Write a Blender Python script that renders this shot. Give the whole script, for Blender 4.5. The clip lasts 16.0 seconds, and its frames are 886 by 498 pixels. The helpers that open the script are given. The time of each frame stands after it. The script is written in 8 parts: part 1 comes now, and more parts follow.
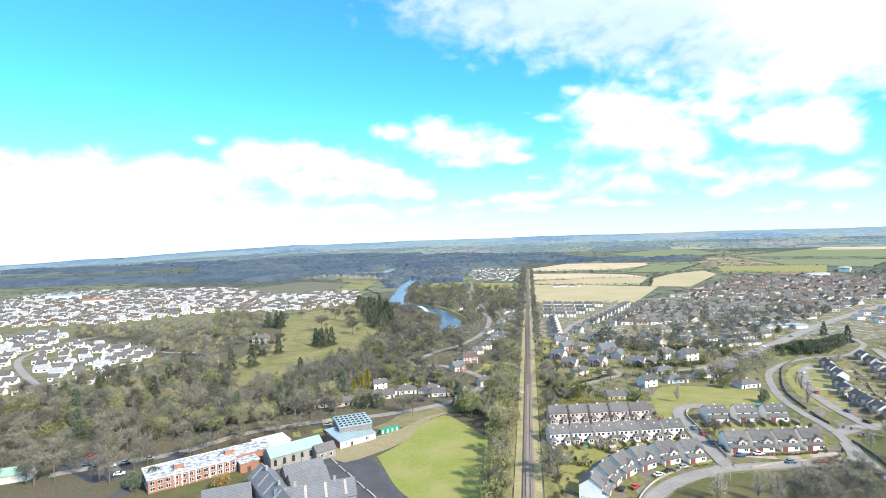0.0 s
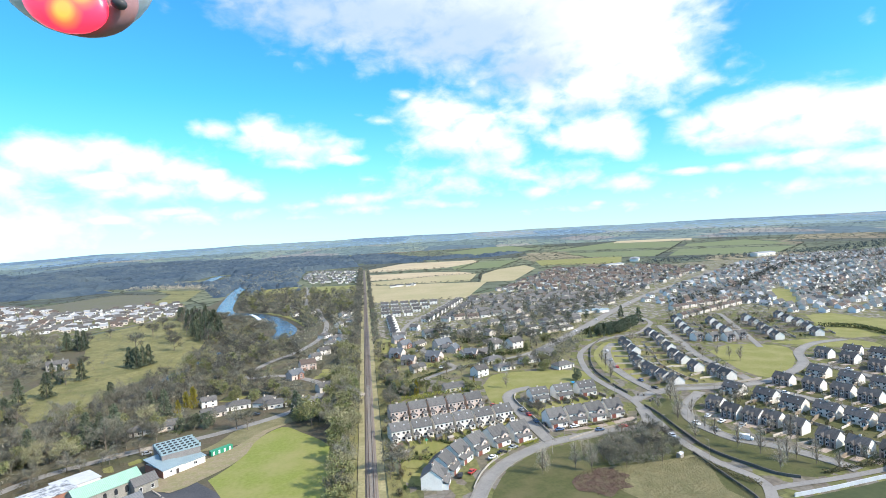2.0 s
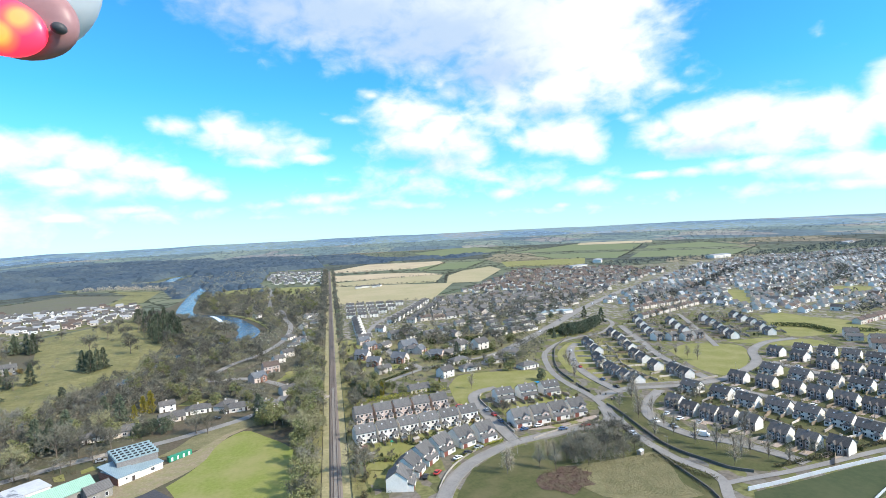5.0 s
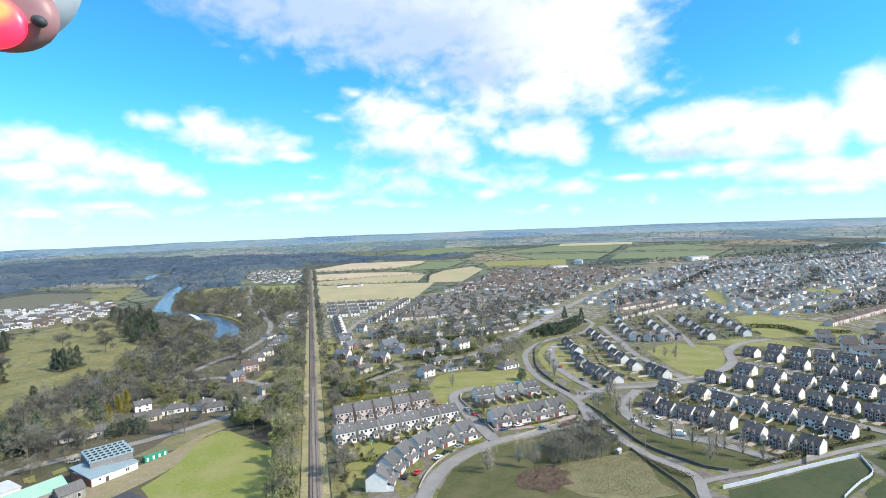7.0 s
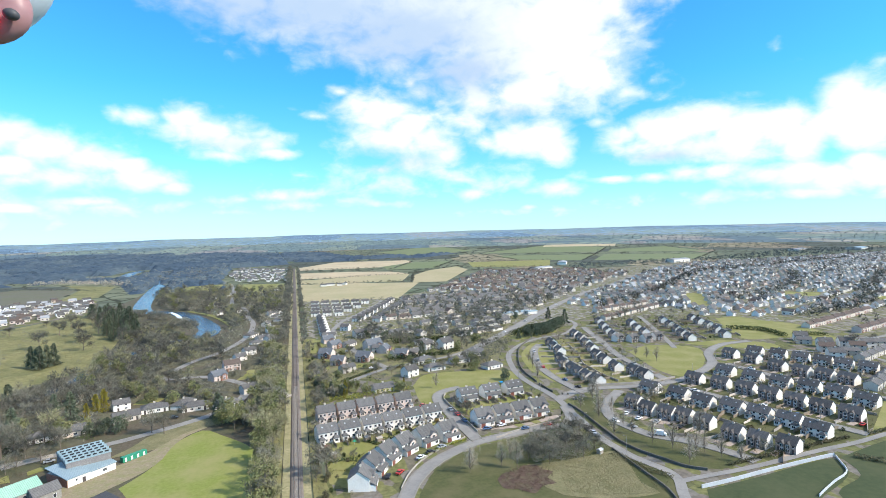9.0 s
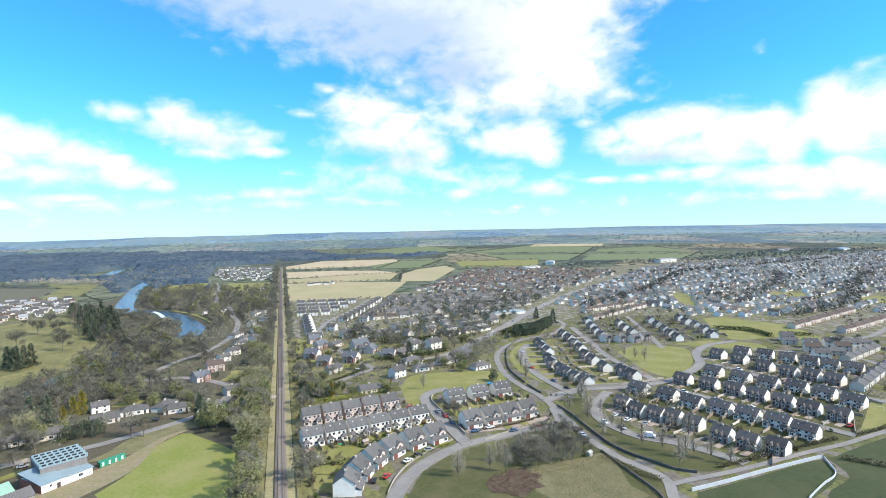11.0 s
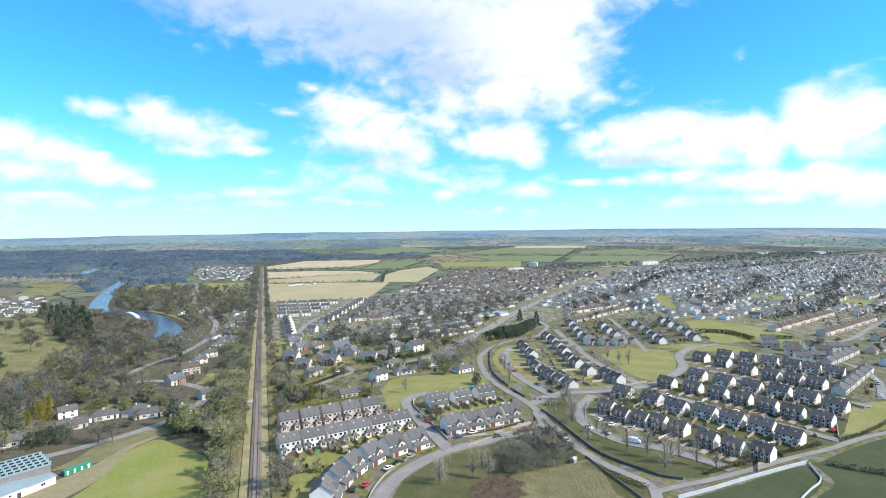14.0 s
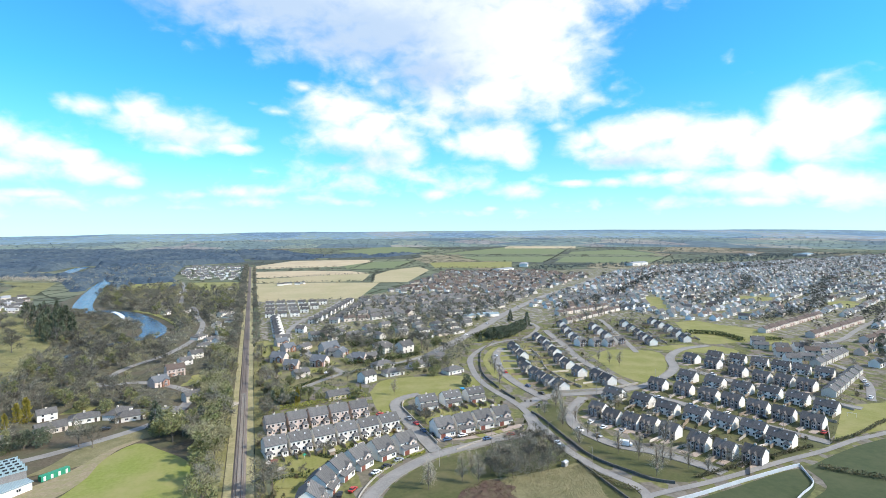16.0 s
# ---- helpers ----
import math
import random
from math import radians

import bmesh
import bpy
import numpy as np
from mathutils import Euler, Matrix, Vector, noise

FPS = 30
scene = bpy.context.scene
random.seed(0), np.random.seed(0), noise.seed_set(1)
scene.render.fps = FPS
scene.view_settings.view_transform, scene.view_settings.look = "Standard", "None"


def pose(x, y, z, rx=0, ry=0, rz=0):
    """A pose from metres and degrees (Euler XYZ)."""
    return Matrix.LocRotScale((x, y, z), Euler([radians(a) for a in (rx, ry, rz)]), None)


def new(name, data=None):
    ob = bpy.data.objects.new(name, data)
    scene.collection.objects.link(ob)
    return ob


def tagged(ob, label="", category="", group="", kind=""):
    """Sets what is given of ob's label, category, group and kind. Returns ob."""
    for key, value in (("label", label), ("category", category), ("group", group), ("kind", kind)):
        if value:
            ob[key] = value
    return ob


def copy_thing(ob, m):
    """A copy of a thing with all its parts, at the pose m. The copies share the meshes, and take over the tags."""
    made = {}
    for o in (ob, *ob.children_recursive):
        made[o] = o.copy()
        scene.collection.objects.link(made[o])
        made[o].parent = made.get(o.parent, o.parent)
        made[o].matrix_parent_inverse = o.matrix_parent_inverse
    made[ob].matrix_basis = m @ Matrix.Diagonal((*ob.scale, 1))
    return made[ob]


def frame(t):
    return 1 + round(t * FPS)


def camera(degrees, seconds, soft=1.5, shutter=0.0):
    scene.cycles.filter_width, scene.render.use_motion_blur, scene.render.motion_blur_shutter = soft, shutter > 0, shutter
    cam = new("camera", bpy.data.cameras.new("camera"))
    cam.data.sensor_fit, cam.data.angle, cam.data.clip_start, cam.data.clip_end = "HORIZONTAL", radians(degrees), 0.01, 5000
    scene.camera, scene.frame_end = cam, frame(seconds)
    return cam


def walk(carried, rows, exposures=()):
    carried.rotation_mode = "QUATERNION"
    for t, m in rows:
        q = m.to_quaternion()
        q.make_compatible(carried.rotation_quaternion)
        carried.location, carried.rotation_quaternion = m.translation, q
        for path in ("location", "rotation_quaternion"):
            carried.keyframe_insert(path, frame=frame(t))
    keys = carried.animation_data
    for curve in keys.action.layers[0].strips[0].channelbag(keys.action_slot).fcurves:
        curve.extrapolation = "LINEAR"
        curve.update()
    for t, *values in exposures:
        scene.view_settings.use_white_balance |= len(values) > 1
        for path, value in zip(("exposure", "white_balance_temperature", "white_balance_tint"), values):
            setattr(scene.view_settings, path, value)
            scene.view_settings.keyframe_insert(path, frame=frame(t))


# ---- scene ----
cam = camera(77.70, 16.0, 0.78)
# seconds, place (metres), yaw, pitch, roll (degrees)
ROWS = [
    (0.0, -0.833, -3.643, 95.024, 8.74, -1.35, 1.67),
    (0.5, -0.835, -3.644, 95.027, 8.11, -1.32, 1.71),
    (1.0, -0.856, -3.667, 95.059, -1.72, -1.66, 2.50),
    (1.5, -0.871, -3.677, 95.089, -6.70, -1.85, 2.94),
    (2.0, -0.878, -3.680, 95.090, -8.29, -1.87, 3.02),
    (2.5, -0.890, -3.679, 95.102, -8.84, -1.84, 3.04),
    (3.0, -0.890, -3.680, 95.110, -9.38, -1.82, 3.07),
    (3.5, -0.877, -3.684, 95.103, -9.92, -1.82, 3.02),
    (4.0, -0.870, -3.687, 95.100, -10.59, -1.86, 2.93),
    (6.5, -0.866, -3.696, 95.104, -13.20, -2.03, 2.17),
    (7.0, -0.866, -3.698, 95.100, -13.63, -2.05, 2.02),
    (7.5, -0.863, -3.700, 95.101, -14.05, -2.05, 1.87),
    (8.0, -0.861, -3.701, 95.102, -14.43, -2.05, 1.70),
    (8.5, -0.863, -3.702, 95.100, -14.80, -2.07, 1.57),
    (9.0, -0.861, -3.704, 95.099, -15.18, -2.11, 1.41),
    (11.5, 0.374, 1.554, 95.010, -16.72, -2.22, 1.02),
    (12.0, 0.623, 2.439, 94.978, -17.01, -2.21, 0.91),
    (12.5, 0.902, 3.333, 94.978, -17.28, -2.22, 0.84),
    (13.0, 1.217, 4.264, 94.971, -17.58, -2.19, 0.76),
    (13.5, 1.567, 5.217, 94.949, -17.85, -2.17, 0.66),
    (14.0, 1.923, 6.173, 94.919, -18.13, -2.16, 0.59),
    (14.5, 2.289, 7.122, 94.870, -18.40, -2.14, 0.50),
    (15.0, 2.680, 8.074, 94.798, -18.63, -2.14, 0.41),
    (15.5, 3.075, 9.002, 94.732, -18.89, -2.15, 0.38),
    (16.0, 3.442, 9.964, 94.687, -19.10, -2.15, 0.33),
]
EXPOSURES = [(0.0, 0.75, 6500, 10), (0.6, 0.75, 6500, 10), (1.5, 0.56, 6400, 10), (4.0, 0.38, 6250, 10), (16.0, 0.36, 6250, 10)]
walk(cam, [(t, pose(x, y, z, 90 + p, r, w)) for t, x, y, z, w, p, r in ROWS], EXPOSURES)

# ---------------------------------------------------------------- sky and sun
SUN_EL, SUN_X, SUN_Y = 38.0, 0.84, -0.54
sun_dir = Vector((SUN_X, SUN_Y, 0)).normalized() * math.cos(radians(SUN_EL)) + Vector((0, 0, math.sin(radians(SUN_EL))))
sun = new("sun", bpy.data.lights.new("sun", "SUN"))
sun.data.energy, sun.data.angle, sun.data.color = 5.0, radians(0.6), (1.0, 0.88, 0.72)
sun.matrix_world = Matrix.Translation((0, 0, 400)) @ sun_dir.to_track_quat("Z", "Y").to_matrix().to_4x4()

world = bpy.data.worlds.new("sky")
scene.world = world
world.use_nodes = True
wt = world.node_tree
wt.nodes.clear()


def wnode(kind, **kw):
    n = wt.nodes.new(kind)
    for k, v in kw.items():
        n.inputs[k].default_value = v
    return n


def wmath(op, a, b=None, clamp=False):
    n = wt.nodes.new("ShaderNodeMath")
    n.operation, n.use_clamp = op, clamp
    for i, v in enumerate((a, b)):
        if v is None:
            continue
        if isinstance(v, (int, float)):
            n.inputs[i].default_value = v
        else:
            wt.links.new(v, n.inputs[i])
    return n.outputs[0]


sky = wt.nodes.new("ShaderNodeTexSky")
sky.sky_type, sky.sun_disc = "NISHITA", False
sky.sun_elevation, sky.sun_rotation = radians(SUN_EL), math.atan2(SUN_X, SUN_Y)
sky.air_density, sky.dust_density, sky.ozone_density = 1.0, 0.4, 1.0
coord = wt.nodes.new("ShaderNodeTexCoord")
sep = wt.nodes.new("ShaderNodeSeparateXYZ")
wt.links.new(coord.outputs["Generated"], sep.inputs[0])
deg = 180 / math.pi
az = wmath("MULTIPLY", wmath("ARCTAN2", sep.outputs[0], sep.outputs[1]), deg)
el = wmath("MULTIPLY", wmath("ARCSINE", sep.outputs[2]), deg)
# cloud heaps: azimuth, elevation, half width, half height (degrees), weight
GREAT_CLOUD = [
    (-9.6, 22.1, 5.5, 1.8, 0.6), (-3.6, 21.6, 8.2, 2.1, 0.85), (4.5, 21.6, 10.4, 3.6, 1), (13.7, 20.4, 9.8, 4.1, 1.05), (10.1, 17.9, 7.5, 2.0, 0.85), (21.8, 20.0, 7.8, 5.3, 1.1),
    (26.2, 17.1, 7.0, 4.2, 1.1), (27.9, 20.5, 6.4, 3.8, 1.1), (29.4, 14.2, 4.3, 2.6, 1), (25.0, 13.8, 6.0, 2.6, 1), (33.2, 12.6, 3.0, 1.1, 0.65), (33.3, 19.3, 2.5, 2.8, 0.6),
    (32.7, 16.4, 1.3, 1.0, 0.75), (36.2, 13.5, 1.3, 0.8, 0.5), (18.8, 16.1, 6.2, 3.1, 0.9),
]
GREAT_CLOUD_FOOT = [
    (19.2, 13.1, 2.9, 1.9, 0.9), (22.1, 12.1, 4.0, 1.5, 0.85), (13.7, 13.8, 2.1, 1.4, 0.7), (12.3, 14.7, 0.8, 0.9, 0.6), (15.2, 12.9, 1.7, 1.2, 0.65), (22.0, 27.5, 18.3, 6.2, 1.1),
    (36.7, 11.7, 2.0, 0.5, 0.45), (24.9, 8.9, 3.1, 1.8, 1.1), (22.6, 8.6, 2.8, 1.6, 0.95), (26.5, 7.7, 1.7, 1.3, 1.05), (19.7, 8.6, 2.3, 1.2, 0.65), (23.7, 6.4, 3.4, 1.0, 0.5),
    (31.0, 10.1, 1.9, 0.6, 0.5),
]
MIDDLE_CLOUDS = [
    (5.1, 13.9, 1.3, 0.8, 0.74), (6.5, 12.5, 2.4, 1.5, 0.88), (9.3, 11.7, 3.6, 2.1, 0.93), (11.9, 10.4, 3.5, 2.0, 0.93), (14.2, 9.1, 2.9, 2.0, 0.93), (9.8, 9.2, 5.0, 2.3, 0.79),
    (13.2, 6.8, 4.4, 2.2, 0.74), (8.8, 6.2, 2.1, 0.7, 0.74), (15.9, 7.6, 2.1, 1.7, 0.79), (2.2, 11.5, 2.5, 0.5, 0.47), (0.3, 12.1, 1.0, 0.4, 0.42), (17.3, 5.5, 2.4, 1.3, 0.7),
    (9.6, 4.0, 3.5, 1.0, 0.47), (18.4, 3.6, 1.9, 0.6, 0.74), (27.0, 3.9, 2.5, 0.8, 0.74), (29.0, 4.9, 1.6, 0.7, 0.51), (24.8, 3.6, 3.3, 0.9, 0.56), (24.2, 2.0, 1.2, 0.4, 0.65),
]
EAST_CLOUDS = [
    (33.6, 8.7, 2.3, 1.0, 0.9), (36.7, 8.8, 2.9, 1.6, 1.1), (40.6, 9.2, 2.7, 1.8, 1.1), (43.8, 8.3, 3.0, 1.9, 1.1), (46.8, 8.0, 2.4, 1.7, 1.1), (48.4, 7.0, 1.7, 1.8, 1.1),
    (42.4, 6.9, 5.0, 1.4, 1), (37.6, 6.7, 4.3, 1.1, 0.8), (35.1, 7.5, 3.0, 1.2, 0.8), (51.5, 10.3, 1.7, 1.6, 1.1), (53.0, 8.7, 2.1, 2.5, 1.1), (50.8, 8.2, 1.7, 1.3, 1),
    (52.8, 6.9, 2.1, 1.6, 1.1), (55.1, 8.6, 2.2, 2.6, 1.1), (46.4, 14.8, 0.6, 1.3, 0.3), (47.6, 13.4, 1.4, 0.6, 0.28),
]
EAST_BANK = [
    (32.5, 4.5, 2.1, 0.4, 0.9), (36.1, 4.5, 2.0, 0.5, 0.9), (39.1, 4.8, 1.9, 0.7, 0.95), (41.9, 4.7, 2.3, 0.7, 0.95), (45.1, 4.1, 2.9, 0.8, 0.9), (48.4, 3.9, 2.4, 1.1, 1),
    (50.8, 3.4, 2.5, 1.3, 1.1), (53.0, 3.7, 2.1, 1.3, 1.1), (49.2, 2.4, 3.4, 0.6, 0.75), (44.2, 2.4, 3.4, 0.6, 0.55), (52.4, 4.7, 1.5, 1.0, 1), (55.7, 3.0, 2.6, 1.4, 1),
    (39.1, 2.3, 8.9, 0.6, 0.42),
]
WEST_CLOUDS = [
    (-15.1, 10.9, 1.2, 0.7, 0.65), (-13.2, 10.8, 2.0, 0.8, 0.88), (-9.6, 10.8, 2.2, 1.1, 0.93), (-7.7, 9.6, 4.1, 1.5, 0.93), (-5.2, 8.8, 3.2, 1.4, 0.88), (-2.6, 9.0, 2.5, 1.1, 0.84),
    (-1.3, 7.8, 1.9, 0.6, 0.88), (-6.8, 7.6, 3.1, 0.6, 0.74), (-10.2, 9.3, 2.5, 0.9, 0.6), (-15.2, 8.1, 2.0, 1.0, 0.42), (0.8, 5.7, 1.2, 0.3, 0.42),
]
WEST_BANK = [
    (-23.3, 8.7, 2.2, 1.1, 0.95), (-20.3, 7.5, 2.8, 1.2, 1), (-17.5, 6.8, 2.6, 1.3, 0.95), (-14.1, 6.2, 1.4, 0.7, 1.1), (-13.2, 5.2, 2.8, 1.0, 1), (-10.8, 4.4, 1.4, 0.6, 0.95),
    (-19.3, 5.0, 4.7, 1.0, 0.85), (-23.1, 6.0, 2.3, 0.9, 1.05), (-22.0, 4.8, 3.1, 0.8, 0.75), (-17.7, 3.1, 2.2, 0.4, 0.9), (-22.9, 2.5, 2.1, 0.4, 0.95), (-4.9, 3.3, 2.2, 0.6, 0.6),
    (-1.7, 3.6, 3.3, 0.7, 0.7), (1.6, 3.8, 3.4, 0.7, 0.7), (5.0, 3.1, 2.9, 0.6, 0.55), (9.6, 2.7, 3.5, 0.6, 0.55), (-6.0, 2.1, 6.4, 0.5, 0.42),
]
FAR_WEST = [
    (-40.8, 5.3, 11.2, 2.2, 1.05), (-46.0, 4.7, 6.0, 1.8, 1), (-33.5, 6.3, 6.0, 1.6, 1), (-39.6, 2.0, 14.7, 2.5, 1.05), (-26.3, 7.9, 3.8, 1.6, 1.05), (-52.4, 4.9, 6.8, 2.5, 1),
    (-31.7, 9.6, 1.5, 0.6, 0.6), (9.7, 5.0, 9.9, 2.1, 0.55), (21.3, 4.1, 8.5, 1.6, 0.5), (1.6, 2.7, 9.1, 0.8, 0.55), (-17.3, 2.6, 9.8, 1.0, 0.55), (41.4, 2.1, 9.7, 0.8, 0.5), (18.6, 10.9, 6.3, 2.2, 0.6), (-19.5, 8.5, 5.1, 1.2, 0.45), (27.0, 1.6, 15.4, 0.8, 0.45),
    (-75, 10, 14, 6, 0.9), (80, 10, 14, 6, 0.9),
]
GREY_UNDERSIDES = [
    (-2.1, 21.0, 13.5, 2.8, 1), (10.1, 18.9, 9.3, 3.0, 1), (17.0, 15.6, 5.2, 2.1, 0.9), (36.6, 6.4, 5.3, 0.8, 0.6), (41.9, 3.2, 6.9, 1.0, 0.45), (-6.8, 8.4, 5.8, 1.1, 0.4),
    (9.7, 6.9, 6.5, 1.7, 0.5), (-18.5, 3.9, 6.7, 0.9, 0.4), (23.2, 11.5, 5.1, 1.1, 0.4), (2.5, 25.9, 22.8, 3.9, 1),
]


def wvec(op, a, b=None, c=None):
    n = wt.nodes.new("ShaderNodeVectorMath")
    n.operation = op
    for i, v in enumerate((a, b, c)):
        if isinstance(v, tuple):
            n.inputs[i].default_value = v
        elif v is not None:
            wt.links.new(v, n.inputs[i])
    return n.outputs["Value" if op == "LENGTH" else "Vector"]


def heaps(where, clouds, blend=0.12):
    """The highest of many rounded heaps at a point of the sky."""
    field = None
    for a0, e0, wa, we, k in clouds:
        d = wvec("LENGTH", wvec("MULTIPLY_ADD", where, (1 / wa, 1 / we, 0.0), (-a0 / wa, -e0 / we, 0.0)))
        n = wt.nodes.new("ShaderNodeMath")
        n.operation = "MULTIPLY_ADD"
        wt.links.new(d, n.inputs[0])
        n.inputs[1].default_value, n.inputs[2].default_value = -0.5 * k, k
        if field is None:
            field = n.outputs[0]
        else:
            m = wt.nodes.new("ShaderNodeMath")
            m.operation, m.inputs[2].default_value = "SMOOTH_MAX", blend
            wt.links.new(field, m.inputs[0])
            wt.links.new(n.outputs[0], m.inputs[1])
            field = m.outputs[0]
    return field


flat = wt.nodes.new("ShaderNodeCombineXYZ")
wt.links.new(az, flat.inputs[0])
wt.links.new(el, flat.inputs[1])
comb = wt.nodes.new("ShaderNodeCombineXYZ")
wt.links.new(wmath("MULTIPLY", az, 0.16), comb.inputs[0])
wt.links.new(wmath("MULTIPLY", el, 0.26), comb.inputs[1])
billow = wnode("ShaderNodeTexNoise", Scale=1.9, Detail=7.0, Roughness=0.5, Distortion=0.35)
wt.links.new(comb.outputs[0], billow.inputs["Vector"])
wisp = wnode("ShaderNodeTexNoise", Scale=5.5, Detail=5.0, Roughness=0.55, Distortion=0.5)
wt.links.new(comb.outputs[0], wisp.inputs["Vector"])
heap = heaps(flat.outputs[0], GREAT_CLOUD + GREAT_CLOUD_FOOT + MIDDLE_CLOUDS + EAST_CLOUDS + EAST_BANK + WEST_CLOUDS + WEST_BANK + FAR_WEST)
# Unseen broken cloud overhead, added to make the fill light less blue.
overhead = wt.nodes.new("ShaderNodeMapRange")
overhead.inputs["From Min"].default_value, overhead.inputs["From Max"].default_value, overhead.inputs["To Max"].default_value = 27.0, 42.0, 0.52
wt.links.new(el, overhead.inputs["Value"])
heap = wmath("MAXIMUM", heap, overhead.outputs[0])
ragged = wmath("ADD", wmath("MULTIPLY", wmath("SUBTRACT", billow.outputs["Fac"], 0.5), 0.9), wmath("MULTIPLY", wmath("SUBTRACT", wisp.outputs["Fac"], 0.5), 0.24))
dens = wmath("ADD", heap, ragged)
cover = wt.nodes.new("ShaderNodeMapRange")
cover.interpolation_type = "SMOOTHSTEP"
cover.inputs["From Min"].default_value, cover.inputs["From Max"].default_value = 0.20, 0.86
wt.links.new(dens, cover.inputs["Value"])
# grey undersides of the thick heaps
under = wmath("ADD", heaps(flat.outputs[0], GREY_UNDERSIDES, 0.3), wmath("MULTIPLY", ragged, -0.5))
shade = wt.nodes.new("ShaderNodeMapRange")
shade.interpolation_type = "SMOOTHSTEP"
shade.inputs["From Min"].default_value, shade.inputs["From Max"].default_value = 0.0, 0.8
wt.links.new(under, shade.inputs["Value"])
ccol = wt.nodes.new("ShaderNodeMix")
ccol.data_type = "RGBA"
ccol.inputs[6].default_value, ccol.inputs[7].default_value = (0.97, 0.985, 1.0, 1), (0.50, 0.63, 0.80, 1)
wt.links.new(shade.outputs[0], ccol.inputs[0])
blue = wt.nodes.new("ShaderNodeMix")
blue.data_type, blue.blend_type = "RGBA", "MULTIPLY"
blue.inputs[0].default_value = 1.0
tint = wt.nodes.new("ShaderNodeMix")
tint.data_type = "RGBA"
tint.inputs[6].default_value, tint.inputs[7].default_value = (0.60, 1.12, 1.52, 1), (0.34, 1.16, 1.68, 1)
height = wt.nodes.new("ShaderNodeMapRange")
height.inputs["From Min"].default_value, height.inputs["From Max"].default_value = 0.0, 14.0
wt.links.new(el, height.inputs["Value"])
wt.links.new(height.outputs[0], tint.inputs[0])
wt.links.new(tint.outputs[2], blue.inputs[7])
wt.links.new(sky.outputs[0], blue.inputs[6])
above = wt.nodes.new("ShaderNodeCombineXYZ")
wt.links.new(sep.outputs[0], above.inputs[0])
wt.links.new(sep.outputs[1], above.inputs[1])
wt.links.new(wmath("MAXIMUM", sep.outputs[2], 0.015), above.inputs[2])
wt.links.new(above.outputs[0], sky.inputs["Vector"])
b_sky = wnode("ShaderNodeBackground", Strength=0.12)
wt.links.new(blue.outputs[2], b_sky.inputs["Color"])
b_cloud = wnode("ShaderNodeBackground", Strength=0.92)
wt.links.new(ccol.outputs[2], b_cloud.inputs["Color"])
mixw = wt.nodes.new("ShaderNodeMixShader")
# thin bright veil low over the horizon
veil = wmath("MULTIPLY", wmath("POWER", 2.718, wmath("MULTIPLY", wmath("MAXIMUM", el, 0.0), -0.36)), 0.28)
wt.links.new(wmath("MAXIMUM", cover.outputs[0], veil), mixw.inputs[0])
wt.links.new(b_sky.outputs[0], mixw.inputs[1])
wt.links.new(b_cloud.outputs[0], mixw.inputs[2])
wout = wt.nodes.new("ShaderNodeOutputWorld")
wt.links.new(mixw.outputs[0], wout.inputs[0])


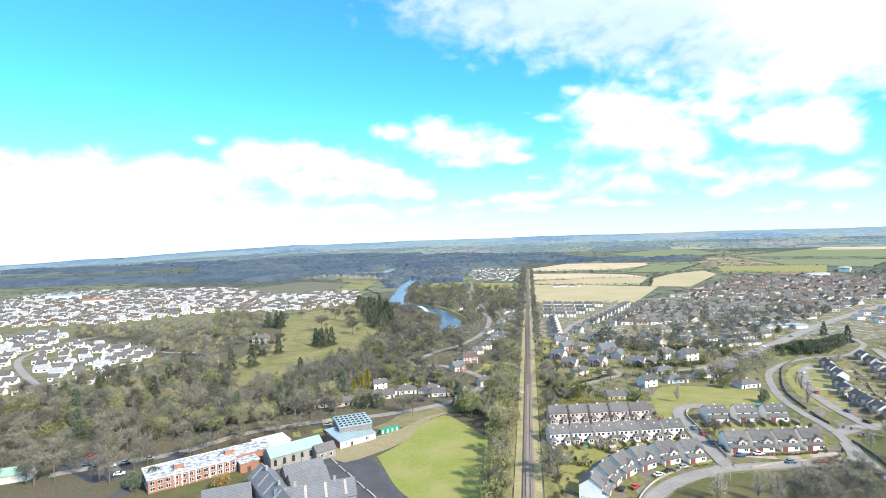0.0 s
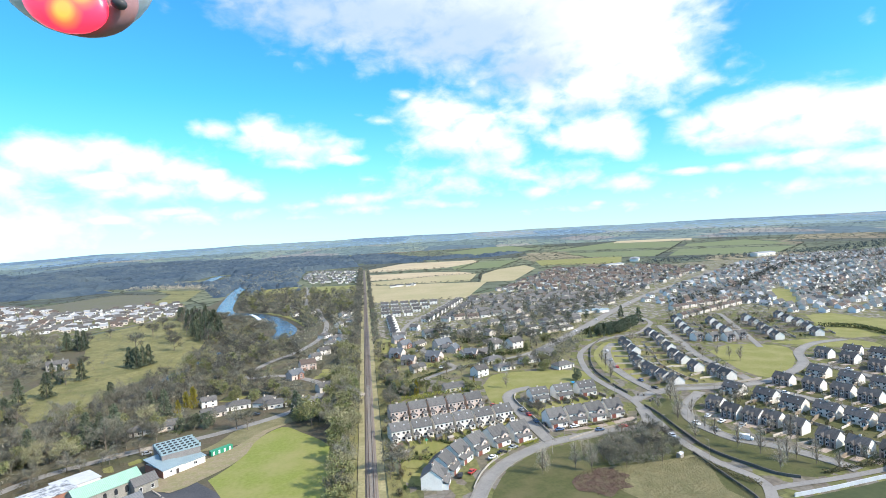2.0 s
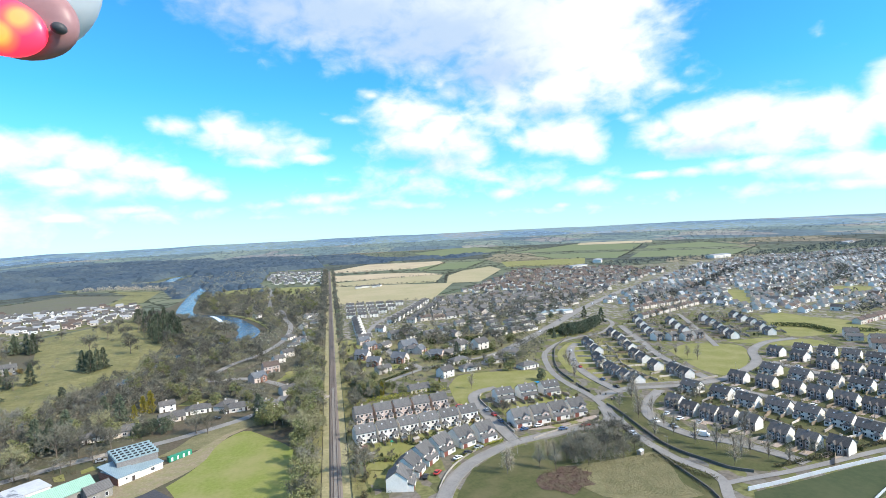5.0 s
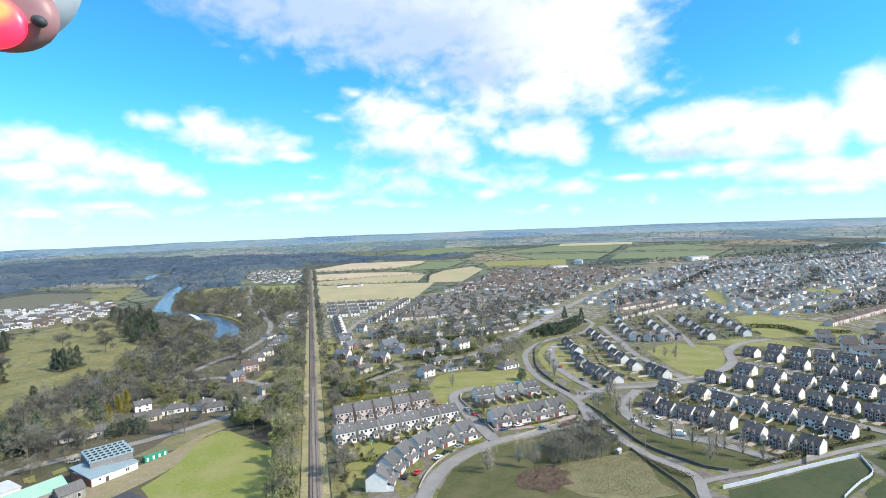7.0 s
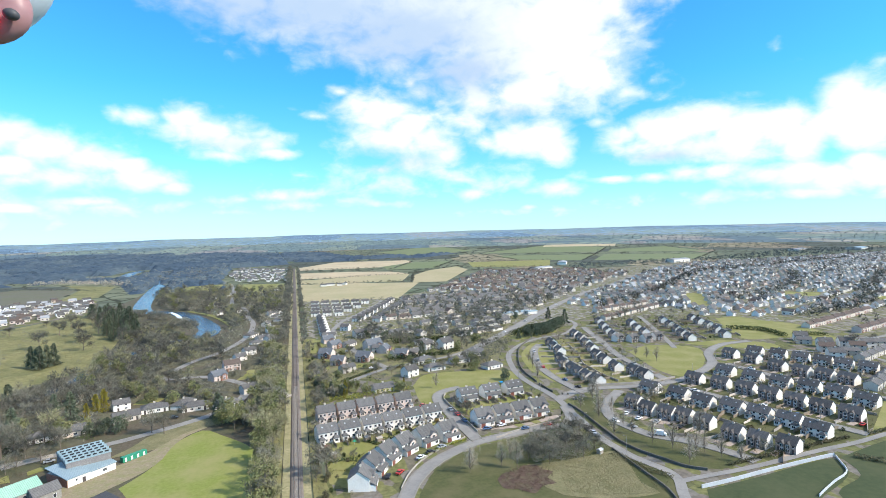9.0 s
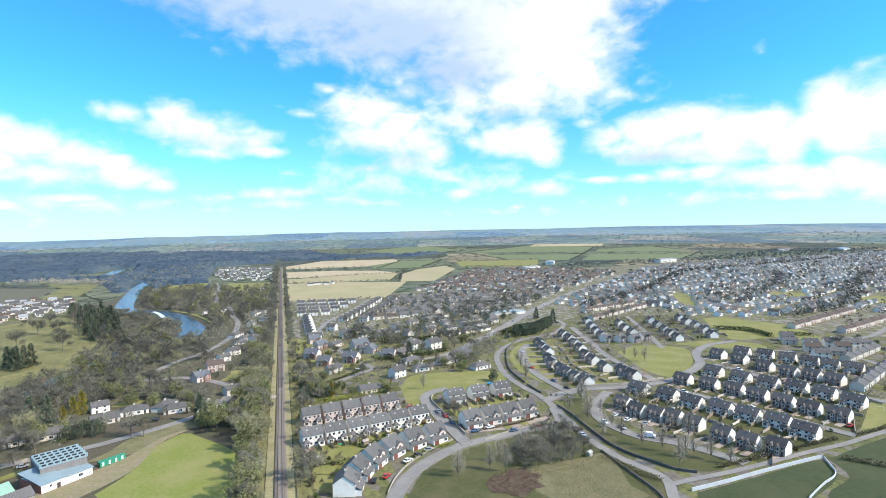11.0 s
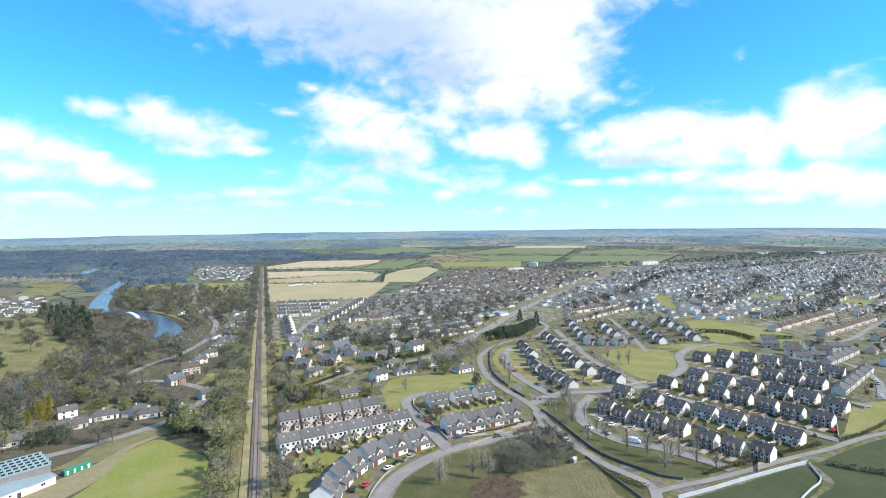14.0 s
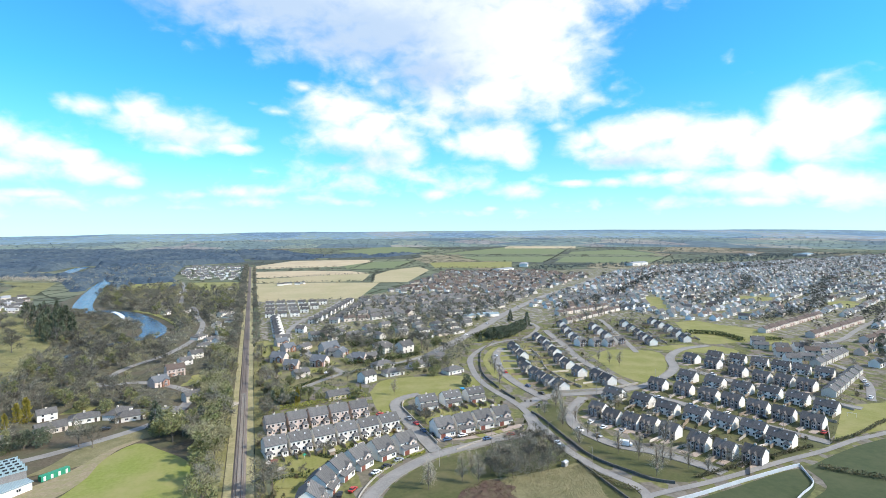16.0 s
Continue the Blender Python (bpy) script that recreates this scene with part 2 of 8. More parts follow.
# ---------------------------------------------------------------- materials
def mat(name, c1, c2, size=1.0, c3=None, size3=12.0, amount3=0.6, rough=0.9, metal=0.0, bump=0.0, own=0.0, spec=0.25, stripe=0.0, stripe_axis=2, local=False):
    """c1-c2: grain of the given size in metres; c3: broad stains of size3; own: how much one object differs from the next."""
    m = bpy.data.materials.new(name)
    m.use_nodes = True
    nt = m.node_tree
    bs = nt.nodes["Principled BSDF"]
    bs.inputs["Roughness"].default_value, bs.inputs["Metallic"].default_value = rough, metal
    bs.inputs["Specular IOR Level"].default_value = spec
    if local:
        tc = nt.nodes.new("ShaderNodeTexCoord")
        vec = tc.outputs["Object"]
    else:
        tc = nt.nodes.new("ShaderNodeNewGeometry")
        vec = tc.outputs["Position"]

    def noise_tex(s, detail):
        n = nt.nodes.new("ShaderNodeTexNoise")
        n.inputs["Scale"].default_value, n.inputs["Detail"].default_value, n.inputs["Roughness"].default_value = 1.0 / s, detail, 0.62
        nt.links.new(vec, n.inputs["Vector"])
        return n.outputs["Fac"]

    def ramp(v, lo, hi):
        r = nt.nodes.new("ShaderNodeMapRange")
        r.inputs["From Min"].default_value, r.inputs["From Max"].default_value = lo, hi
        nt.links.new(v, r.inputs["Value"])
        return r.outputs[0]

    def mix(f, a, b, blend="MIX"):
        n = nt.nodes.new("ShaderNodeMix")
        n.data_type, n.blend_type = "RGBA", blend
        for i, v in ((0, f), (6, a), (7, b)):
            if isinstance(v, (int, float)):
                n.inputs[i].default_value = v
            elif isinstance(v, tuple):
                n.inputs[i].default_value = (*v, 1)
            else:
                nt.links.new(v, n.inputs[i])
        return n.outputs[2]

    grain = noise_tex(size, 5)
    col = mix(ramp(grain, 0.32, 0.68), c1, c2)
    if c3:
        broad = ramp(noise_tex(size3, 4), 0.42, 0.66)
        k = nt.nodes.new("ShaderNodeMath")
        k.operation = "MULTIPLY"
        k.inputs[1].default_value = amount3
        nt.links.new(broad, k.inputs[0])
        col = mix(k.outputs[0], col, c3)
    if stripe:
        s2 = nt.nodes.new("ShaderNodeSeparateXYZ")
        nt.links.new(vec, s2.inputs[0])
        w = nt.nodes.new("ShaderNodeMath")
        w.operation = "PINGPONG"
        w.inputs[1].default_value = stripe
        nt.links.new(s2.outputs[stripe_axis], w.inputs[0])
        col = mix(ramp(w.outputs[0], stripe * 0.7, stripe), col, tuple(v * 0.6 for v in c1))
    if own:
        oi = nt.nodes.new("ShaderNodeObjectInfo")
        r = nt.nodes.new("ShaderNodeMapRange")
        r.inputs["To Min"].default_value, r.inputs["To Max"].default_value = 1 - own, 1 + own
        nt.links.new(oi.outputs["Random"], r.inputs["Value"])
        hsv = nt.nodes.new("ShaderNodeHueSaturation")
        nt.links.new(col, hsv.inputs["Color"])
        nt.links.new(r.outputs[0], hsv.inputs["Value"])
        col = hsv.outputs[0]
    nt.links.new(col, bs.inputs["Base Color"])
    if bump:
        b = nt.nodes.new("ShaderNodeBump")
        b.inputs["Strength"].default_value, b.inputs["Distance"].default_value = bump, size * 0.4
        nt.links.new(grain, b.inputs["Height"])
        nt.links.new(b.outputs[0], bs.inputs["Normal"])
    return m


def field_ground(name, sx, sy, tones, edge=(0.045, 0.05, 0.03), grain=0.02, line=0.006):
    """A patchwork of plots, each of one tone, with dark hedge lines between."""
    m = bpy.data.materials.new(name)
    m.use_nodes = True
    nt = m.node_tree
    bs = nt.nodes["Principled BSDF"]
    bs.inputs["Roughness"].default_value, bs.inputs["Specular IOR Level"].default_value = 0.95, 0.1
    geo = nt.nodes.new("ShaderNodeNewGeometry")
    mp = nt.nodes.new("ShaderNodeMapping")
    mp.inputs["Scale"].default_value = (1 / sx, 1 / sy, 0)
    mp.inputs["Rotation"].default_value = (0, 0, 0.35)
    nt.links.new(geo.outputs["Position"], mp.inputs["Vector"])
    vo = nt.nodes.new("ShaderNodeTexVoronoi")
    vo.inputs["Scale"].default_value, vo.inputs["Randomness"].default_value = 1.0, 0.85
    nt.links.new(mp.outputs[0], vo.inputs["Vector"])
    sp = nt.nodes.new("ShaderNodeSeparateColor")
    nt.links.new(vo.outputs["Color"], sp.inputs[0])
    cr = nt.nodes.new("ShaderNodeValToRGB")
    cr.color_ramp.interpolation = "CONSTANT"
    while len(cr.color_ramp.elements) < len(tones):
        cr.color_ramp.elements.new(0.5)
    for e, (p, c) in zip(cr.color_ramp.elements, tones):
        e.position, e.color = p, (*c, 1)
    nt.links.new(sp.outputs[0], cr.inputs[0])
    ve = nt.nodes.new("ShaderNodeTexVoronoi")
    ve.feature = "DISTANCE_TO_EDGE"
    ve.inputs["Randomness"].default_value = 0.85
    nt.links.new(mp.outputs[0], ve.inputs["Vector"])
    nz = nt.nodes.new("ShaderNodeTexNoise")
    nz.inputs["Scale"].default_value, nz.inputs["Detail"].default_value = grain, 6
    nt.links.new(geo.outputs["Position"], nz.inputs["Vector"])
    ed = nt.nodes.new("ShaderNodeMath")
    ed.operation = "SUBTRACT"
    nt.links.new(ve.outputs["Distance"], ed.inputs[0])
    mul = nt.nodes.new("ShaderNodeMath")
    mul.operation, mul.inputs[1].default_value = "MULTIPLY", 0.07
    nt.links.new(nz.outputs["Fac"], mul.inputs[0])
    nt.links.new(mul.outputs[0], ed.inputs[1])
    lt = nt.nodes.new("ShaderNodeMath")
    lt.operation, lt.inputs[1].default_value = "LESS_THAN", line
    nt.links.new(ed.outputs[0], lt.inputs[0])
    mx = nt.nodes.new("ShaderNodeMix")
    mx.data_type = "RGBA"
    mx.inputs[7].default_value = (*edge, 1)
    nt.links.new(lt.outputs[0], mx.inputs[0])
    nt.links.new(cr.outputs[0], mx.inputs[6])
    hv = nt.nodes.new("ShaderNodeHueSaturation")
    nr = nt.nodes.new("ShaderNodeMapRange")
    nr.inputs["From Min"].default_value, nr.inputs["From Max"].default_value = 0.3, 0.7
    nr.inputs["To Min"].default_value, nr.inputs["To Max"].default_value = 0.72, 1.25
    nt.links.new(nz.outputs["Fac"], nr.inputs["Value"])
    nt.links.new(nr.outputs[0], hv.inputs["Value"])
    nt.links.new(mx.outputs[2], hv.inputs["Color"])
    nt.links.new(hv.outputs[0], bs.inputs["Base Color"])
    return m


# Haze is mixed into these tones: slight here, strong in the next two.
FIELDS = [(0.0, (0.115, 0.13, 0.092)), (0.22, (0.135, 0.15, 0.098)), (0.42, (0.085, 0.096, 0.082)), (0.6, (0.155, 0.168, 0.11)), (0.74, (0.24, 0.21, 0.14)), (0.84, (0.10, 0.125, 0.078)), (0.93, (0.21, 0.175, 0.125))]
HAZED_FIELDS = [(0.0, (0.148, 0.196, 0.18)), (0.22, (0.176, 0.22, 0.18)), (0.42, (0.104, 0.144, 0.168)), (0.6, (0.2, 0.236, 0.192)), (0.74, (0.272, 0.256, 0.22)), (0.84, (0.136, 0.184, 0.184)), (0.93, (0.24, 0.224, 0.212))]
HAZED_HILLS = [(0.0, (0.15, 0.215, 0.24)), (0.25, (0.195, 0.25, 0.235)), (0.42, (0.115, 0.175, 0.235)), (0.6, (0.17, 0.235, 0.25)), (0.74, (0.235, 0.25, 0.245)), (0.84, (0.12, 0.185, 0.25)), (0.93, (0.17, 0.225, 0.26))]
PLOTS = [(0.0, (0.145, 0.145, 0.068)), (0.2, (0.17, 0.155, 0.125)), (0.36, (0.24, 0.225, 0.20)), (0.5, (0.11, 0.112, 0.06)), (0.64, (0.17, 0.168, 0.08)), (0.8, (0.19, 0.175, 0.15)), (0.92, (0.29, 0.27, 0.24))]
NEAR_PLOTS = [(0.0, (0.135, 0.14, 0.058)), (0.2, (0.15, 0.135, 0.10)), (0.36, (0.18, 0.165, 0.14)), (0.5, (0.105, 0.108, 0.052)), (0.64, (0.155, 0.155, 0.066)), (0.8, (0.16, 0.14, 0.115)), (0.92, (0.125, 0.13, 0.058))]
M = {
    "country": field_ground("open_country", 230, 300, FIELDS),
    "distant": field_ground("haze_tinted_fields", 260, 420, HAZED_FIELDS, (0.10, 0.135, 0.15)),
    "farthest": field_ground("haze_tinted_hills", 420, 800, HAZED_HILLS, (0.18, 0.27, 0.36)),
    "rough": mat("rough_grass", (0.15, 0.148, 0.062), (0.22, 0.205, 0.095), 1.4, (0.14, 0.12, 0.085), 9, 0.8),
    "yard": field_ground("garden_plots", 2.6, 5.0, PLOTS, (0.09, 0.09, 0.05), 0.6, -0.5),
    "plots": field_ground("small_garden_plots", 4.5, 7.0, NEAR_PLOTS, (0.10, 0.098, 0.06), 0.5, -0.5),
    "wood_floor": mat("leaf_litter", (0.0765, 0.0638, 0.0425), (0.128, 0.106, 0.0723), 1.5, (0.068, 0.085, 0.0382), 18, 0.6),
    "lawn": mat("mown_lawn", (0.165, 0.17, 0.046), (0.215, 0.212, 0.066), 1.2, (0.255, 0.235, 0.10), 15, 0.8),
    "sports": mat("playing_field", (0.16, 0.191, 0.0404), (0.213, 0.239, 0.0575), 1.5, (0.255, 0.239, 0.0959), 24, 0.85),
    # Cloud shade over the estate greens is darkened into this grass colour.
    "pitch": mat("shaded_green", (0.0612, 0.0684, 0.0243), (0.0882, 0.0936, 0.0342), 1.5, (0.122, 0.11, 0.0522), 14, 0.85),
    "meadow": mat("rough_meadow", (0.155, 0.148, 0.054), (0.255, 0.23, 0.10), 4.5, (0.115, 0.12, 0.046), 24, 0.85, bump=0.4),
    "straw": mat("stubble_field", (0.33, 0.28, 0.16), (0.39, 0.33, 0.2), 5, (0.27, 0.26, 0.13), 70, 0.7),
    "tan": mat("pale_stubble", (0.42, 0.34, 0.22), (0.47, 0.385, 0.25), 5, (0.33, 0.27, 0.17), 60, 0.6),
    "crop": mat("green_crop", (0.125, 0.155, 0.07), (0.155, 0.185, 0.085), 6, (0.17, 0.18, 0.095), 60, 0.6),
    "worn_field": mat("grey_brown_ploughed_field", (0.11, 0.105, 0.072), (0.15, 0.14, 0.098), 3.5, (0.12, 0.125, 0.06), 40, 0.6),
    # Dark pasture, with cloud shade darkened further into its colour.
    "dull_crop": mat("dull_shaded_field", (0.0408, 0.0561, 0.0221), (0.0595, 0.0748, 0.0306), 2.5, (0.0765, 0.085, 0.0391), 22, 0.7),
    "scrub": mat("dry_reed_grass", (0.155, 0.142, 0.072), (0.235, 0.21, 0.112), 0.9, (0.12, 0.118, 0.052), 7, 0.7, bump=0.6),
    "worn": mat("worn_dry_ground", (0.218, 0.178, 0.115), (0.299, 0.247, 0.161), 0.9, (0.196, 0.196, 0.0805), 4, 0.8, bump=0.4),
    "asphalt": mat("road_asphalt", (0.188, 0.18, 0.168), (0.244, 0.234, 0.218), 0.7, (0.295, 0.281, 0.259), 9, 0.6, 0.85),
    "dark_asphalt": mat("dark_tarmac", (0.05, 0.052, 0.058), (0.075, 0.077, 0.083), 0.8, (0.10, 0.10, 0.105), 8, 0.5, 0.8),
    "concrete": mat("grey_concrete", (0.207, 0.195, 0.175), (0.263, 0.249, 0.224), 0.6, (0.174, 0.162, 0.142), 6, 0.6),
    "ballast": mat("rail_ballast", (0.128, 0.108, 0.092), (0.216, 0.188, 0.164), 0.35, (0.152, 0.124, 0.104), 6, 0.6, bump=0.8),
    "rail": mat("rusty_rail", (0.12, 0.075, 0.05), (0.17, 0.11, 0.075), 0.3, rough=0.5, metal=0.6),
    "sleeper": mat("concrete_sleeper", (0.24, 0.22, 0.2), (0.31, 0.29, 0.26), 0.3),
    "water": mat("river_water", (0.035, 0.06, 0.09), (0.045, 0.075, 0.11), 4, rough=0.16, bump=0.3, spec=0.45),
    "foam": mat("white_falling_water", (0.62, 0.68, 0.74), (0.82, 0.86, 0.88), 1.2, (0.45, 0.53, 0.60), 5, 0.5, 0.4, bump=0.5),
    "white": mat("white_render", (0.728, 0.69, 0.623), (0.805, 0.766, 0.7), 0.7, (0.584, 0.546, 0.485), 4, 0.4, own=0.10, local=True),
    "cream": mat("cream_render", (0.62, 0.55, 0.47), (0.69, 0.62, 0.54), 0.7, (0.54, 0.47, 0.40), 4, 0.4, own=0.07, local=True),
    "pink": mat("pinkish_brick_and_render", (0.58, 0.47, 0.405), (0.67, 0.57, 0.50), 0.5, (0.48, 0.37, 0.31), 3, 0.5, own=0.06, local=True),
    "buff": mat("buff_render", (0.52, 0.475, 0.41), (0.60, 0.555, 0.485), 0.7, (0.43, 0.395, 0.34), 4, 0.4, own=0.1, local=True),
    "brick": mat("red_brick", (0.30, 0.145, 0.10), (0.38, 0.20, 0.14), 0.25, (0.24, 0.125, 0.09), 3, 0.5, stripe=0.045, own=0.1, local=True),
    "dash": mat("pinkish_brown_brick", (0.29, 0.22, 0.185), (0.38, 0.30, 0.26), 0.4, (0.45, 0.385, 0.34), 2.2, 0.8, own=0.12, local=True),
    "stone": mat("grey_limestone", (0.24, 0.225, 0.195), (0.36, 0.34, 0.295), 0.45, (0.17, 0.16, 0.14), 3, 0.6, local=True, bump=0.5),
    "slate": mat("grey_roof_tiles", (0.106, 0.104, 0.102), (0.153, 0.147, 0.143), 0.5, (0.185, 0.177, 0.165), 4, 0.5, 0.7, stripe=0.17, own=0.14, local=True, spec=0.08),
    "dark_slate": mat("dark_roof_tiles", (0.0874, 0.0832, 0.0811), (0.13, 0.124, 0.12), 0.5, (0.172, 0.163, 0.151), 3, 0.6, 0.65, stripe=0.17, own=0.2, local=True, spec=0.08),
    "brown_tile": mat("brown_roof_tiles", (0.106, 0.0808, 0.068), (0.149, 0.116, 0.0994), 0.5, (0.119, 0.102, 0.0892), 4, 0.5, 0.8, stripe=0.17, own=0.12, local=True, spec=0.08),
    "frame": mat("white_window_frame", (0.72, 0.72, 0.72), (0.78, 0.78, 0.78), 0.3, rough=0.5),
    "glass": mat("dark_window_glass", (0.021, 0.0245, 0.0294), (0.035, 0.0392, 0.0455), 0.8, rough=0.08, spec=0.7),
    "red_door": mat("brick_red_painted_door", (0.17, 0.062, 0.046), (0.22, 0.085, 0.062), 0.5, rough=0.6),
    "dark_door": mat("dark_painted_door", (0.06, 0.05, 0.05), (0.10, 0.08, 0.07), 0.5, rough=0.6),
    "bark": mat("grey_brown_bark", (0.13, 0.105, 0.08), (0.21, 0.175, 0.14), 0.3, local=True),
    "twig": mat("bare_twigs", (0.148, 0.139, 0.108), (0.228, 0.216, 0.171), 2.5, (0.136, 0.137, 0.0811), 6, 0.45, own=0.34),
    "twig_dark": mat("dark_bare_twigs", (0.0864, 0.085, 0.0708), (0.143, 0.138, 0.117), 2.5, (0.0864, 0.0936, 0.0562), 6, 0.5, own=0.32),
    "ivy": mat("ivy_leaves", (0.13, 0.148, 0.0574), (0.233, 0.239, 0.103), 1.6, (0.26, 0.233, 0.123), 4, 0.5, own=0.3),
    "conifer": mat("dark_conifer_needles", (0.0688, 0.0909, 0.0578), (0.124, 0.144, 0.0909), 0.9, (0.138, 0.144, 0.0896), 4, 0.5, own=0.25),
    "willow": mat("golden_willow_twigs", (0.26, 0.17, 0.05), (0.36, 0.25, 0.085), 0.8, (0.2, 0.15, 0.06), 2, 0.4),
    "golden": mat("golden_cypress_leaves", (0.24, 0.195, 0.03), (0.36, 0.29, 0.05), 0.8, (0.15, 0.16, 0.04), 2, 0.5, own=0.1),
    "hedge": mat("clipped_hedge_leaves", (0.034, 0.0553, 0.0187), (0.0723, 0.0935, 0.034), 0.5, (0.102, 0.102, 0.0425), 4, 0.5, own=0.2),
    "yellow_hedge": mat("yellow_green_hedge", (0.24, 0.25, 0.04), (0.34, 0.33, 0.07), 0.6, (0.12, 0.15, 0.04), 4, 0.4),
    "bush": mat("brown_shrub", (0.102, 0.0892, 0.051), (0.162, 0.14, 0.0808), 0.8, (0.085, 0.0935, 0.0382), 3, 0.6, own=0.3),
    "blue_sheet": mat("blue_grey_metal_sheet", (0.27, 0.36, 0.40), (0.33, 0.42, 0.46), 0.6, (0.24, 0.32, 0.35), 5, 0.5, 0.45, 0.2, stripe=0.25, stripe_axis=0, local=True),
    "mint_sheet": mat("pale_green_copper_roof", (0.25, 0.42, 0.32), (0.31, 0.48, 0.38), 0.8, (0.21, 0.36, 0.28), 5, 0.5, 0.6, stripe=0.3, stripe_axis=0, local=True),
    "grey_clad": mat("weathered_timber_cladding", (0.20, 0.185, 0.175), (0.29, 0.27, 0.255), 0.5, (0.16, 0.145, 0.135), 3, 0.5, stripe=0.15, local=True),
    "pale_roof": mat("pale_roofing_felt", (0.44, 0.46, 0.48), (0.55, 0.57, 0.585), 0.9, (0.13, 0.14, 0.155), 1.7, 1.0, local=True),
    "green_paint": mat("green_container_paint", (0.03, 0.24, 0.13), (0.05, 0.29, 0.17), 0.7, rough=0.5, stripe=0.15, stripe_axis=0, local=True),
    "wall": mat("grey_block_wall", (0.319, 0.288, 0.248), (0.418, 0.385, 0.336), 0.5, (0.22, 0.198, 0.171), 5, 0.5),
    "dark_wall": mat("dark_stone_wall", (0.10, 0.095, 0.085), (0.16, 0.15, 0.135), 0.5, (0.075, 0.08, 0.055), 4, 0.5),
    "white_wall": mat("white_painted_wall", (0.47, 0.49, 0.51), (0.55, 0.57, 0.59), 0.8, (0.38, 0.39, 0.40), 5, 0.5),
    "fence": mat("timber_fence", (0.24, 0.19, 0.14), (0.33, 0.27, 0.2), 0.4, (0.19, 0.16, 0.13), 3, 0.5),
    # Thicket growth, with the shade under the trees darkened into it.
    "thicket": mat("shade_dark_thicket", (0.0518, 0.0501, 0.0363), (0.095, 0.09, 0.0648), 1.8, (0.112, 0.108, 0.0605), 14, 0.7, bump=0.8),
    # Pale tiles; the glare on the western roofs is put into their colour.
    "pale_slate": mat("pale_glare_roof_tiles", (0.24, 0.25, 0.265), (0.33, 0.34, 0.35), 0.6, (0.40, 0.40, 0.40), 5, 0.5, 0.6, local=True, spec=0.08),
    "bright_white": mat("bright_white_painted_render", (0.74, 0.74, 0.73), (0.8, 0.8, 0.79), 0.8, (0.64, 0.64, 0.63), 6, 0.4, local=True),
    "patio": mat("pinkish_paving", (0.33, 0.259, 0.209), (0.44, 0.363, 0.303), 0.5, (0.242, 0.209, 0.176), 2.5, 0.7),
    "dry_blades": mat("dry_tawny_grass_blades", (0.22, 0.195, 0.105), (0.33, 0.29, 0.17), 1.5, (0.17, 0.165, 0.08), 6, 0.6),
    "verge": mat("pale_dry_verge", (0.248, 0.224, 0.12), (0.365, 0.326, 0.183), 1.1, (0.189, 0.18, 0.0861), 8, 0.7, bump=0.5),
    "bracken": mat("dead_red_brown_bracken", (0.075, 0.048, 0.037), (0.125, 0.083, 0.062), 1.2, (0.13, 0.112, 0.066), 4, 0.8),
    "blue_slate": mat("blue_grey_slates", (0.124, 0.134, 0.148), (0.172, 0.182, 0.196), 0.5, (0.2, 0.204, 0.208), 4, 0.5, 0.6, stripe=0.17, own=0.12, local=True, spec=0.08),
    "olive_twig": mat("pale_olive_twigs", (0.225, 0.212, 0.118), (0.34, 0.318, 0.19), 2.2, (0.2, 0.205, 0.09), 5, 0.5, own=0.25),
    "pale_twig": mat("pale_bare_twigs", (0.30, 0.265, 0.20), (0.40, 0.36, 0.285), 1.5, (0.25, 0.225, 0.16), 5, 0.4, own=0.2),
    # Blue haze is put into both tree colours, cloud shade into the darker.
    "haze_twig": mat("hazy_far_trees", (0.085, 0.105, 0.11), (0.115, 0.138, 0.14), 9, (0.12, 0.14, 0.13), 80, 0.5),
    "far_twig": mat("haze_shaded_woodland", (0.0306, 0.051, 0.0775), (0.051, 0.0765, 0.106), 7, (0.0867, 0.111, 0.121), 120, 0.7),
    "car_white": mat("white_car_paint", (0.75, 0.76, 0.77), (0.8, 0.81, 0.82), 0.5, rough=0.3, spec=0.5),
    "car_silver": mat("silver_car_paint", (0.42, 0.44, 0.46), (0.48, 0.5, 0.52), 0.5, rough=0.3, metal=0.5),
    "car_red": mat("red_car_paint", (0.42, 0.035, 0.03), (0.48, 0.05, 0.04), 0.5, rough=0.3, spec=0.5),
    "car_blue": mat("blue_car_paint", (0.06, 0.11, 0.2), (0.08, 0.14, 0.25), 0.5, rough=0.3, spec=0.5),
    "car_dark": mat("black_car_paint", (0.02, 0.022, 0.025), (0.03, 0.032, 0.036), 0.5, rough=0.3, spec=0.5),
    "tarp": mat("bright_blue_tarpaulin", (0.02, 0.25, 0.5), (0.03, 0.32, 0.6), 0.4, rough=0.6),
    "shell": mat("pale_grey_plastic_shell", (0.55, 0.60, 0.64), (0.60, 0.65, 0.69), 0.02, rough=0.45, local=True),
    "face": mat("pinkish_lamp_housing", (0.30, 0.16, 0.16), (0.36, 0.20, 0.20), 0.01, rough=0.4, local=True),
    "tyre": mat("black_rubber", (0.02, 0.02, 0.02), (0.03, 0.03, 0.03), 0.2),
    "plastic_black": mat("dark_grey_plastic", (0.05, 0.05, 0.055), (0.07, 0.07, 0.075), 0.05, rough=0.5),
}


# ---------------------------------------------------------------- mesh helpers
def mesh_of(name, bm, *mats):
    me = bpy.data.meshes.new(name)
    bm.normal_update()
    bm.to_mesh(me)
    bm.free()
    for m in mats:
        me.materials.append(m)
    return me


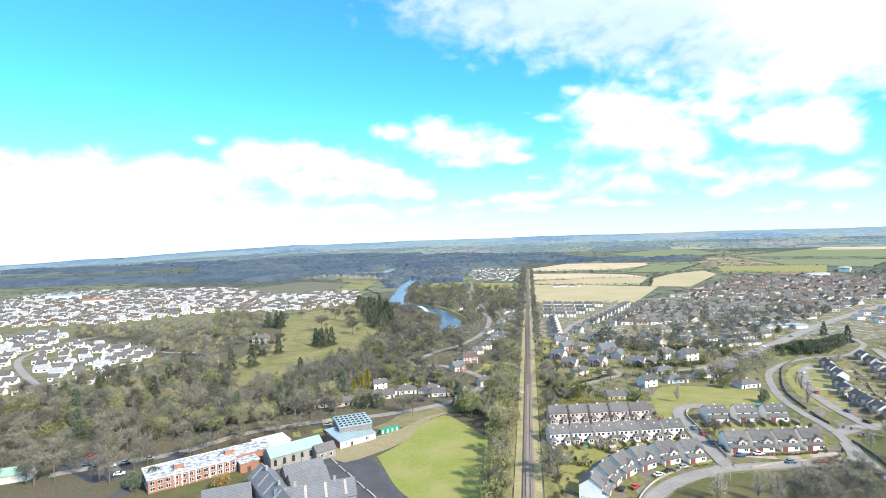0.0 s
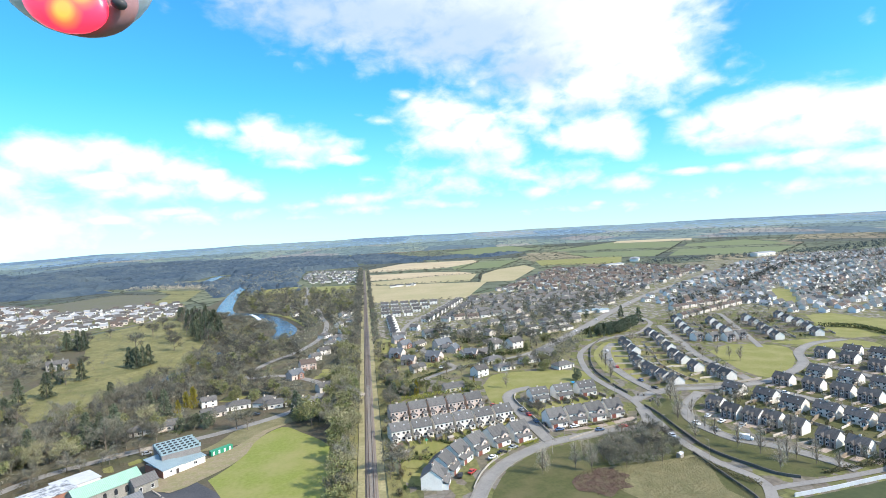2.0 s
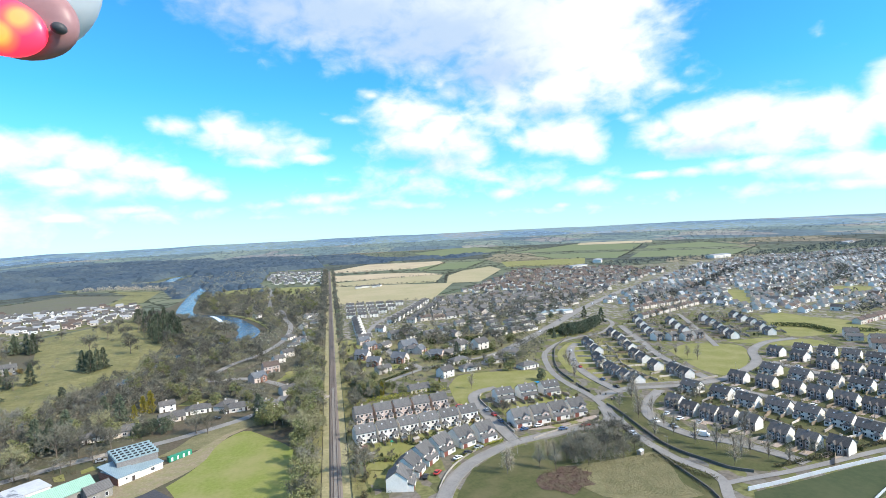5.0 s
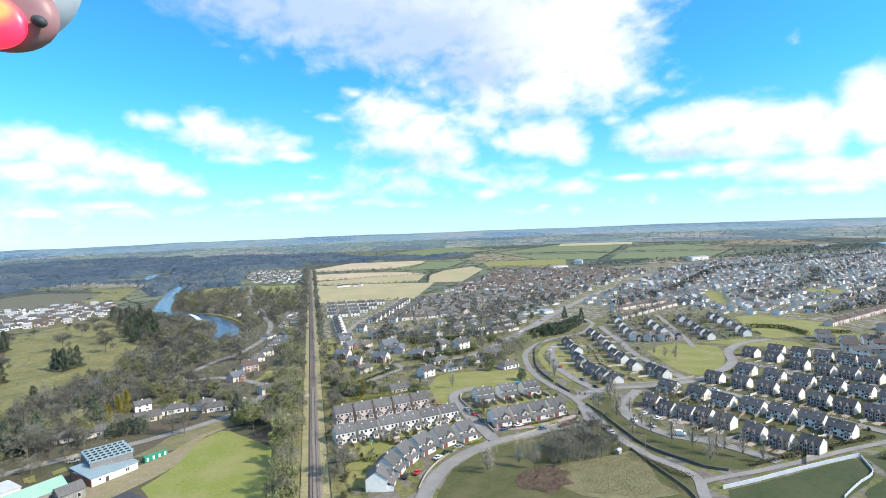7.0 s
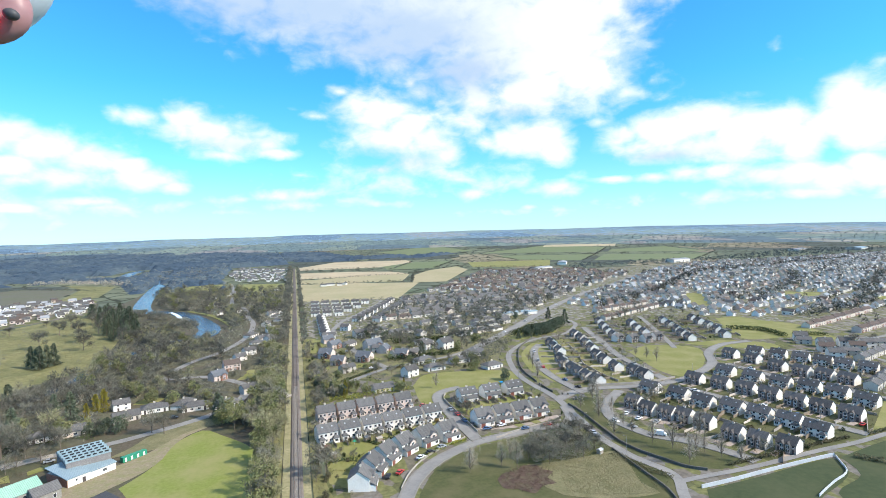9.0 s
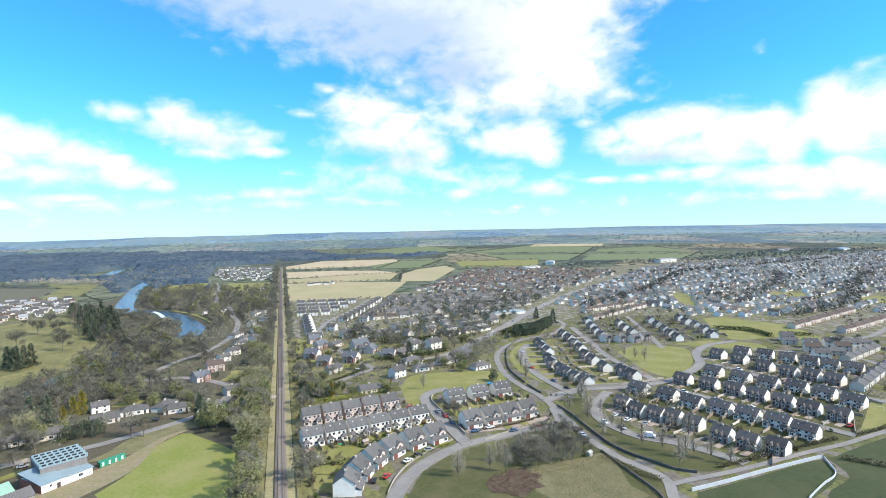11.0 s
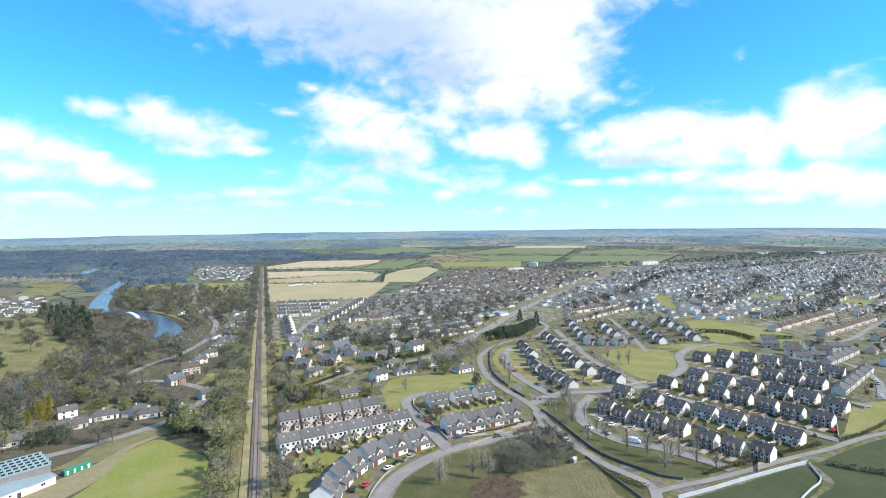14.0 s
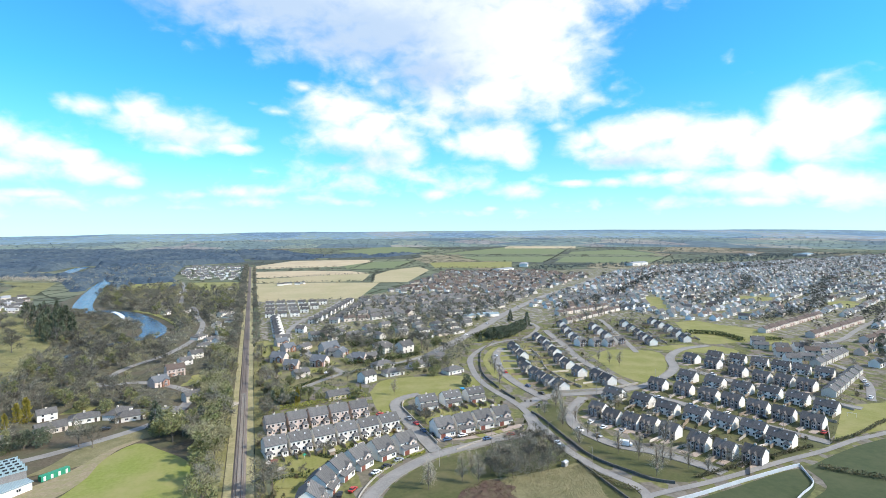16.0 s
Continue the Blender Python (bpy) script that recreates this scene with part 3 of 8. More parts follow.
def part(name, bm, material, parent, label="", at=None):
    """Links a bmesh (or a shared mesh) as one mesh object under a thing."""
    me = bm if isinstance(bm, bpy.types.Mesh) else mesh_of(name, bm, *(material if isinstance(material, tuple) else (material,)))
    ob = new(name, me)
    ob.parent = parent
    if at is not None:
        ob.matrix_basis = at
    if label:
        ob["label"] = label
    return ob


def thing(name, bm, material, label, category, group="", kind="", at=None):
    me = bm if isinstance(bm, bpy.types.Mesh) else mesh_of(name, bm, *(material if isinstance(material, tuple) else (material,)))
    ob = new(name, me)
    if at is not None:
        ob.matrix_basis = at
    return tagged(ob, label, category, group, kind)


def root(name, label, category, group="", at=None):
    ob = new(name)
    ob.empty_display_size = 0.5
    if at is not None:
        ob.matrix_basis = at
    return tagged(ob, label, category, group)


def add_box(bm, x0, x1, y0, y1, z0, z1, mi=0, turn=None):
    vs = [bm.verts.new(p) for p in ((x0, y0, z0), (x1, y0, z0), (x1, y1, z0), (x0, y1, z0), (x0, y0, z1), (x1, y0, z1), (x1, y1, z1), (x0, y1, z1))]
    for f in ((0, 3, 2, 1), (4, 5, 6, 7), (0, 1, 5, 4), (1, 2, 6, 5), (2, 3, 7, 6), (3, 0, 4, 7)):
        bm.faces.new([vs[i] for i in f]).material_index = mi
    if turn is not None:
        for v in vs:
            v.co = turn @ v.co
    return vs


def box(x0, x1, y0, y1, z0, z1):
    bm = bmesh.new()
    add_box(bm, x0, x1, y0, y1, z0, z1)
    return bm


def add_prism(bm, profile, x0, x1, mi=0):
    """A profile of (y, z) points, drawn along x."""
    a = [bm.verts.new((x0, y, z)) for y, z in profile]
    b = [bm.verts.new((x1, y, z)) for y, z in profile]
    n = len(profile)
    for i in range(n):
        j = (i + 1) % n
        bm.faces.new((a[i], a[j], b[j], b[i])).material_index = mi
    bm.faces.new(a[::-1]).material_index = mi
    bm.faces.new(b).material_index = mi


def prism(profile, x0, x1):
    bm = bmesh.new()
    add_prism(bm, profile, x0, x1)
    bmesh.ops.recalc_face_normals(bm, faces=bm.faces)
    return bm


RIM = ((-180, 40), (-110, 10), (-75, -30), (-47, -22), (-40, -6), (-32, 24), (-22, 54), (-8, 60), (6, 62), (18, 69), (26, 72), (40, 68), (60, 63), (90, 50), (180, 40))


def terrain(x, y):
    """Flat by the town, then rising or falling slowly to the hills on the horizon."""
    r = math.hypot(x, y)
    if r < 1800:
        return 0.0
    a = math.atan2(x, y)
    d = math.degrees(a)
    for (a0, z0), (a1, z1) in zip(RIM, RIM[1:]):
        if d <= a1:
            break
    u = (d - a0) / (a1 - a0)
    z = z0 + (z1 - z0) * u * u * (3 - 2 * u)
    k = ((r - 1800) / 3080) ** 1.25
    return k * z + k * k * (3.5 * math.sin(9 * a + 1) + 2.5 * math.sin(23 * a) + 1.6 * math.sin(61 * a + 2))


def smooth(pts, step=6.0):
    """A rounded line through the given corners."""
    p = [Vector((x, y, 0)) for x, y in pts]
    p = [2 * p[0] - p[1]] + p + [2 * p[-1] - p[-2]]
    out = []
    for a, b, c, d in zip(p, p[1:], p[2:], p[3:]):
        n = max(2, int((c - b).length / step))
        for i in range(n):
            t = i / n
            out.append(0.5 * ((2 * b) + (c - a) * t + (2 * a - 5 * b + 4 * c - d) * t * t + (3 * b - a - 3 * c + d) * t ** 3))
    out.append(p[-2])
    return out


def strip(pts, width, z, thick=0.0, shift=0.0):
    """A ribbon along a line; shift: metres to its right."""
    bm = bmesh.new()
    rows = []
    for i, p in enumerate(pts):
        d = (pts[min(i + 1, len(pts) - 1)] - pts[max(i - 1, 0)]).normalized()
        nrm = Vector((d.y, -d.x, 0))
        l, r = p + nrm * (shift - width / 2), p + nrm * (shift + width / 2)
        g = terrain(p.x, p.y) + z
        row = [bm.verts.new((l.x, l.y, g)), bm.verts.new((r.x, r.y, g))]
        if thick:
            row += [bm.verts.new((r.x, r.y, g - thick)), bm.verts.new((l.x, l.y, g - thick))]
        rows.append(row)
    n = len(rows[0])
    for a, b in zip(rows, rows[1:]):
        for i in range(n if thick else 1):
            j = (i + 1) % n
            bm.faces.new((a[i], a[j], b[j], b[i]))
    if thick:
        bm.faces.new(rows[0][::-1])
        bm.faces.new(rows[-1])
    bmesh.ops.recalc_face_normals(bm, faces=bm.faces)
    if not thick:
        for f in bm.faces:
            if f.normal.z < 0:
                f.normal_flip()
    return bm


def sheet(name, pts, material, z, label, category, kind="structure", rounded=0.0):
    bm = bmesh.new()
    if rounded:
        ring = smooth(list(pts) + [pts[0]], rounded)[:-1]
        pts = [(p.x, p.y) for p in ring]
    f = bm.faces.new([bm.verts.new((x, y, 0)) for x, y in pts])
    bm.normal_update()
    if f.normal.z < 0:
        f.normal_flip()
    bmesh.ops.triangulate(bm, faces=bm.faces)
    if max(math.hypot(x, y) for x, y in pts) > 1700:
        for _ in range(3):
            bmesh.ops.subdivide_edges(bm, edges=[e for e in bm.edges if e.calc_length() > 90], cuts=1)
            bmesh.ops.triangulate(bm, faces=[f for f in bm.faces if len(f.verts) > 3])
    for v in bm.verts:
        v.co.z = terrain(v.co.x, v.co.y) + z
    ZONES.append(pts)
    return thing(name, bm, material, label, category, kind=kind)


ZONES, LINES = [], []


def inside(x, y, poly):
    c = False
    for (x0, y0), (x1, y1) in zip(poly, poly[-1:] + poly[:-1]):
        if (y0 > y) != (y1 > y) and x < (x1 - x0) * (y - y0) / (y1 - y0) + x0:
            c = not c
    return c


def near_line(x, y, pts, d):
    for a, b in zip(pts, pts[1:]):
        ax, ay, bx, by = a.x, a.y, b.x, b.y
        if min(ax, bx) - d > x or max(ax, bx) + d < x or min(ay, by) - d > y or max(ay, by) + d < y:
            continue
        l = (bx - ax) ** 2 + (by - ay) ** 2
        t = max(0, min(1, ((x - ax) * (bx - ax) + (y - ay) * (by - ay)) / max(l, 1e-6)))
        if math.hypot(x - ax - t * (bx - ax), y - ay - t * (by - ay)) < d:
            return True
    return False


HOMES = []  # x, y, radius of what is built


def free(x, y, r, zones=True):
    if any((x - a) ** 2 + (y - b) ** 2 < (r + c) ** 2 for a, b, c in HOMES):
        return False
    if any(near_line(x, y, l, w + r) for l, w in LINES):
        return False
    return not (zones and any(inside(x, y, z) for z in ZONES))


# ---------------------------------------------------------------- ground
def ground_disc():
    bm = bmesh.new()
    radii = [0, 60, 120, 200, 300, 420, 560, 720, 900, 1100, 1300, 1550, 1800, 2050, 2300, 2600, 2900, 3200, 3500, 3800, 4100, 4400, 4700, 4880]
    n = 96
    centre = bm.verts.new((0, 0, 0))
    last = None
    for r in radii[1:]:
        ring = []
        for i in range(n):
            a = 2 * math.pi * i / n
            x, y = r * math.sin(a), r * math.cos(a)
            ring.append(bm.verts.new((x, y, terrain(x, y))))
        for i in range(n):
            j = (i + 1) % n
            if last is None:
                bm.faces.new((centre, ring[j], ring[i]))
            else:
                bm.faces.new((last[i], last[j], ring[j], ring[i]))
        last = ring
    bmesh.ops.recalc_face_normals(bm, faces=bm.faces)
    for f in bm.faces:
        if f.normal.z < 0:
            f.normal_flip()
        f.smooth = True
    return bm


thing("ground", ground_disc(), M["country"], "patchwork of green and brown fields with dark hedgerows reaching the hills", "ground", kind="structure")



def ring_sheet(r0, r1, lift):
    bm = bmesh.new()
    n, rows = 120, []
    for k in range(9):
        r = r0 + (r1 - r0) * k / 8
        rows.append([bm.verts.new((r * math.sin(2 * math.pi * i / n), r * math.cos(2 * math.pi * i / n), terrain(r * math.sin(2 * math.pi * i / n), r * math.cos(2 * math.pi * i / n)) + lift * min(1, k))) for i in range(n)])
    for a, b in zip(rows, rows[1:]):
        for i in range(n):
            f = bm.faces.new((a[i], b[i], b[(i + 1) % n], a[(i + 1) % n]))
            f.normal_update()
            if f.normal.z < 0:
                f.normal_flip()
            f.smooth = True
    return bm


# The haze of both far rings is in their colours.
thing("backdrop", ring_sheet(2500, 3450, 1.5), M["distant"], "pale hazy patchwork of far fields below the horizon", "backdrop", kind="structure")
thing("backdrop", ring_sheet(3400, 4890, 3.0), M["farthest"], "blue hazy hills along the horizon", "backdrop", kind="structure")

# built-up and wooded ground
sheet("town_ground", [(8, 180), (8, 760), (180, 800), (410, 1160), (600, 1080), (1000, 1110), (1880, 1190), (1300, 560), (600, 180), (300, 120), (40, 120)], M["yard"], 0.05, "mixed garden ground of lawns, paths and soil in the town", "ground")
sheet("west_town_ground", [(-1000, 780), (-1000, 1040), (-620, 1060), (-290, 930), (-240, 760), (-315, 660), (-300, 470), (-280, 350), (-290, 300), (-600, 200)], M["plots"], 0.05, "mixed ground of gardens and paths in the western estates", "ground")
sheet("wood_ground", [(-8, 120), (-8, 980), (-240, 1000), (-236, 760), (-300, 600), (-295, 330), (-330, 280), (-300, 120)], M["wood_floor"], 0.053, "leaf-littered brown woodland floor", "ground")
sheet("estate_ground", [(8, 120), (8, 470), (60, 480), (165, 445), (235, 470), (300, 510), (410, 470), (460, 300), (380, 182), (300, 120)], M["plots"], 0.056, "gardens, paths and rough grass between the houses", "ground")
ZONES.clear()

grass_count = 0


def grass(n, m, p, lab):
    """A lawn, meadow or field; each lies a little above the last, so that none share a plane."""
    global grass_count
    sheet(n, p, M[m], 0.09 + 0.003 * grass_count, lab, n if n in ("field", "meadow") else "grass", rounded=5.0 if len(p) > 5 and max(q[1] for q in p) < 560 else 0.0)
    grass_count += 1


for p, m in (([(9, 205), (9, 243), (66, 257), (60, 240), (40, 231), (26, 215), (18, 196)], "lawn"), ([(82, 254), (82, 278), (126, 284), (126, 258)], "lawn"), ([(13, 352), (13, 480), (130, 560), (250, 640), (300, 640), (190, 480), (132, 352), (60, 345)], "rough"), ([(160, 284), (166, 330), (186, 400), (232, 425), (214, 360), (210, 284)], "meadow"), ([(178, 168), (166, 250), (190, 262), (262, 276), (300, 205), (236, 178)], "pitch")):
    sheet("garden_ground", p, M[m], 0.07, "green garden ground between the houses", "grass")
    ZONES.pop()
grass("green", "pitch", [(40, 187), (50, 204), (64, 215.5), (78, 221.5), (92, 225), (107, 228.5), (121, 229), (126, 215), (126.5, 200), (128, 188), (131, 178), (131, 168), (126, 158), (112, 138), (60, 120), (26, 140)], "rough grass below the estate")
grass("playing_field", "sports", [(-68, 226), (-62, 238), (-58, 252), (-57, 266), (-47, 282), (-36, 271), (-22, 251), (-16, 225), (-18, 185), (-46, 190)], "mown green school playing field with worn margins")
grass("green", "lawn", [(237, 353), (264, 367), (291, 349), (276, 320), (244, 288), (231, 282), (224, 300)], "bright mown green in the housing estate")
grass("green", "lawn", [(398, 448), (424, 448), (428, 424), (440, 395), (430, 364), (420, 345), (410, 326), (398, 330), (391, 352), (350, 357), (364, 393)], "long mown green with a hedge across")
grass("green", "lawn", [(293, 362), (329, 362), (352, 343), (350, 327), (338, 325), (314, 340)], "strip of mown green beside the estate road")
grass("green", "lawn", [(66, 322), (83, 345), (133, 334), (124, 305), (83, 302), (78, 290), (64, 285)], "mown green behind the terrace with a bare tree")
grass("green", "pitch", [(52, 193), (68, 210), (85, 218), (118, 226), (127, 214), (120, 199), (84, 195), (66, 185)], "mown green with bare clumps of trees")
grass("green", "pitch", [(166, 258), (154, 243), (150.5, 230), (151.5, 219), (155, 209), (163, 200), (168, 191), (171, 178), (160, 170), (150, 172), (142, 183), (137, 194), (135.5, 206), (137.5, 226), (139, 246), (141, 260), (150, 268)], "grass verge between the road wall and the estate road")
grass("green", "lawn", [(147, 330), (155, 362), (166, 385), (185, 408), (196, 400), (186, 365), (168, 330), (160, 300), (150, 300)], "grass verge along the curved road")
grass("green", "lawn", [(296, 212), (330, 207), (282, 181), (246, 181)], "mown play green with a small goal")
grass("green", "dull_crop", [(138, 158), (160, 160), (203, 164.5), (197, 153), (183, 146), (168, 140), (150, 126), (128, 140)], "dark green field behind a white wall")
grass("green", "dull_crop", [(206.5, 164), (240, 171), (270, 174), (360, 178), (420, 150), (330, 90), (190, 100), (176, 138), (199, 150)], "rough green paddock with pale streaks")
grass("green", "lawn", [(503, 626), (524, 618), (450, 508), (430, 526)], "small estate green")
grass("green", "lawn", [(662, 501), (716, 497), (691, 463), (652, 453)], "small estate green")
grass("green", "lawn", [(622, 590), (660, 560), (615, 520), (590, 540)], "small estate green")
grass("green", "lawn", [(4, 496), (22, 496), (18, 437), (6, 436)], "small green beside the railway")
grass("green", "lawn", [(178, 424), (205, 434), (228, 448), (222, 470), (196, 462), (170, 440)], "grass corner with dark evergreens")
grass("meadow", "meadow", [(-305, 649), (-265, 727), (-240, 756), (-192, 644), (-158, 560), (-145, 446), (-168, 403), (-174, 345), (-190, 330), (-233, 383), (-241, 497)], "rough tawny meadow with worn tracks and lone trees")
grass("field", "straw", [(8, 762), (138, 752), (213, 958), (108, 1001), (8, 1019)], "pale straw-coloured field with a farm")
grass("field", "straw", [(8, 1030), (108, 1012), (190, 995), (236, 1150), (172, 1165), (55, 1120), (8, 1110)], "pale stubble field")
grass("field", "tan", [(8, 1135), (55, 1135), (236, 1163), (210, 1240), (120, 1290), (8, 1300)], "pale stubble field edged with a hedge")
grass("field", "straw", [(203, 962), (240, 1120), (298, 1230), (390, 1318), (382, 1200), (262, 950)], "pale straw-coloured field")
grass("field", "tan", [(10, 1400), (60, 1390), (206, 1399), (330, 1560), (332, 1670), (116, 1704), (10, 1500)], "pale ploughed field")
grass("field", "crop", [(212, 1300), (328, 1302), (450, 1551), (340, 1560), (222, 1420)], "green crop field")
grass("field", "lawn", [(416, 1263), (584, 1190), (693, 1410), (464, 1458)], "bright green crop field")
grass("field", "crop", [(325, 2209), (644, 2554), (680, 2060), (400, 1913)], "green hillside field")
grass("field", "crop", [(642, 1882), (1086, 2237), (1189, 1931), (750, 1340), (623, 1472)], "wide green hillside field")
grass("field", "crop", [(780, 1325), (1128, 1794), (1378, 1823), (1294, 1477), (1005, 1212)], "green field on the hillside")
grass("field", "tan", [(1010, 2123), (1196, 2464), (1480, 2302), (1270, 1989)], "tan ploughed hillside field")
grass("field", "tan", [(720, 2700), (900, 3300), (1050, 3200), (900, 2600)], "tan far field")
grass("field", "straw", [(1700, 2000), (2300, 2100), (2500, 1900), (1800, 1750)], "pale far field")
grass("field", "worn_field", [(-574, 1003), (-505, 1190), (-380, 1120), (-352, 935), (-424, 886)], "dull grey-brown field beyond the western estate")
grass("field", "meadow", [(-376, 1128), (-440, 1235), (-330, 1165), (-300, 965), (-346, 940)], "pale tan field above the river")
grass("field", "lawn", [(-102, 1085), (-8, 1060), (-8, 915), (-84, 908)], "pale green paddock beside the railway")
grass("field", "lawn", [(-200, 1090), (-134, 1112), (-122, 1010), (-160, 940), (-190, 1000)], "pale green paddock beyond the river trees")
grass("field", "scrub", [(86, 197), (99, 196), (119, 197), (126, 198), (124, 184), (119, 169), (121, 161), (105, 162), (88, 170), (84, 184)], "field of tall dry tawny grass")
for p in ([(14, 380), (20, 380), (20, 398), (14, 398)], [(16, 402), (22, 404), (20, 424), (14, 422)], [(34, 376), (46, 380), (42, 390), (34, 386)], [(84, 404), (96, 406), (94, 414), (84, 412)], [(100, 425), (118, 430), (114, 442), (98, 436)], [(66, 425), (76, 428), (74, 438), (64, 434)], [(50, 392), (60, 396), (56, 406), (48, 402)], [(112, 455), (126, 460), (122, 470), (110, 464)], [(140, 470), (152, 478), (146, 488), (136, 480)], [(160, 500), (172, 508), (166, 518), (156, 510)], [(90, 510), (104, 514), (100, 524), (88, 518)]):
    grass("green", "lawn", p, "small garden lawn among the bungalows")
grass("green", "lawn", [(-40, 372), (-22, 376), (-18, 398), (-34, 402)], "garden lawn beside the brick house")
grass("green", "lawn", [(-92, 338), (-80, 336), (-76, 346), (-88, 350)], "garden lawn behind the white house")
sheet("bare_soil", [(70, 188), (74, 192.5), (80, 193.5), (84, 196.5), (89, 195.5), (90, 191), (93, 188), (88.5, 184), (90, 179), (84, 178.5), (79, 174), (74.5, 179), (70, 181)], M["bracken"], 0.215, "patch of dead red-brown brambles and soil", "soil", rounded=2.0)
grass("green", "lawn", [(-109, 254), (-104, 260), (-100, 256), (-107, 250)], "small lawn beside the sports hall")
grass("green", "lawn", [(-118, 250), (-115, 253), (-111, 245), (-115, 245)], "small lawn beside the sports hall")
grass("green", "scrub", [(-82, 258), (-75, 268), (-69, 284), (-56, 297), (-42, 298), (-38, 291), (-47, 285), (-56, 276), (-61, 266), (-66, 262)], "worn tan grass at the edge of the playing field")
grass("bare_soil", "worn", [(-92, 226), (-86, 240), (-77, 247), (-68, 256), (-62, 266), (-58, 275), (-51, 284), (-45, 285.5), (-53, 276), (-57, 262), (-58, 250), (-62, 239), (-70, 228), (-80, 218)], "worn brown earth between the containers and the playing field")
grass("green", "meadow", [(-9, 120), (-9, 330), (-15, 300), (-18, 250), (-17, 180), (-22, 120)], "dry grass strip along the railway")
grass("green", "meadow", [(3, 120), (3, 470), (9, 470), (8, 300), (6, 230), (12, 180), (26, 120)], "dry grass strip along the railway")
for p in ([(15, 231), (21, 226), (30, 234), (25, 240), (20, 239)], [(10, 226), (13, 226), (19, 221), (18, 214), (9, 217)], [(31, 241), (38, 244), (39, 241), (33, 237)], [(42, 245), (50, 247), (51, 243), (44, 241)], [(85, 262), (96, 264), (96, 270), (85, 269)], [(100, 266), (112, 268), (112, 273), (100, 272)], [(98, 240), (102, 241), (103, 237), (99, 236)], [(107, 243), (111, 244), (112, 239), (108, 238)], [(86, 262), (90, 258), (84, 255)]):
    grass("green", "lawn", p, "small bright garden lawn")
sheet("patio", [(7, 262), (20, 265), (42, 269), (61, 273), (61, 280), (40, 276), (18, 272), (7, 269)], M["patio"], 0.17, "pinkish paved yards behind the terrace", "patio")
sheet("patio", [(80, 238), (100, 236), (124, 242), (124, 246), (100, 242), (80, 242)], M["patio"], 0.115, "pinkish paved drives of the villas", "patio")
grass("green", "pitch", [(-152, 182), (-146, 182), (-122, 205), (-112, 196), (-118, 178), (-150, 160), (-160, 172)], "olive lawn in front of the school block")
sheet("school_yard", [(-110, 232), (-75, 229), (-42, 192), (-36, 178), (-90, 150), (-116, 160), (-117, 178), (-108, 198)], M["dark_asphalt"], 0.06, "dark tarmac school yard", "yard")
sheet("car_park", [(-205, 203), (-176, 190), (-166, 198), (-170, 210), (-200, 216)], M["dark_asphalt"], 0.06, "dark tarmac car park under bare trees", "car park")

# river
RIVER = smooth([(-300, 1480), (-272, 1250), (-248, 1130), (-236, 1034), (-217, 905), (-199, 805), (-182, 752), (-160, 738), (-138, 718), (-115, 676), (-96, 625), (-84, 580), (-88, 545), (-103, 535), (-125, 505), (-140, 440), (-150, 380), (-160, 352), (-179, 320), (-215, 300)], 12)
i_split = next(i for i, p in enumerate(RIVER) if p.y < 540)
i_far = next(i for i, p in enumerate(RIVER) if p.y < 1170)
thing("water", strip(RIVER[: i_far + 1], 14, 0.30), M["water"], "far reach of the blue river between woods", "river", kind="structure")
thing("water", strip(RIVER[i_far : i_split + 1], 21, 0.30), M["water"], "blue river bending through the woods", "river", kind="structure")
thing("water", strip(RIVER[i_split:], 6, 0.30), M["water"], "narrow stream through the trees", "stream", kind="structure")
LINES += [(RIVER[: i_far + 1], 3), (RIVER[i_far : i_split + 1], 15), (RIVER[i_split:], 2.5)]
FAR_REACH = smooth([(-372, 1350), (-388, 1440), (-402, 1560), (-400, 1640)], 30)
thing("water", strip(FAR_REACH, 26, 0.4), M["water"], "far reach of the river", "river", kind="structure")
LINES.append((FAR_REACH, 30))
weir = strip(smooth([(-150, 732), (-143, 718), (-134, 694), (-124, 660)], 3), 4.5, 0.62, 0.4)
thing("weir", weir, M["foam"], "curved weir across the river, white with falling water", "weir")
thing("river_bank", strip([p for p in smooth([(-130, 735), (-108, 705), (-84, 655), (-66, 600), (-62, 555)], 8)], 7, 0.5, 0.5), M["lawn"], "grassy tow path along the river", "bank", kind="structure")



def road(line, w, m, lab):
    pts = smooth(line, 5)
    w *= 0.84 if m == "asphalt" and line[0][0] > 0 and w < 7 else 1.0
    thing("road", strip(pts, w, 0.24 + 0.004 * (len(LINES) % 20)), M[m], lab, "road", kind="structure")
    LINES.append((pts, w / 2 + 0.5))
    if w >= 4.1 and math.hypot(*line[0]) < 420 and m == "asphalt" and line[0][0] > 0:
        for side in (-1, 1):
            thing("pavement", strip(pts, 0.8, 0.36, 0.3, side * (w / 2 + 0.4)), M["concrete"], "concrete footpath with a raised kerb", "pavement", kind="structure")


road([(112, 132), (122, 147), (129, 159.7), (133.5, 167), (134.5, 174.6), (132.5, 181.4), (129.8, 190.3), (128.6, 202.3), (128.3, 215.2), (131, 232.3), (132.5, 246.6), (135.3, 263.5), (136, 280), (134.5, 299), (136, 327), (146, 365), (157, 387), (178, 411), (199, 424), (224, 432), (244, 452), (259, 474), (262, 500), (250, 530)], 4.75, "asphalt", "main estate road of worn grey asphalt")
road([(100, 365), (130, 402), (157, 432), (206, 488), (274, 568), (378, 676), (504, 787), (630, 905), (800, 1060)], 7.5, "asphalt", "long straight grey street")
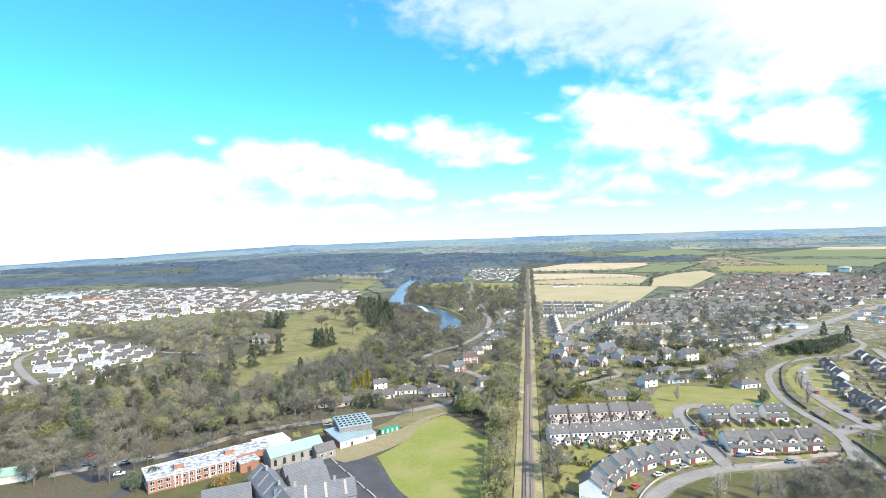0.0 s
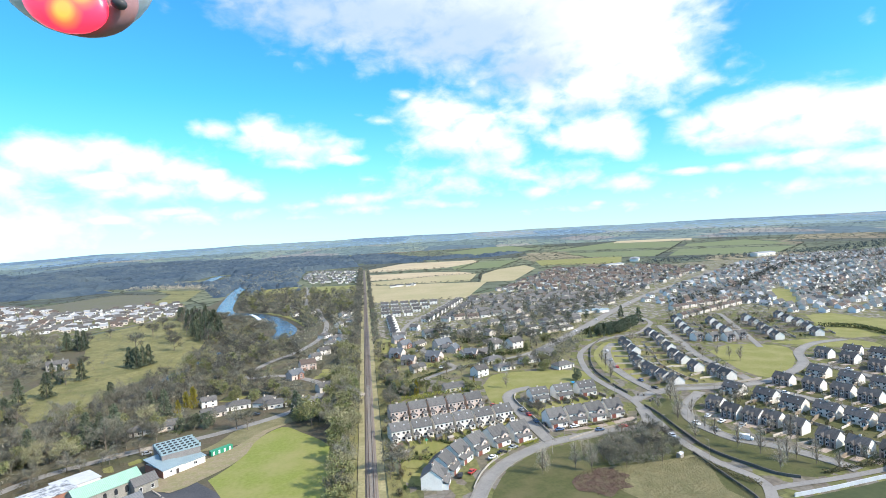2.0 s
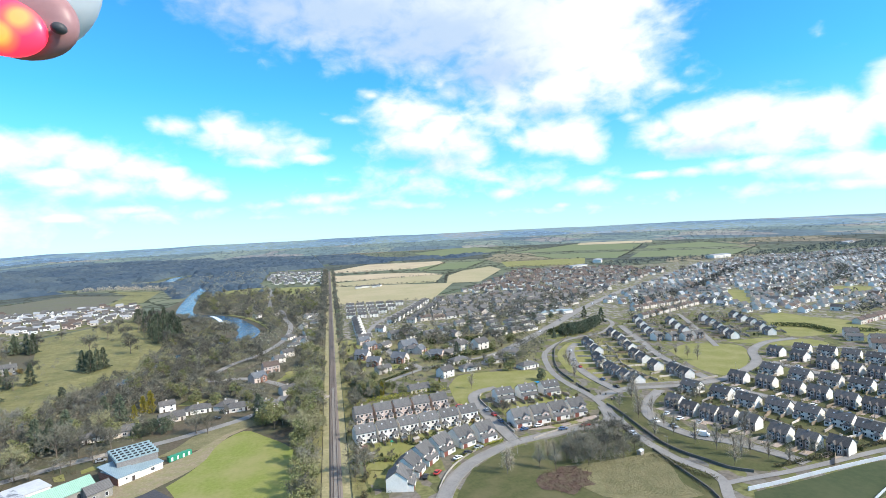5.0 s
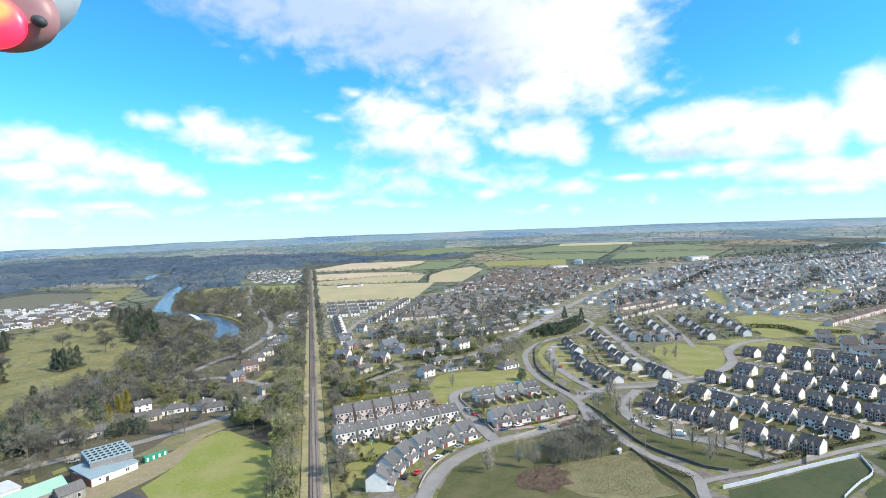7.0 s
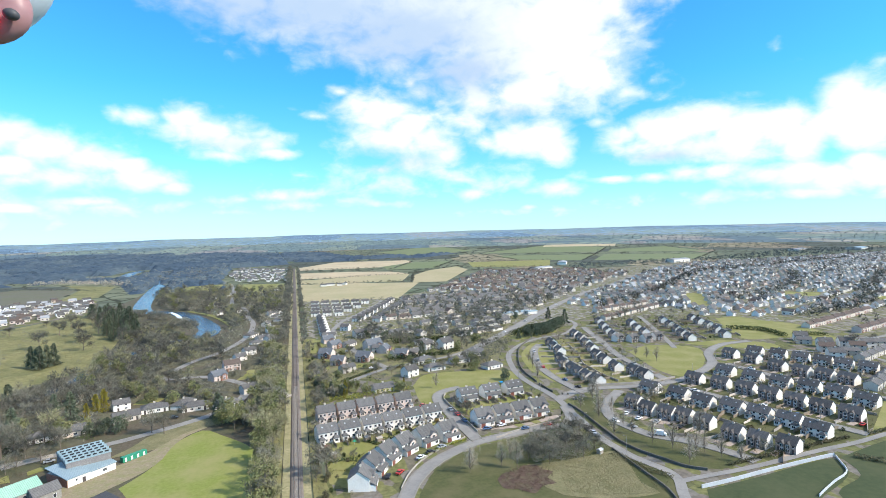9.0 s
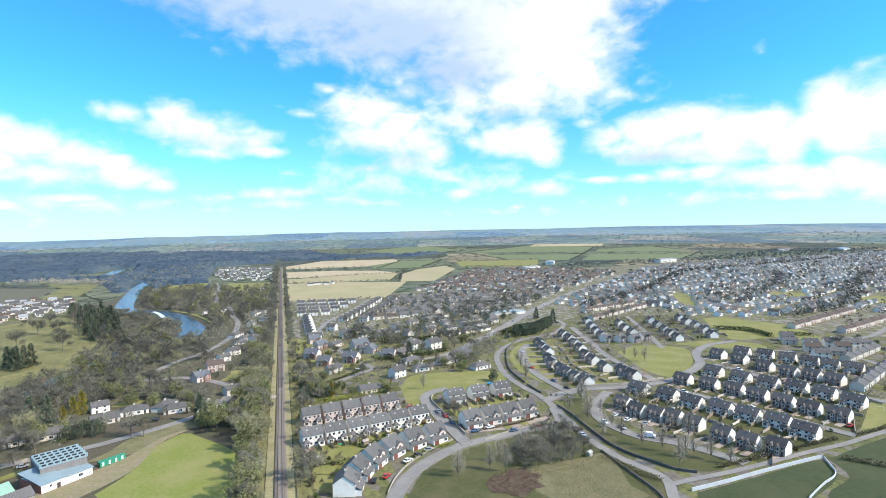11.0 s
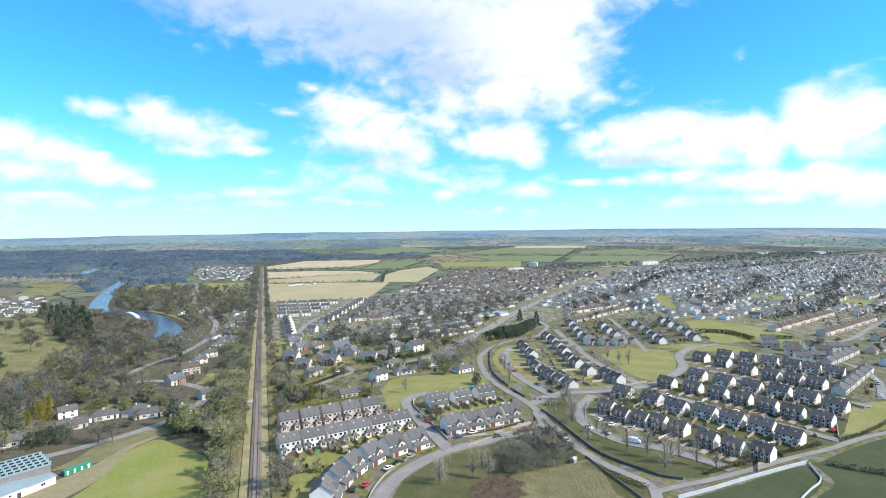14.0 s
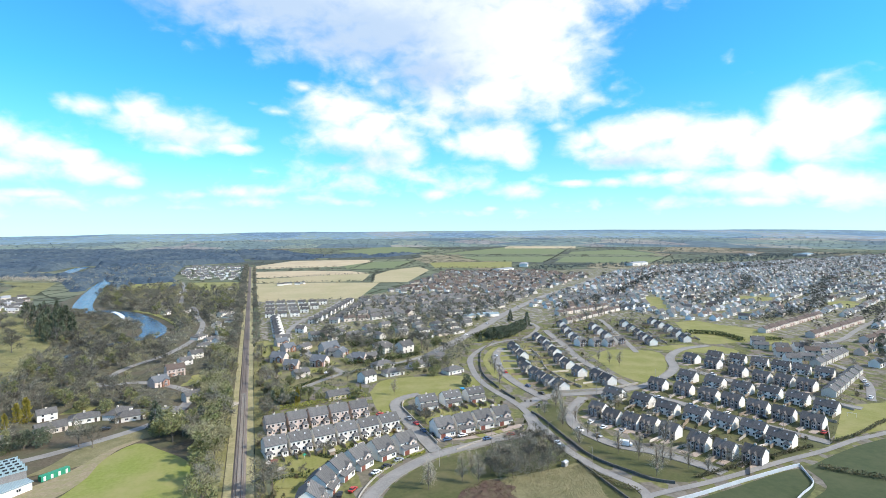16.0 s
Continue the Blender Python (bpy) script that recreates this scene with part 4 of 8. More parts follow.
road([(127, 233), (121.9, 232.2), (106.3, 232), (91, 229), (77, 226), (68.6, 222.6), (53.8, 213), (44.8, 203.5), (38.2, 193.5), (30, 174), (22, 150)], 5.2, "asphalt", "curved residential road")
road([(75.5, 226), (74.3, 249), (73.4, 269.7), (73, 288), (76, 299), (83, 305.5), (92, 308)], 5.2, "asphalt", "cul-de-sac of grey asphalt")
road([(122, 232.5), (129, 240), (134, 256)], 5.6, "asphalt", "short link road at the estate gate")
road([(136, 268), (148, 276), (161, 280), (180, 277), (198, 275), (224, 278), (248, 290), (269, 305), (285, 327), (300, 340), (320, 350), (345, 352)], 5.6, "asphalt", "estate road bending round the green")
road([(176, 271), (160, 256.6), (150, 242), (146.8, 230.5), (148, 218.7), (151.5, 207), (159.7, 198.8), (165.9, 189), (170.5, 178.7), (172.8, 171)], 5.2, "asphalt", "residential road with parked cars")
road([(134, 166), (143.5, 166.6), (159, 167), (177, 168.4), (204, 171.5), (228, 173.2), (254, 177.2), (274, 178), (340, 184)], 3.4, "asphalt", "pale narrow lane beside a white wall")
road([(214, 276), (217, 300), (221, 335), (228, 362), (236, 385), (247, 423), (257, 456)], 5.0, "asphalt", "residential road between rows of houses")
road([(155, 274), (154, 296), (154, 312), (156, 330), (160, 347), (168, 369), (177, 388), (188, 402)], 5.0, "asphalt", "residential loop with parked cars")
road([(276, 352), (284, 368), (297, 395), (312, 428), (326, 458), (340, 490)], 5.0, "asphalt", "residential road")
road([(213, 263), (222, 235), (230, 210), (236, 190), (240, 178)], 5.0, "asphalt", "residential road between terraces")
road([(276, 300), (279, 270), (288, 240), (296, 215), (300, 205)], 5.0, "asphalt", "residential road between terraces")
road([(320, 330), (350, 312), (375, 285), (372, 262), (350, 235), (318, 212)], 5.0, "asphalt", "estate road")
road([(390, 300), (410, 330), (455, 328), (520, 356), (600, 390), (700, 440)], 5.2, "asphalt", "grey road beside the long green")
road([(41, 470), (42, 426), (45, 408), (54, 383), (58, 369)], 5.0, "concrete", "pale cul-de-sac among bungalows")
road([(18, 331), (33, 347), (57, 368), (82, 378), (106, 387), (126, 401), (145, 417), (165, 440)], 4.6, "asphalt", "narrow lane among bungalows")
road([(30, 497), (34, 539), (47, 584), (70, 632), (102, 707), (112, 735)], 5.2, "asphalt", "street between white houses")
road([(-200, 195), (-183, 207), (-159, 223), (-139, 250), (-103, 271), (-80, 280), (-47, 304), (-34, 326), (-34, 360), (-62, 390), (-87, 394), (-79, 435), (-60, 470), (-46, 527), (-45, 601), (-55, 661), (-65, 734), (-85, 790), (-97, 941), (-117, 1094)], 5.2, "asphalt", "winding country road through bare trees")
road([(-157, 170), (-157, 194), (-159, 223)], 6.0, "dark_asphalt", "dark school drive")
road([(-445, 520), (-452, 470), (-430, 400), (-330, 320), (-300, 300)], 5.2, "asphalt", "grey street of the western estate")
road([(1080, 716), (1200, 800), (1330, 945)], 9.0, "concrete", "pale far road")

# railway
TRACK = [Vector((-3, y, 0)) for y in range(60, 1500, 20)]
thing("railway_verge", strip(TRACK, 10.5, 0.28), M["verge"], "dry yellow grass verge along the railway", "verge", kind="structure")
bm = bmesh.new()
add_prism(bm, [(-2.5, 0.25), (-1.8, 0.75), (1.8, 0.75), (2.5, 0.25)], 60, 1480)
bmesh.ops.rotate(bm, verts=bm.verts, cent=(0, 0, 0), matrix=Matrix.Rotation(radians(90), 3, "Z"))
bmesh.ops.translate(bm, verts=bm.verts, vec=(-3, 0, 0))
bmesh.ops.recalc_face_normals(bm, faces=bm.faces)
thing("track_bed", bm, M["ballast"], "brown stone ballast of the railway line", "ballast", kind="structure")
railway = root("railway_track", "single railway track with rusty rails on concrete sleepers", "railway", at=pose(-3, 60, 0.74))
for s in (-0.84, 0.84):
    bm = bmesh.new()
    add_box(bm, s - 0.07, s + 0.07, 0, 1420, 0.10, 0.28)
    add_box(bm, s - 0.12, s + 0.12, 0, 1420, 0.08, 0.12)
    part("rail", bm, M["rail"], railway)
sl = mesh_of("sleeper", box(-1.3, 1.3, -0.13, 0.13, 0, 0.13), M["sleeper"])
for i in range(240):
    part("sleeper", sl, None, railway, at=pose(0, 110 + i * 0.72, 0))
LINES.append((TRACK, 5))


# ---------------------------------------------------------------- houses
WINDOW = {}


def window_mesh(w, h):
    """A framed window lying in the xz plane, its front towards -y."""
    if (w, h) not in WINDOW:
        bm = bmesh.new()
        t = 0.09
        xs = [-w / 2, -w / 2 + t] + ([-0.04, 0.04] if w > 1.3 else []) + [w / 2 - t, w / 2]
        zs = [0, t, h - t, h]
        grid = [[bm.verts.new((x, -0.07, z)) for z in zs] for x in xs]
        for i in range(len(xs) - 1):
            q = (grid[i][1], grid[i + 1][1], grid[i + 1][2], grid[i][2])
            bm.faces.new((grid[i][0], grid[i + 1][0], grid[i + 1][1], grid[i][1]))
            bm.faces.new((grid[i][2], grid[i + 1][2], grid[i + 1][3], grid[i][3]))
            if i % 2 == 0:
                bm.faces.new(q)
            else:
                r = [bm.verts.new((v.co.x, -0.02, v.co.z)) for v in q]
                for k in range(4):
                    bm.faces.new((q[k], q[(k + 1) % 4], r[(k + 1) % 4], r[k]))
                bm.faces.new(r).material_index = 1
        rim = [g[0] for g in grid] + [v for v in grid[-1][1:]] + [g[3] for g in grid[-2::-1]] + [grid[0][2], grid[0][1]]
        back = [bm.verts.new((v.co.x, 0.02, v.co.z)) for v in rim]
        for k in range(len(rim)):
            j = (k + 1) % len(rim)
            bm.faces.new((rim[j], rim[k], back[k], back[j]))
        WINDOW[(w, h)] = mesh_of("window", bm, M["frame"], M["glass"])
    return WINDOW[(w, h)]


def gable_roof(w, d, e, r, over=0.35, thick=0.2):
    y, k = d / 2 + over, (r - e) / (d / 2)
    ze = e - over * k
    return prism([(-y, ze), (0, r), (y, ze), (y, ze + thick), (0, r + thick), (-y, ze + thick)][::1], -w / 2 - 0.25, w / 2 + 0.25)


def hip_roof(w, d, e, r, over=0.35):
    bm = bmesh.new()
    x, y, h = w / 2 + over, d / 2 + over, max(w / 2 - d / 2, 0.3)
    lo = [bm.verts.new(p) for p in ((-x, -y, e - 0.2), (x, -y, e - 0.2), (x, y, e - 0.2), (-x, y, e - 0.2))]
    mid = [bm.verts.new(p) for p in ((-x, -y, e), (x, -y, e), (x, y, e), (-x, y, e))]
    a, b = bm.verts.new((-h, 0, r)), bm.verts.new((h, 0, r))
    for i in range(4):
        bm.faces.new((lo[i], lo[(i + 1) % 4], mid[(i + 1) % 4], mid[i]))
    bm.faces.new(lo[::-1])
    bm.faces.new((mid[0], mid[1], b, a))
    bm.faces.new((mid[1], mid[2], b))
    bm.faces.new((mid[2], mid[3], a, b))
    bm.faces.new((mid[3], mid[0], a))
    bmesh.ops.recalc_face_normals(bm, faces=bm.faces)
    return bm


def build_house(name, label, w, d, e, r, wall, roof, hip=False, units=2, storeys=2, front="plain", back="plain", chimneys=1, brick_base=False, porch="", garage="", rooflights=0, category="house", facing="", lean=False, bay_wall="", pots=True):
    """Front towards -y. units: dwellings side by side."""
    h = root(name, label, category)
    prof = [(-d / 2, -0.3), (d / 2, -0.3), (d / 2, e)] + ([] if hip else [(0, r - 0.02)]) + [(-d / 2, e)]
    part("wall", prism(prof, -w / 2, w / 2), M[wall], h)
    part("roof", hip_roof(w, d, e, r) if hip else gable_roof(w, d, e, r), M[roof], h)
    if brick_base:
        for u in range(units):
            xc = -w / 2 + (u + 0.5) * w / units
            part("brick_facing", box(xc - w / units * 0.3, xc + w / units * 0.3, -d / 2 - 0.06, -d / 2 + 0.1, -0.2, 2.5), M["brick"], h, "red brick ground floor facing")
    if facing:
        part("front_facing", box(-w / 2 + 0.02, w / 2 - 0.02, -d / 2 - 0.05, -d / 2 + 0.1, -0.2, e - 0.35), M[facing], h, "grey-brown dashed front")
    uw = w / units
    for u in range(units):
        x0 = -w / 2 + u * uw
        flip = -1 if u % 2 else 1
        cx = x0 + uw / 2
        for side, style in ((-1, front), (1, back)):
            if style == "none":
                continue
            rot = 0 if side < 0 else 180
            yy = side * (d / 2)
            if side < 0 and (brick_base or facing):
                yy -= 0.06
            for s in range(storeys):
                z = 0.75 + s * (2.35 if e > 4 else 1.95)
                ww = 1.6 if s == 0 else 1.2
                xs = (cx - uw * 0.22, cx + uw * 0.22)
                for j, xx in enumerate(xs):
                    if s == 0 and ((j == 0) == (flip > 0)):
                        continue
                    part("window", window_mesh(ww, 1.15), None, h, at=pose(xx, yy, z, 0, 0, rot))
            if side < 0:
                xd = cx - flip * uw * 0.22
                part("door", box(xd - 0.5, xd + 0.5, yy - 0.05, yy + 0.05, 0, 2.1), M["dark_door"], h)
        if porch == "rear" or porch == "front":
            s = -1 if porch == "front" else 1
            xp = cx + flip * uw * 0.22 * (-1 if porch == "rear" else -1)
            y0, y1 = (-d / 2 - 2.0, -d / 2 + 0.05) if s < 0 else (d / 2 - 0.05, d / 2 + 2.2)
            p = part("porch", box(xp - 1.3, xp + 1.3, y0, y1, -0.2, 2.5), M[wall], h)
            bm = hip_roof(2.6, abs(y1 - y0), 2.5, 3.7, 0.2)
            bmesh.ops.translate(bm, verts=bm.verts, vec=(xp, (y0 + y1) / 2, 0))
            part("porch_roof", bm, M[roof], p)
            part("window", window_mesh(1.6, 1.25), None, p, at=pose(xp, y0 if s < 0 else y1, 0.9, 0, 0, 0 if s < 0 else 180))
        if front == "bay":
            xb = cx + flip * uw * 0.2
            bw = uw * 0.44
            bm = bmesh.new()
            add_prism(bm, [(-bw / 2, -0.2), (bw / 2, -0.2), (bw / 2, e - 0.3), (0, e + 1.0), (-bw / 2, e - 0.3)], -0.9, 0.4)
            bmesh.ops.rotate(bm, verts=bm.verts, cent=(0, 0, 0), matrix=Matrix.Rotation(radians(90), 3, "Z"))
            bmesh.ops.translate(bm, verts=bm.verts, vec=(xb, -d / 2, 0))
            bmesh.ops.recalc_face_normals(bm, faces=bm.faces)
            bay = part("bay", bm, M[bay_wall or facing or wall], h)
            bm = gable_roof(3.2, bw, e - 0.3, e + 1.05, 0.25, 0.16)
            bmesh.ops.rotate(bm, verts=bm.verts, cent=(0, 0, 0), matrix=Matrix.Rotation(radians(90), 3, "Z"))
            bmesh.ops.translate(bm, verts=bm.verts, vec=(xb, -d / 2 + 0.55, 0))
            part("bay_roof", bm, M[roof], bay)
            part("window", window_mesh(1.5, 1.3), None, bay, at=pose(xb, -d / 2 - 0.91, 2.9 if e > 4 else 2.35))
            if garage and (garage == "both" or u == units - 1):
                bm = bmesh.new()
                add_box(bm, xb - 1.15, xb + 1.15, -d / 2 - 0.97, -d / 2 - 0.88, 0, 2.1)
                part("garage_door", bm, M["red_door"], bay, "red garage door")
            else:
                part("window", window_mesh(1.6, 1.25), None, bay, at=pose(xb, -d / 2 - 0.91, 0.8))
    if lean:
        x0, x1, y0, y1 = -w / 2 + 0.3, w / 2 - 0.5, -d / 2 - 2.2, -d / 2 + 0.05
        le = part("lean_to", box(x0, x1, y0, y1, -0.2, 2.3), M[wall], h)
        part("lean_to_roof", prism([(y0 - 0.3, 2.2), (y1, 3.4), (y1, 3.6), (y0 - 0.3, 2.4)], x0 - 0.2, x1 + 0.2), M[roof], le)
        part("garage_door", box(x0 + 0.4, x0 + 2.7, y0 - 0.06, y0 + 0.03, 0, 2.0), M["red_door"], le, "red garage door")
        part("window", window_mesh(1.6, 1.25), None, le, at=pose(x1 - 1.5, y0, 0.7))
    for c in range(chimneys):
        xc = 0 if chimneys == 1 else (-w / 2 + 0.5 if c == 0 else w / 2 - 0.5)
        if hip:
            xc *= 0.3
        bm = box(xc - 0.5, xc + 0.5, -0.32, 0.32, r - 0.5, r + 0.75)
        add_box(bm, xc - 0.56, xc + 0.56, -0.38, 0.38, r + 0.62, r + 0.75)
        ch = part("chimney", bm, M["buff"], h)
        if not pots:
            continue
        bm = bmesh.new()
        bmesh.ops.create_cone(bm, cap_ends=True, segments=7, radius1=0.15, radius2=0.12, depth=0.5, matrix=Matrix.Translation((xc, 0, r + 0.95)))
        part("chimney_pot", bm, M["brick"], ch)
    for k in range(rooflights):
        xr = -w / 2 + (k + 0.5) * w / rooflights
        f = 0.55
        y, z = -d / 2 * (1 - f), e + (r - e) * f + 0.22
        a = math.degrees(math.atan2(r - e, d / 2))
        part("rooflight", box(-0.28, 0.28, -0.4, 0.4, 0, 0.08), M["pale_roof"], h, at=pose(xr, y, z, a, 0, 0))
    return h


KEPT = pose(0, 0, -400)
KINDS = {}


def kind(key, *args, **kw):
    h = build_house(*args, **kw)
    KINDS[key] = h


kind("semi_white", "semi_detached_house", "white rendered semi-detached pair with grey tiled roof and rear porches", 8.9, 7.8, 5.0, 7.7, "white", "slate", porch="front", chimneys=1, rooflights=2, back="none")
kind("semi_pink", "semi_detached_house", "pinkish brick and render semi-detached pair with grey tiled roof", 8.7, 7.6, 5.0, 7.7, "pink", "slate", porch="front", chimneys=1, back="none")
kind("villa", "semi_detached_house", "white rendered house with gabled brick bay, lean-to and red door", 8.6, 8.0, 4.7, 7.6, "white", "slate", front="bay", chimneys=1, units=1, lean=True, bay_wall="pink")
kind("villa_back", "semi_detached_house", "white rendered house with grey roof and dark lean-to", 9.8, 7.4, 4.6, 7.1, "white", "slate", chimneys=1, units=1, rooflights=3, lean=True, back="none")
kind("estate", "semi_detached_house", "pale rendered semi-detached pair with dark tiled roof and brick bays", 9.8, 7.0, 3.9, 6.5, "white", "dark_slate", front="bay", chimneys=1, facing="dash", back="none")
kind("estate_back", "semi_detached_house", "white rendered semi-detached pair with dark tiled roof and small rear porches", 10.4, 7.0, 3.9, 6.5, "white", "dark_slate", porch="front", chimneys=1, rooflights=2, facing="", back="none")
kind("black_roof", "semi_detached_house", "white rendered house with a black tiled roof and bright gable", 8.6, 6.8, 3.5, 6.1, "white", "dark_slate", front="bay", units=1, chimneys=1, facing="dash", back="none", pots=False)
kind("bungalow", "bungalow", "low white rendered bungalow with grey hipped roof", 13.0, 7.8, 2.6, 4.7, "white", "slate", hip=True, units=2, storeys=1, chimneys=1, category="bungalow", back="none", pots=False)
kind("bungalow_gable", "bungalow", "low cream rendered bungalow with brown gabled roof", 12.5, 7.4, 2.6, 4.8, "cream", "slate", units=2, storeys=1, chimneys=1, category="bungalow", back="none", pots=False)
kind("town_white", "house", "white rendered house with dark tiled roof", 9.4, 7.4, 4.5, 7.0, "white", "dark_slate", chimneys=1, units=1, back="none", pots=False)
kind("town_grey", "house", "buff rendered house with grey tiled roof", 10.0, 7.4, 4.5, 6.9, "buff", "slate", chimneys=1, units=1, back="none", pots=False)
kind("town_brown", "house", "cream rendered house with brown tiled roof", 10.0, 7.4, 4.5, 6.9, "cream", "brown_tile", chimneys=1, units=1, back="none", pots=False)
kind("red_terrace", "house", "red brick house with pale upper floor and brown roof", 11.0, 7.8, 5.0, 7.7, "pink", "brown_tile", chimneys=1, brick_base=True, units=2, back="none")
kind("brick_house", "house", "pale rendered house with blue-grey slate roof and red brick bay", 9.5, 7.6, 3.7, 6.6, "pink", "blue_slate", front="bay", chimneys=1, units=1, back="none", bay_wall="brick")
PLACED = {}


def put(key, x, y, turn, group="", s=1.0):
    """Stands a house of that kind at x, y; turn: degrees from front towards -y."""
    m = pose(x, y, 0.02 + terrain(x, y), 0, 0, turn)
    src = KINDS[key]
    if key not in PLACED:
        PLACED[key] = src
        src.matrix_basis = m
        ob = src
    else:
        ob = copy_thing(src, m)
    if group:
        ob["group"] = group
    HOMES.append((x, y, 6.5))
    return ob


def row(key, a, b, n, group, back=0.0, face=0.0, gap_end=True):
    """n houses between a and b, ridges along the line; fronts to the line's right turned by face; back: metres that the row stands to the left of it."""
    d = Vector((b[0] - a[0], b[1] - a[1], 0))
    u = d.normalized()
    left = Vector((-u.y, u.x, 0))
    turn = math.degrees(math.atan2(u.y, u.x)) + face
    keys = key if isinstance(key, tuple) else (key,)
    for i in range(n):
        p = Vector((*a, 0)) + d * ((i + 0.5) / n) + left * back
        ob = put(keys[i % len(keys)], p.x, p.y, turn, group)
        if keys[0][:4] in ("town", "red_"):
            ob.scale = (1, 0.92, 0.8)


# estate beside the railway
row("semi_pink", (7, 273), (58, 283), 5, "terrace row", back=3.7)
row("semi_white", (6, 245), (68, 258.5), 6, "terrace row", back=3.8)
for x, y, a in ((63, 236, 22), (52, 233, 28), (41, 227, 38), (32, 219.5, 50), (25, 210, 62), (20, 199, 75)):
    put("villa", x, y, a, "houses along the curved road")
row("villa_back", (82, 280), (125, 286), 3, "houses along the cul-de-sac", back=4)
row("villa", (80, 243), (122, 250), 4, "houses along the curved road", back=4)
# estate east of the main road: near gable ends, ridges running away from them
EAST = [
    ("estate", [(169, 241), (169, 229), (174, 221), (179, 215), (182, 205), (184, 190), (188, 180), (195, 172)], 7.7),
    ("estate_back", [(193, 259), (200, 244), (203, 229), (210, 217), (215, 205), (220, 193), (221, 180)], 10.0),
    ("estate", [(228, 266), (235, 253), (240, 240), (244, 228), (247, 215), (250, 203), (254, 191)], 9.2),
    ("estate_back", [(257, 273), (262, 257), (268, 243), (275, 231), (279, 218), (280, 203)], 10.0),
    ("estate", [(293, 309), (296, 293), (295, 272), (298, 257), (303, 246), (307, 235)], 9.2),
    ("estate_back", [(315, 309), (323, 297), (328, 284), (333, 272), (337, 261), (343, 250)], 9.6),
]
for key, pts, length in EAST:
    d = Vector((pts[-1][0] - pts[0][0], pts[-1][1] - pts[0][1], 0)).normalized()
    turn = math.degrees(math.atan2(d.y, d.x))
    side = Vector((d.y, -d.x, 0))
    for x, y in pts:
        ob = put(key, x - d.x * length / 2, y - d.y * length / 2, turn, "rows of the eastern estate")
        ob.scale = (length / (9.8 if key == "estate" else 10.4), 1, 1)
row("town_grey", (304, 221), (373, 252), 6, "terrace by the play green", back=4, face=0)
row("town_grey", (359, 270), (415, 290), 5, "terrace by the play green", back=4)
# hill estate of white gables and black roofs
HILL = [
    [(194, 394), (190, 380), (187, 366), (177, 344), (173, 331), (172, 318), (171, 308), (171, 298), (172, 288)],
    [(229, 419), (225, 402), (219, 383), (214, 366), (206, 345), (203, 331), (200, 312), (205, 299), (205, 289)],
    [(281, 467), (271, 443), (262, 421), (256, 403)],
    [(302, 446), (293, 424), (287, 405)],
    [(338, 448), (329, 426), (320, 405), (312, 388), (306, 372)],
    [(371, 448), (364, 430), (358, 411), (349, 391), (340, 372)],
]
for line in HILL:
    d = Vector((line[-1][0] - line[0][0], line[-1][1] - line[0][1], 0))
    for x, y in line:
        put("black_roof", x, y, math.degrees(math.atan2(d.y, d.x)) + 8 + random.uniform(-4, 4), "rows of the hill estate")
for x, y, a in ((251, 389, 14), (261, 384, 12), (271, 380, 8), (283, 383, 5)):
    put("estate", x, y, a, "brick-fronted terrace above the green")
for k, x, y, a in (("town_white", 383, 340, -38), ("town_grey", 375, 330, -38), ("town_white", 379, 316, -30), ("town_brown", 366, 304, -35), ("town_white", 355, 288, -30), ("town_grey", 372, 291, -30), ("town_white", 394, 312, -34), ("town_brown", 388, 299, -34), ("town_white", 404, 304, -20), ("town_grey", 417, 305, -20)):
    put(k, x, y, a, "houses behind the long green")
# bungalows and villas off the lane
for k, x, y, a in (("brick_house", 28, 450, 30), ("brick_house", 27, 393, -25), ("town_grey", 31, 370, 25), ("town_grey", 61, 424, -20), ("brick_house", 64, 419, 60), ("brick_house", 74, 398, -30), ("town_grey", 70, 402, 40), ("bungalow_gable", 40, 453, 50), ("town_white", 69, 345, 30), ("bungalow", 88, 355, 12), ("bungalow", 110, 369, 12), ("bungalow_gable", 127, 385, -10), ("town_white", 98, 420, 35), ("bungalow", 126, 346, 20), ("bungalow_gable", 47, 318, 12), ("brick_house", 24, 474, 20)):
    put(k, x, y, a, "houses off the lane")
for k, x, y, a, z in (("brick_house", 20, 417, -30, 1.1), ("brick_house", 57, 433, 20, 1.35), ("town_grey", 53, 488, 15, 1.1), ("brick_house", 41, 466, 10, 1.1), ("town_white", 112, 416, 30, 1.25), ("bungalow_gable", 125, 402, -10, 1.2), ("bungalow", 86, 376, 15, 1.1), ("bungalow_gable", 84, 402, 20, 1.1), ("town_grey", 57, 371, 25, 1.1), ("bungalow", 150, 424, 30, 1.1), ("bungalow", 100, 438, 10, 1.1), ("brick_house", 46, 396, -35, 1.15)):
    if free(x, y, -1.0, False):
        put(k, x, y, a, "houses off the lane").scale = (z, z, z)
# white street beside the railway
for x, y, a, z in ((26, 489, -6, 1.2), (24, 507, -58, 0.85), (24, 521, -58, 0.85), (24, 536, -58, 0.85), (24, 551, -58, 0.85), (24, 566, -58, 0.85), (24, 582, -58, 0.85), (24, 598, -58, 0.85), (44, 528, -30, 0.9)):
    ob = put("town_white", x, y, a, "white houses beside the railway")
    ob.scale = (z, 0.9, 0.9)
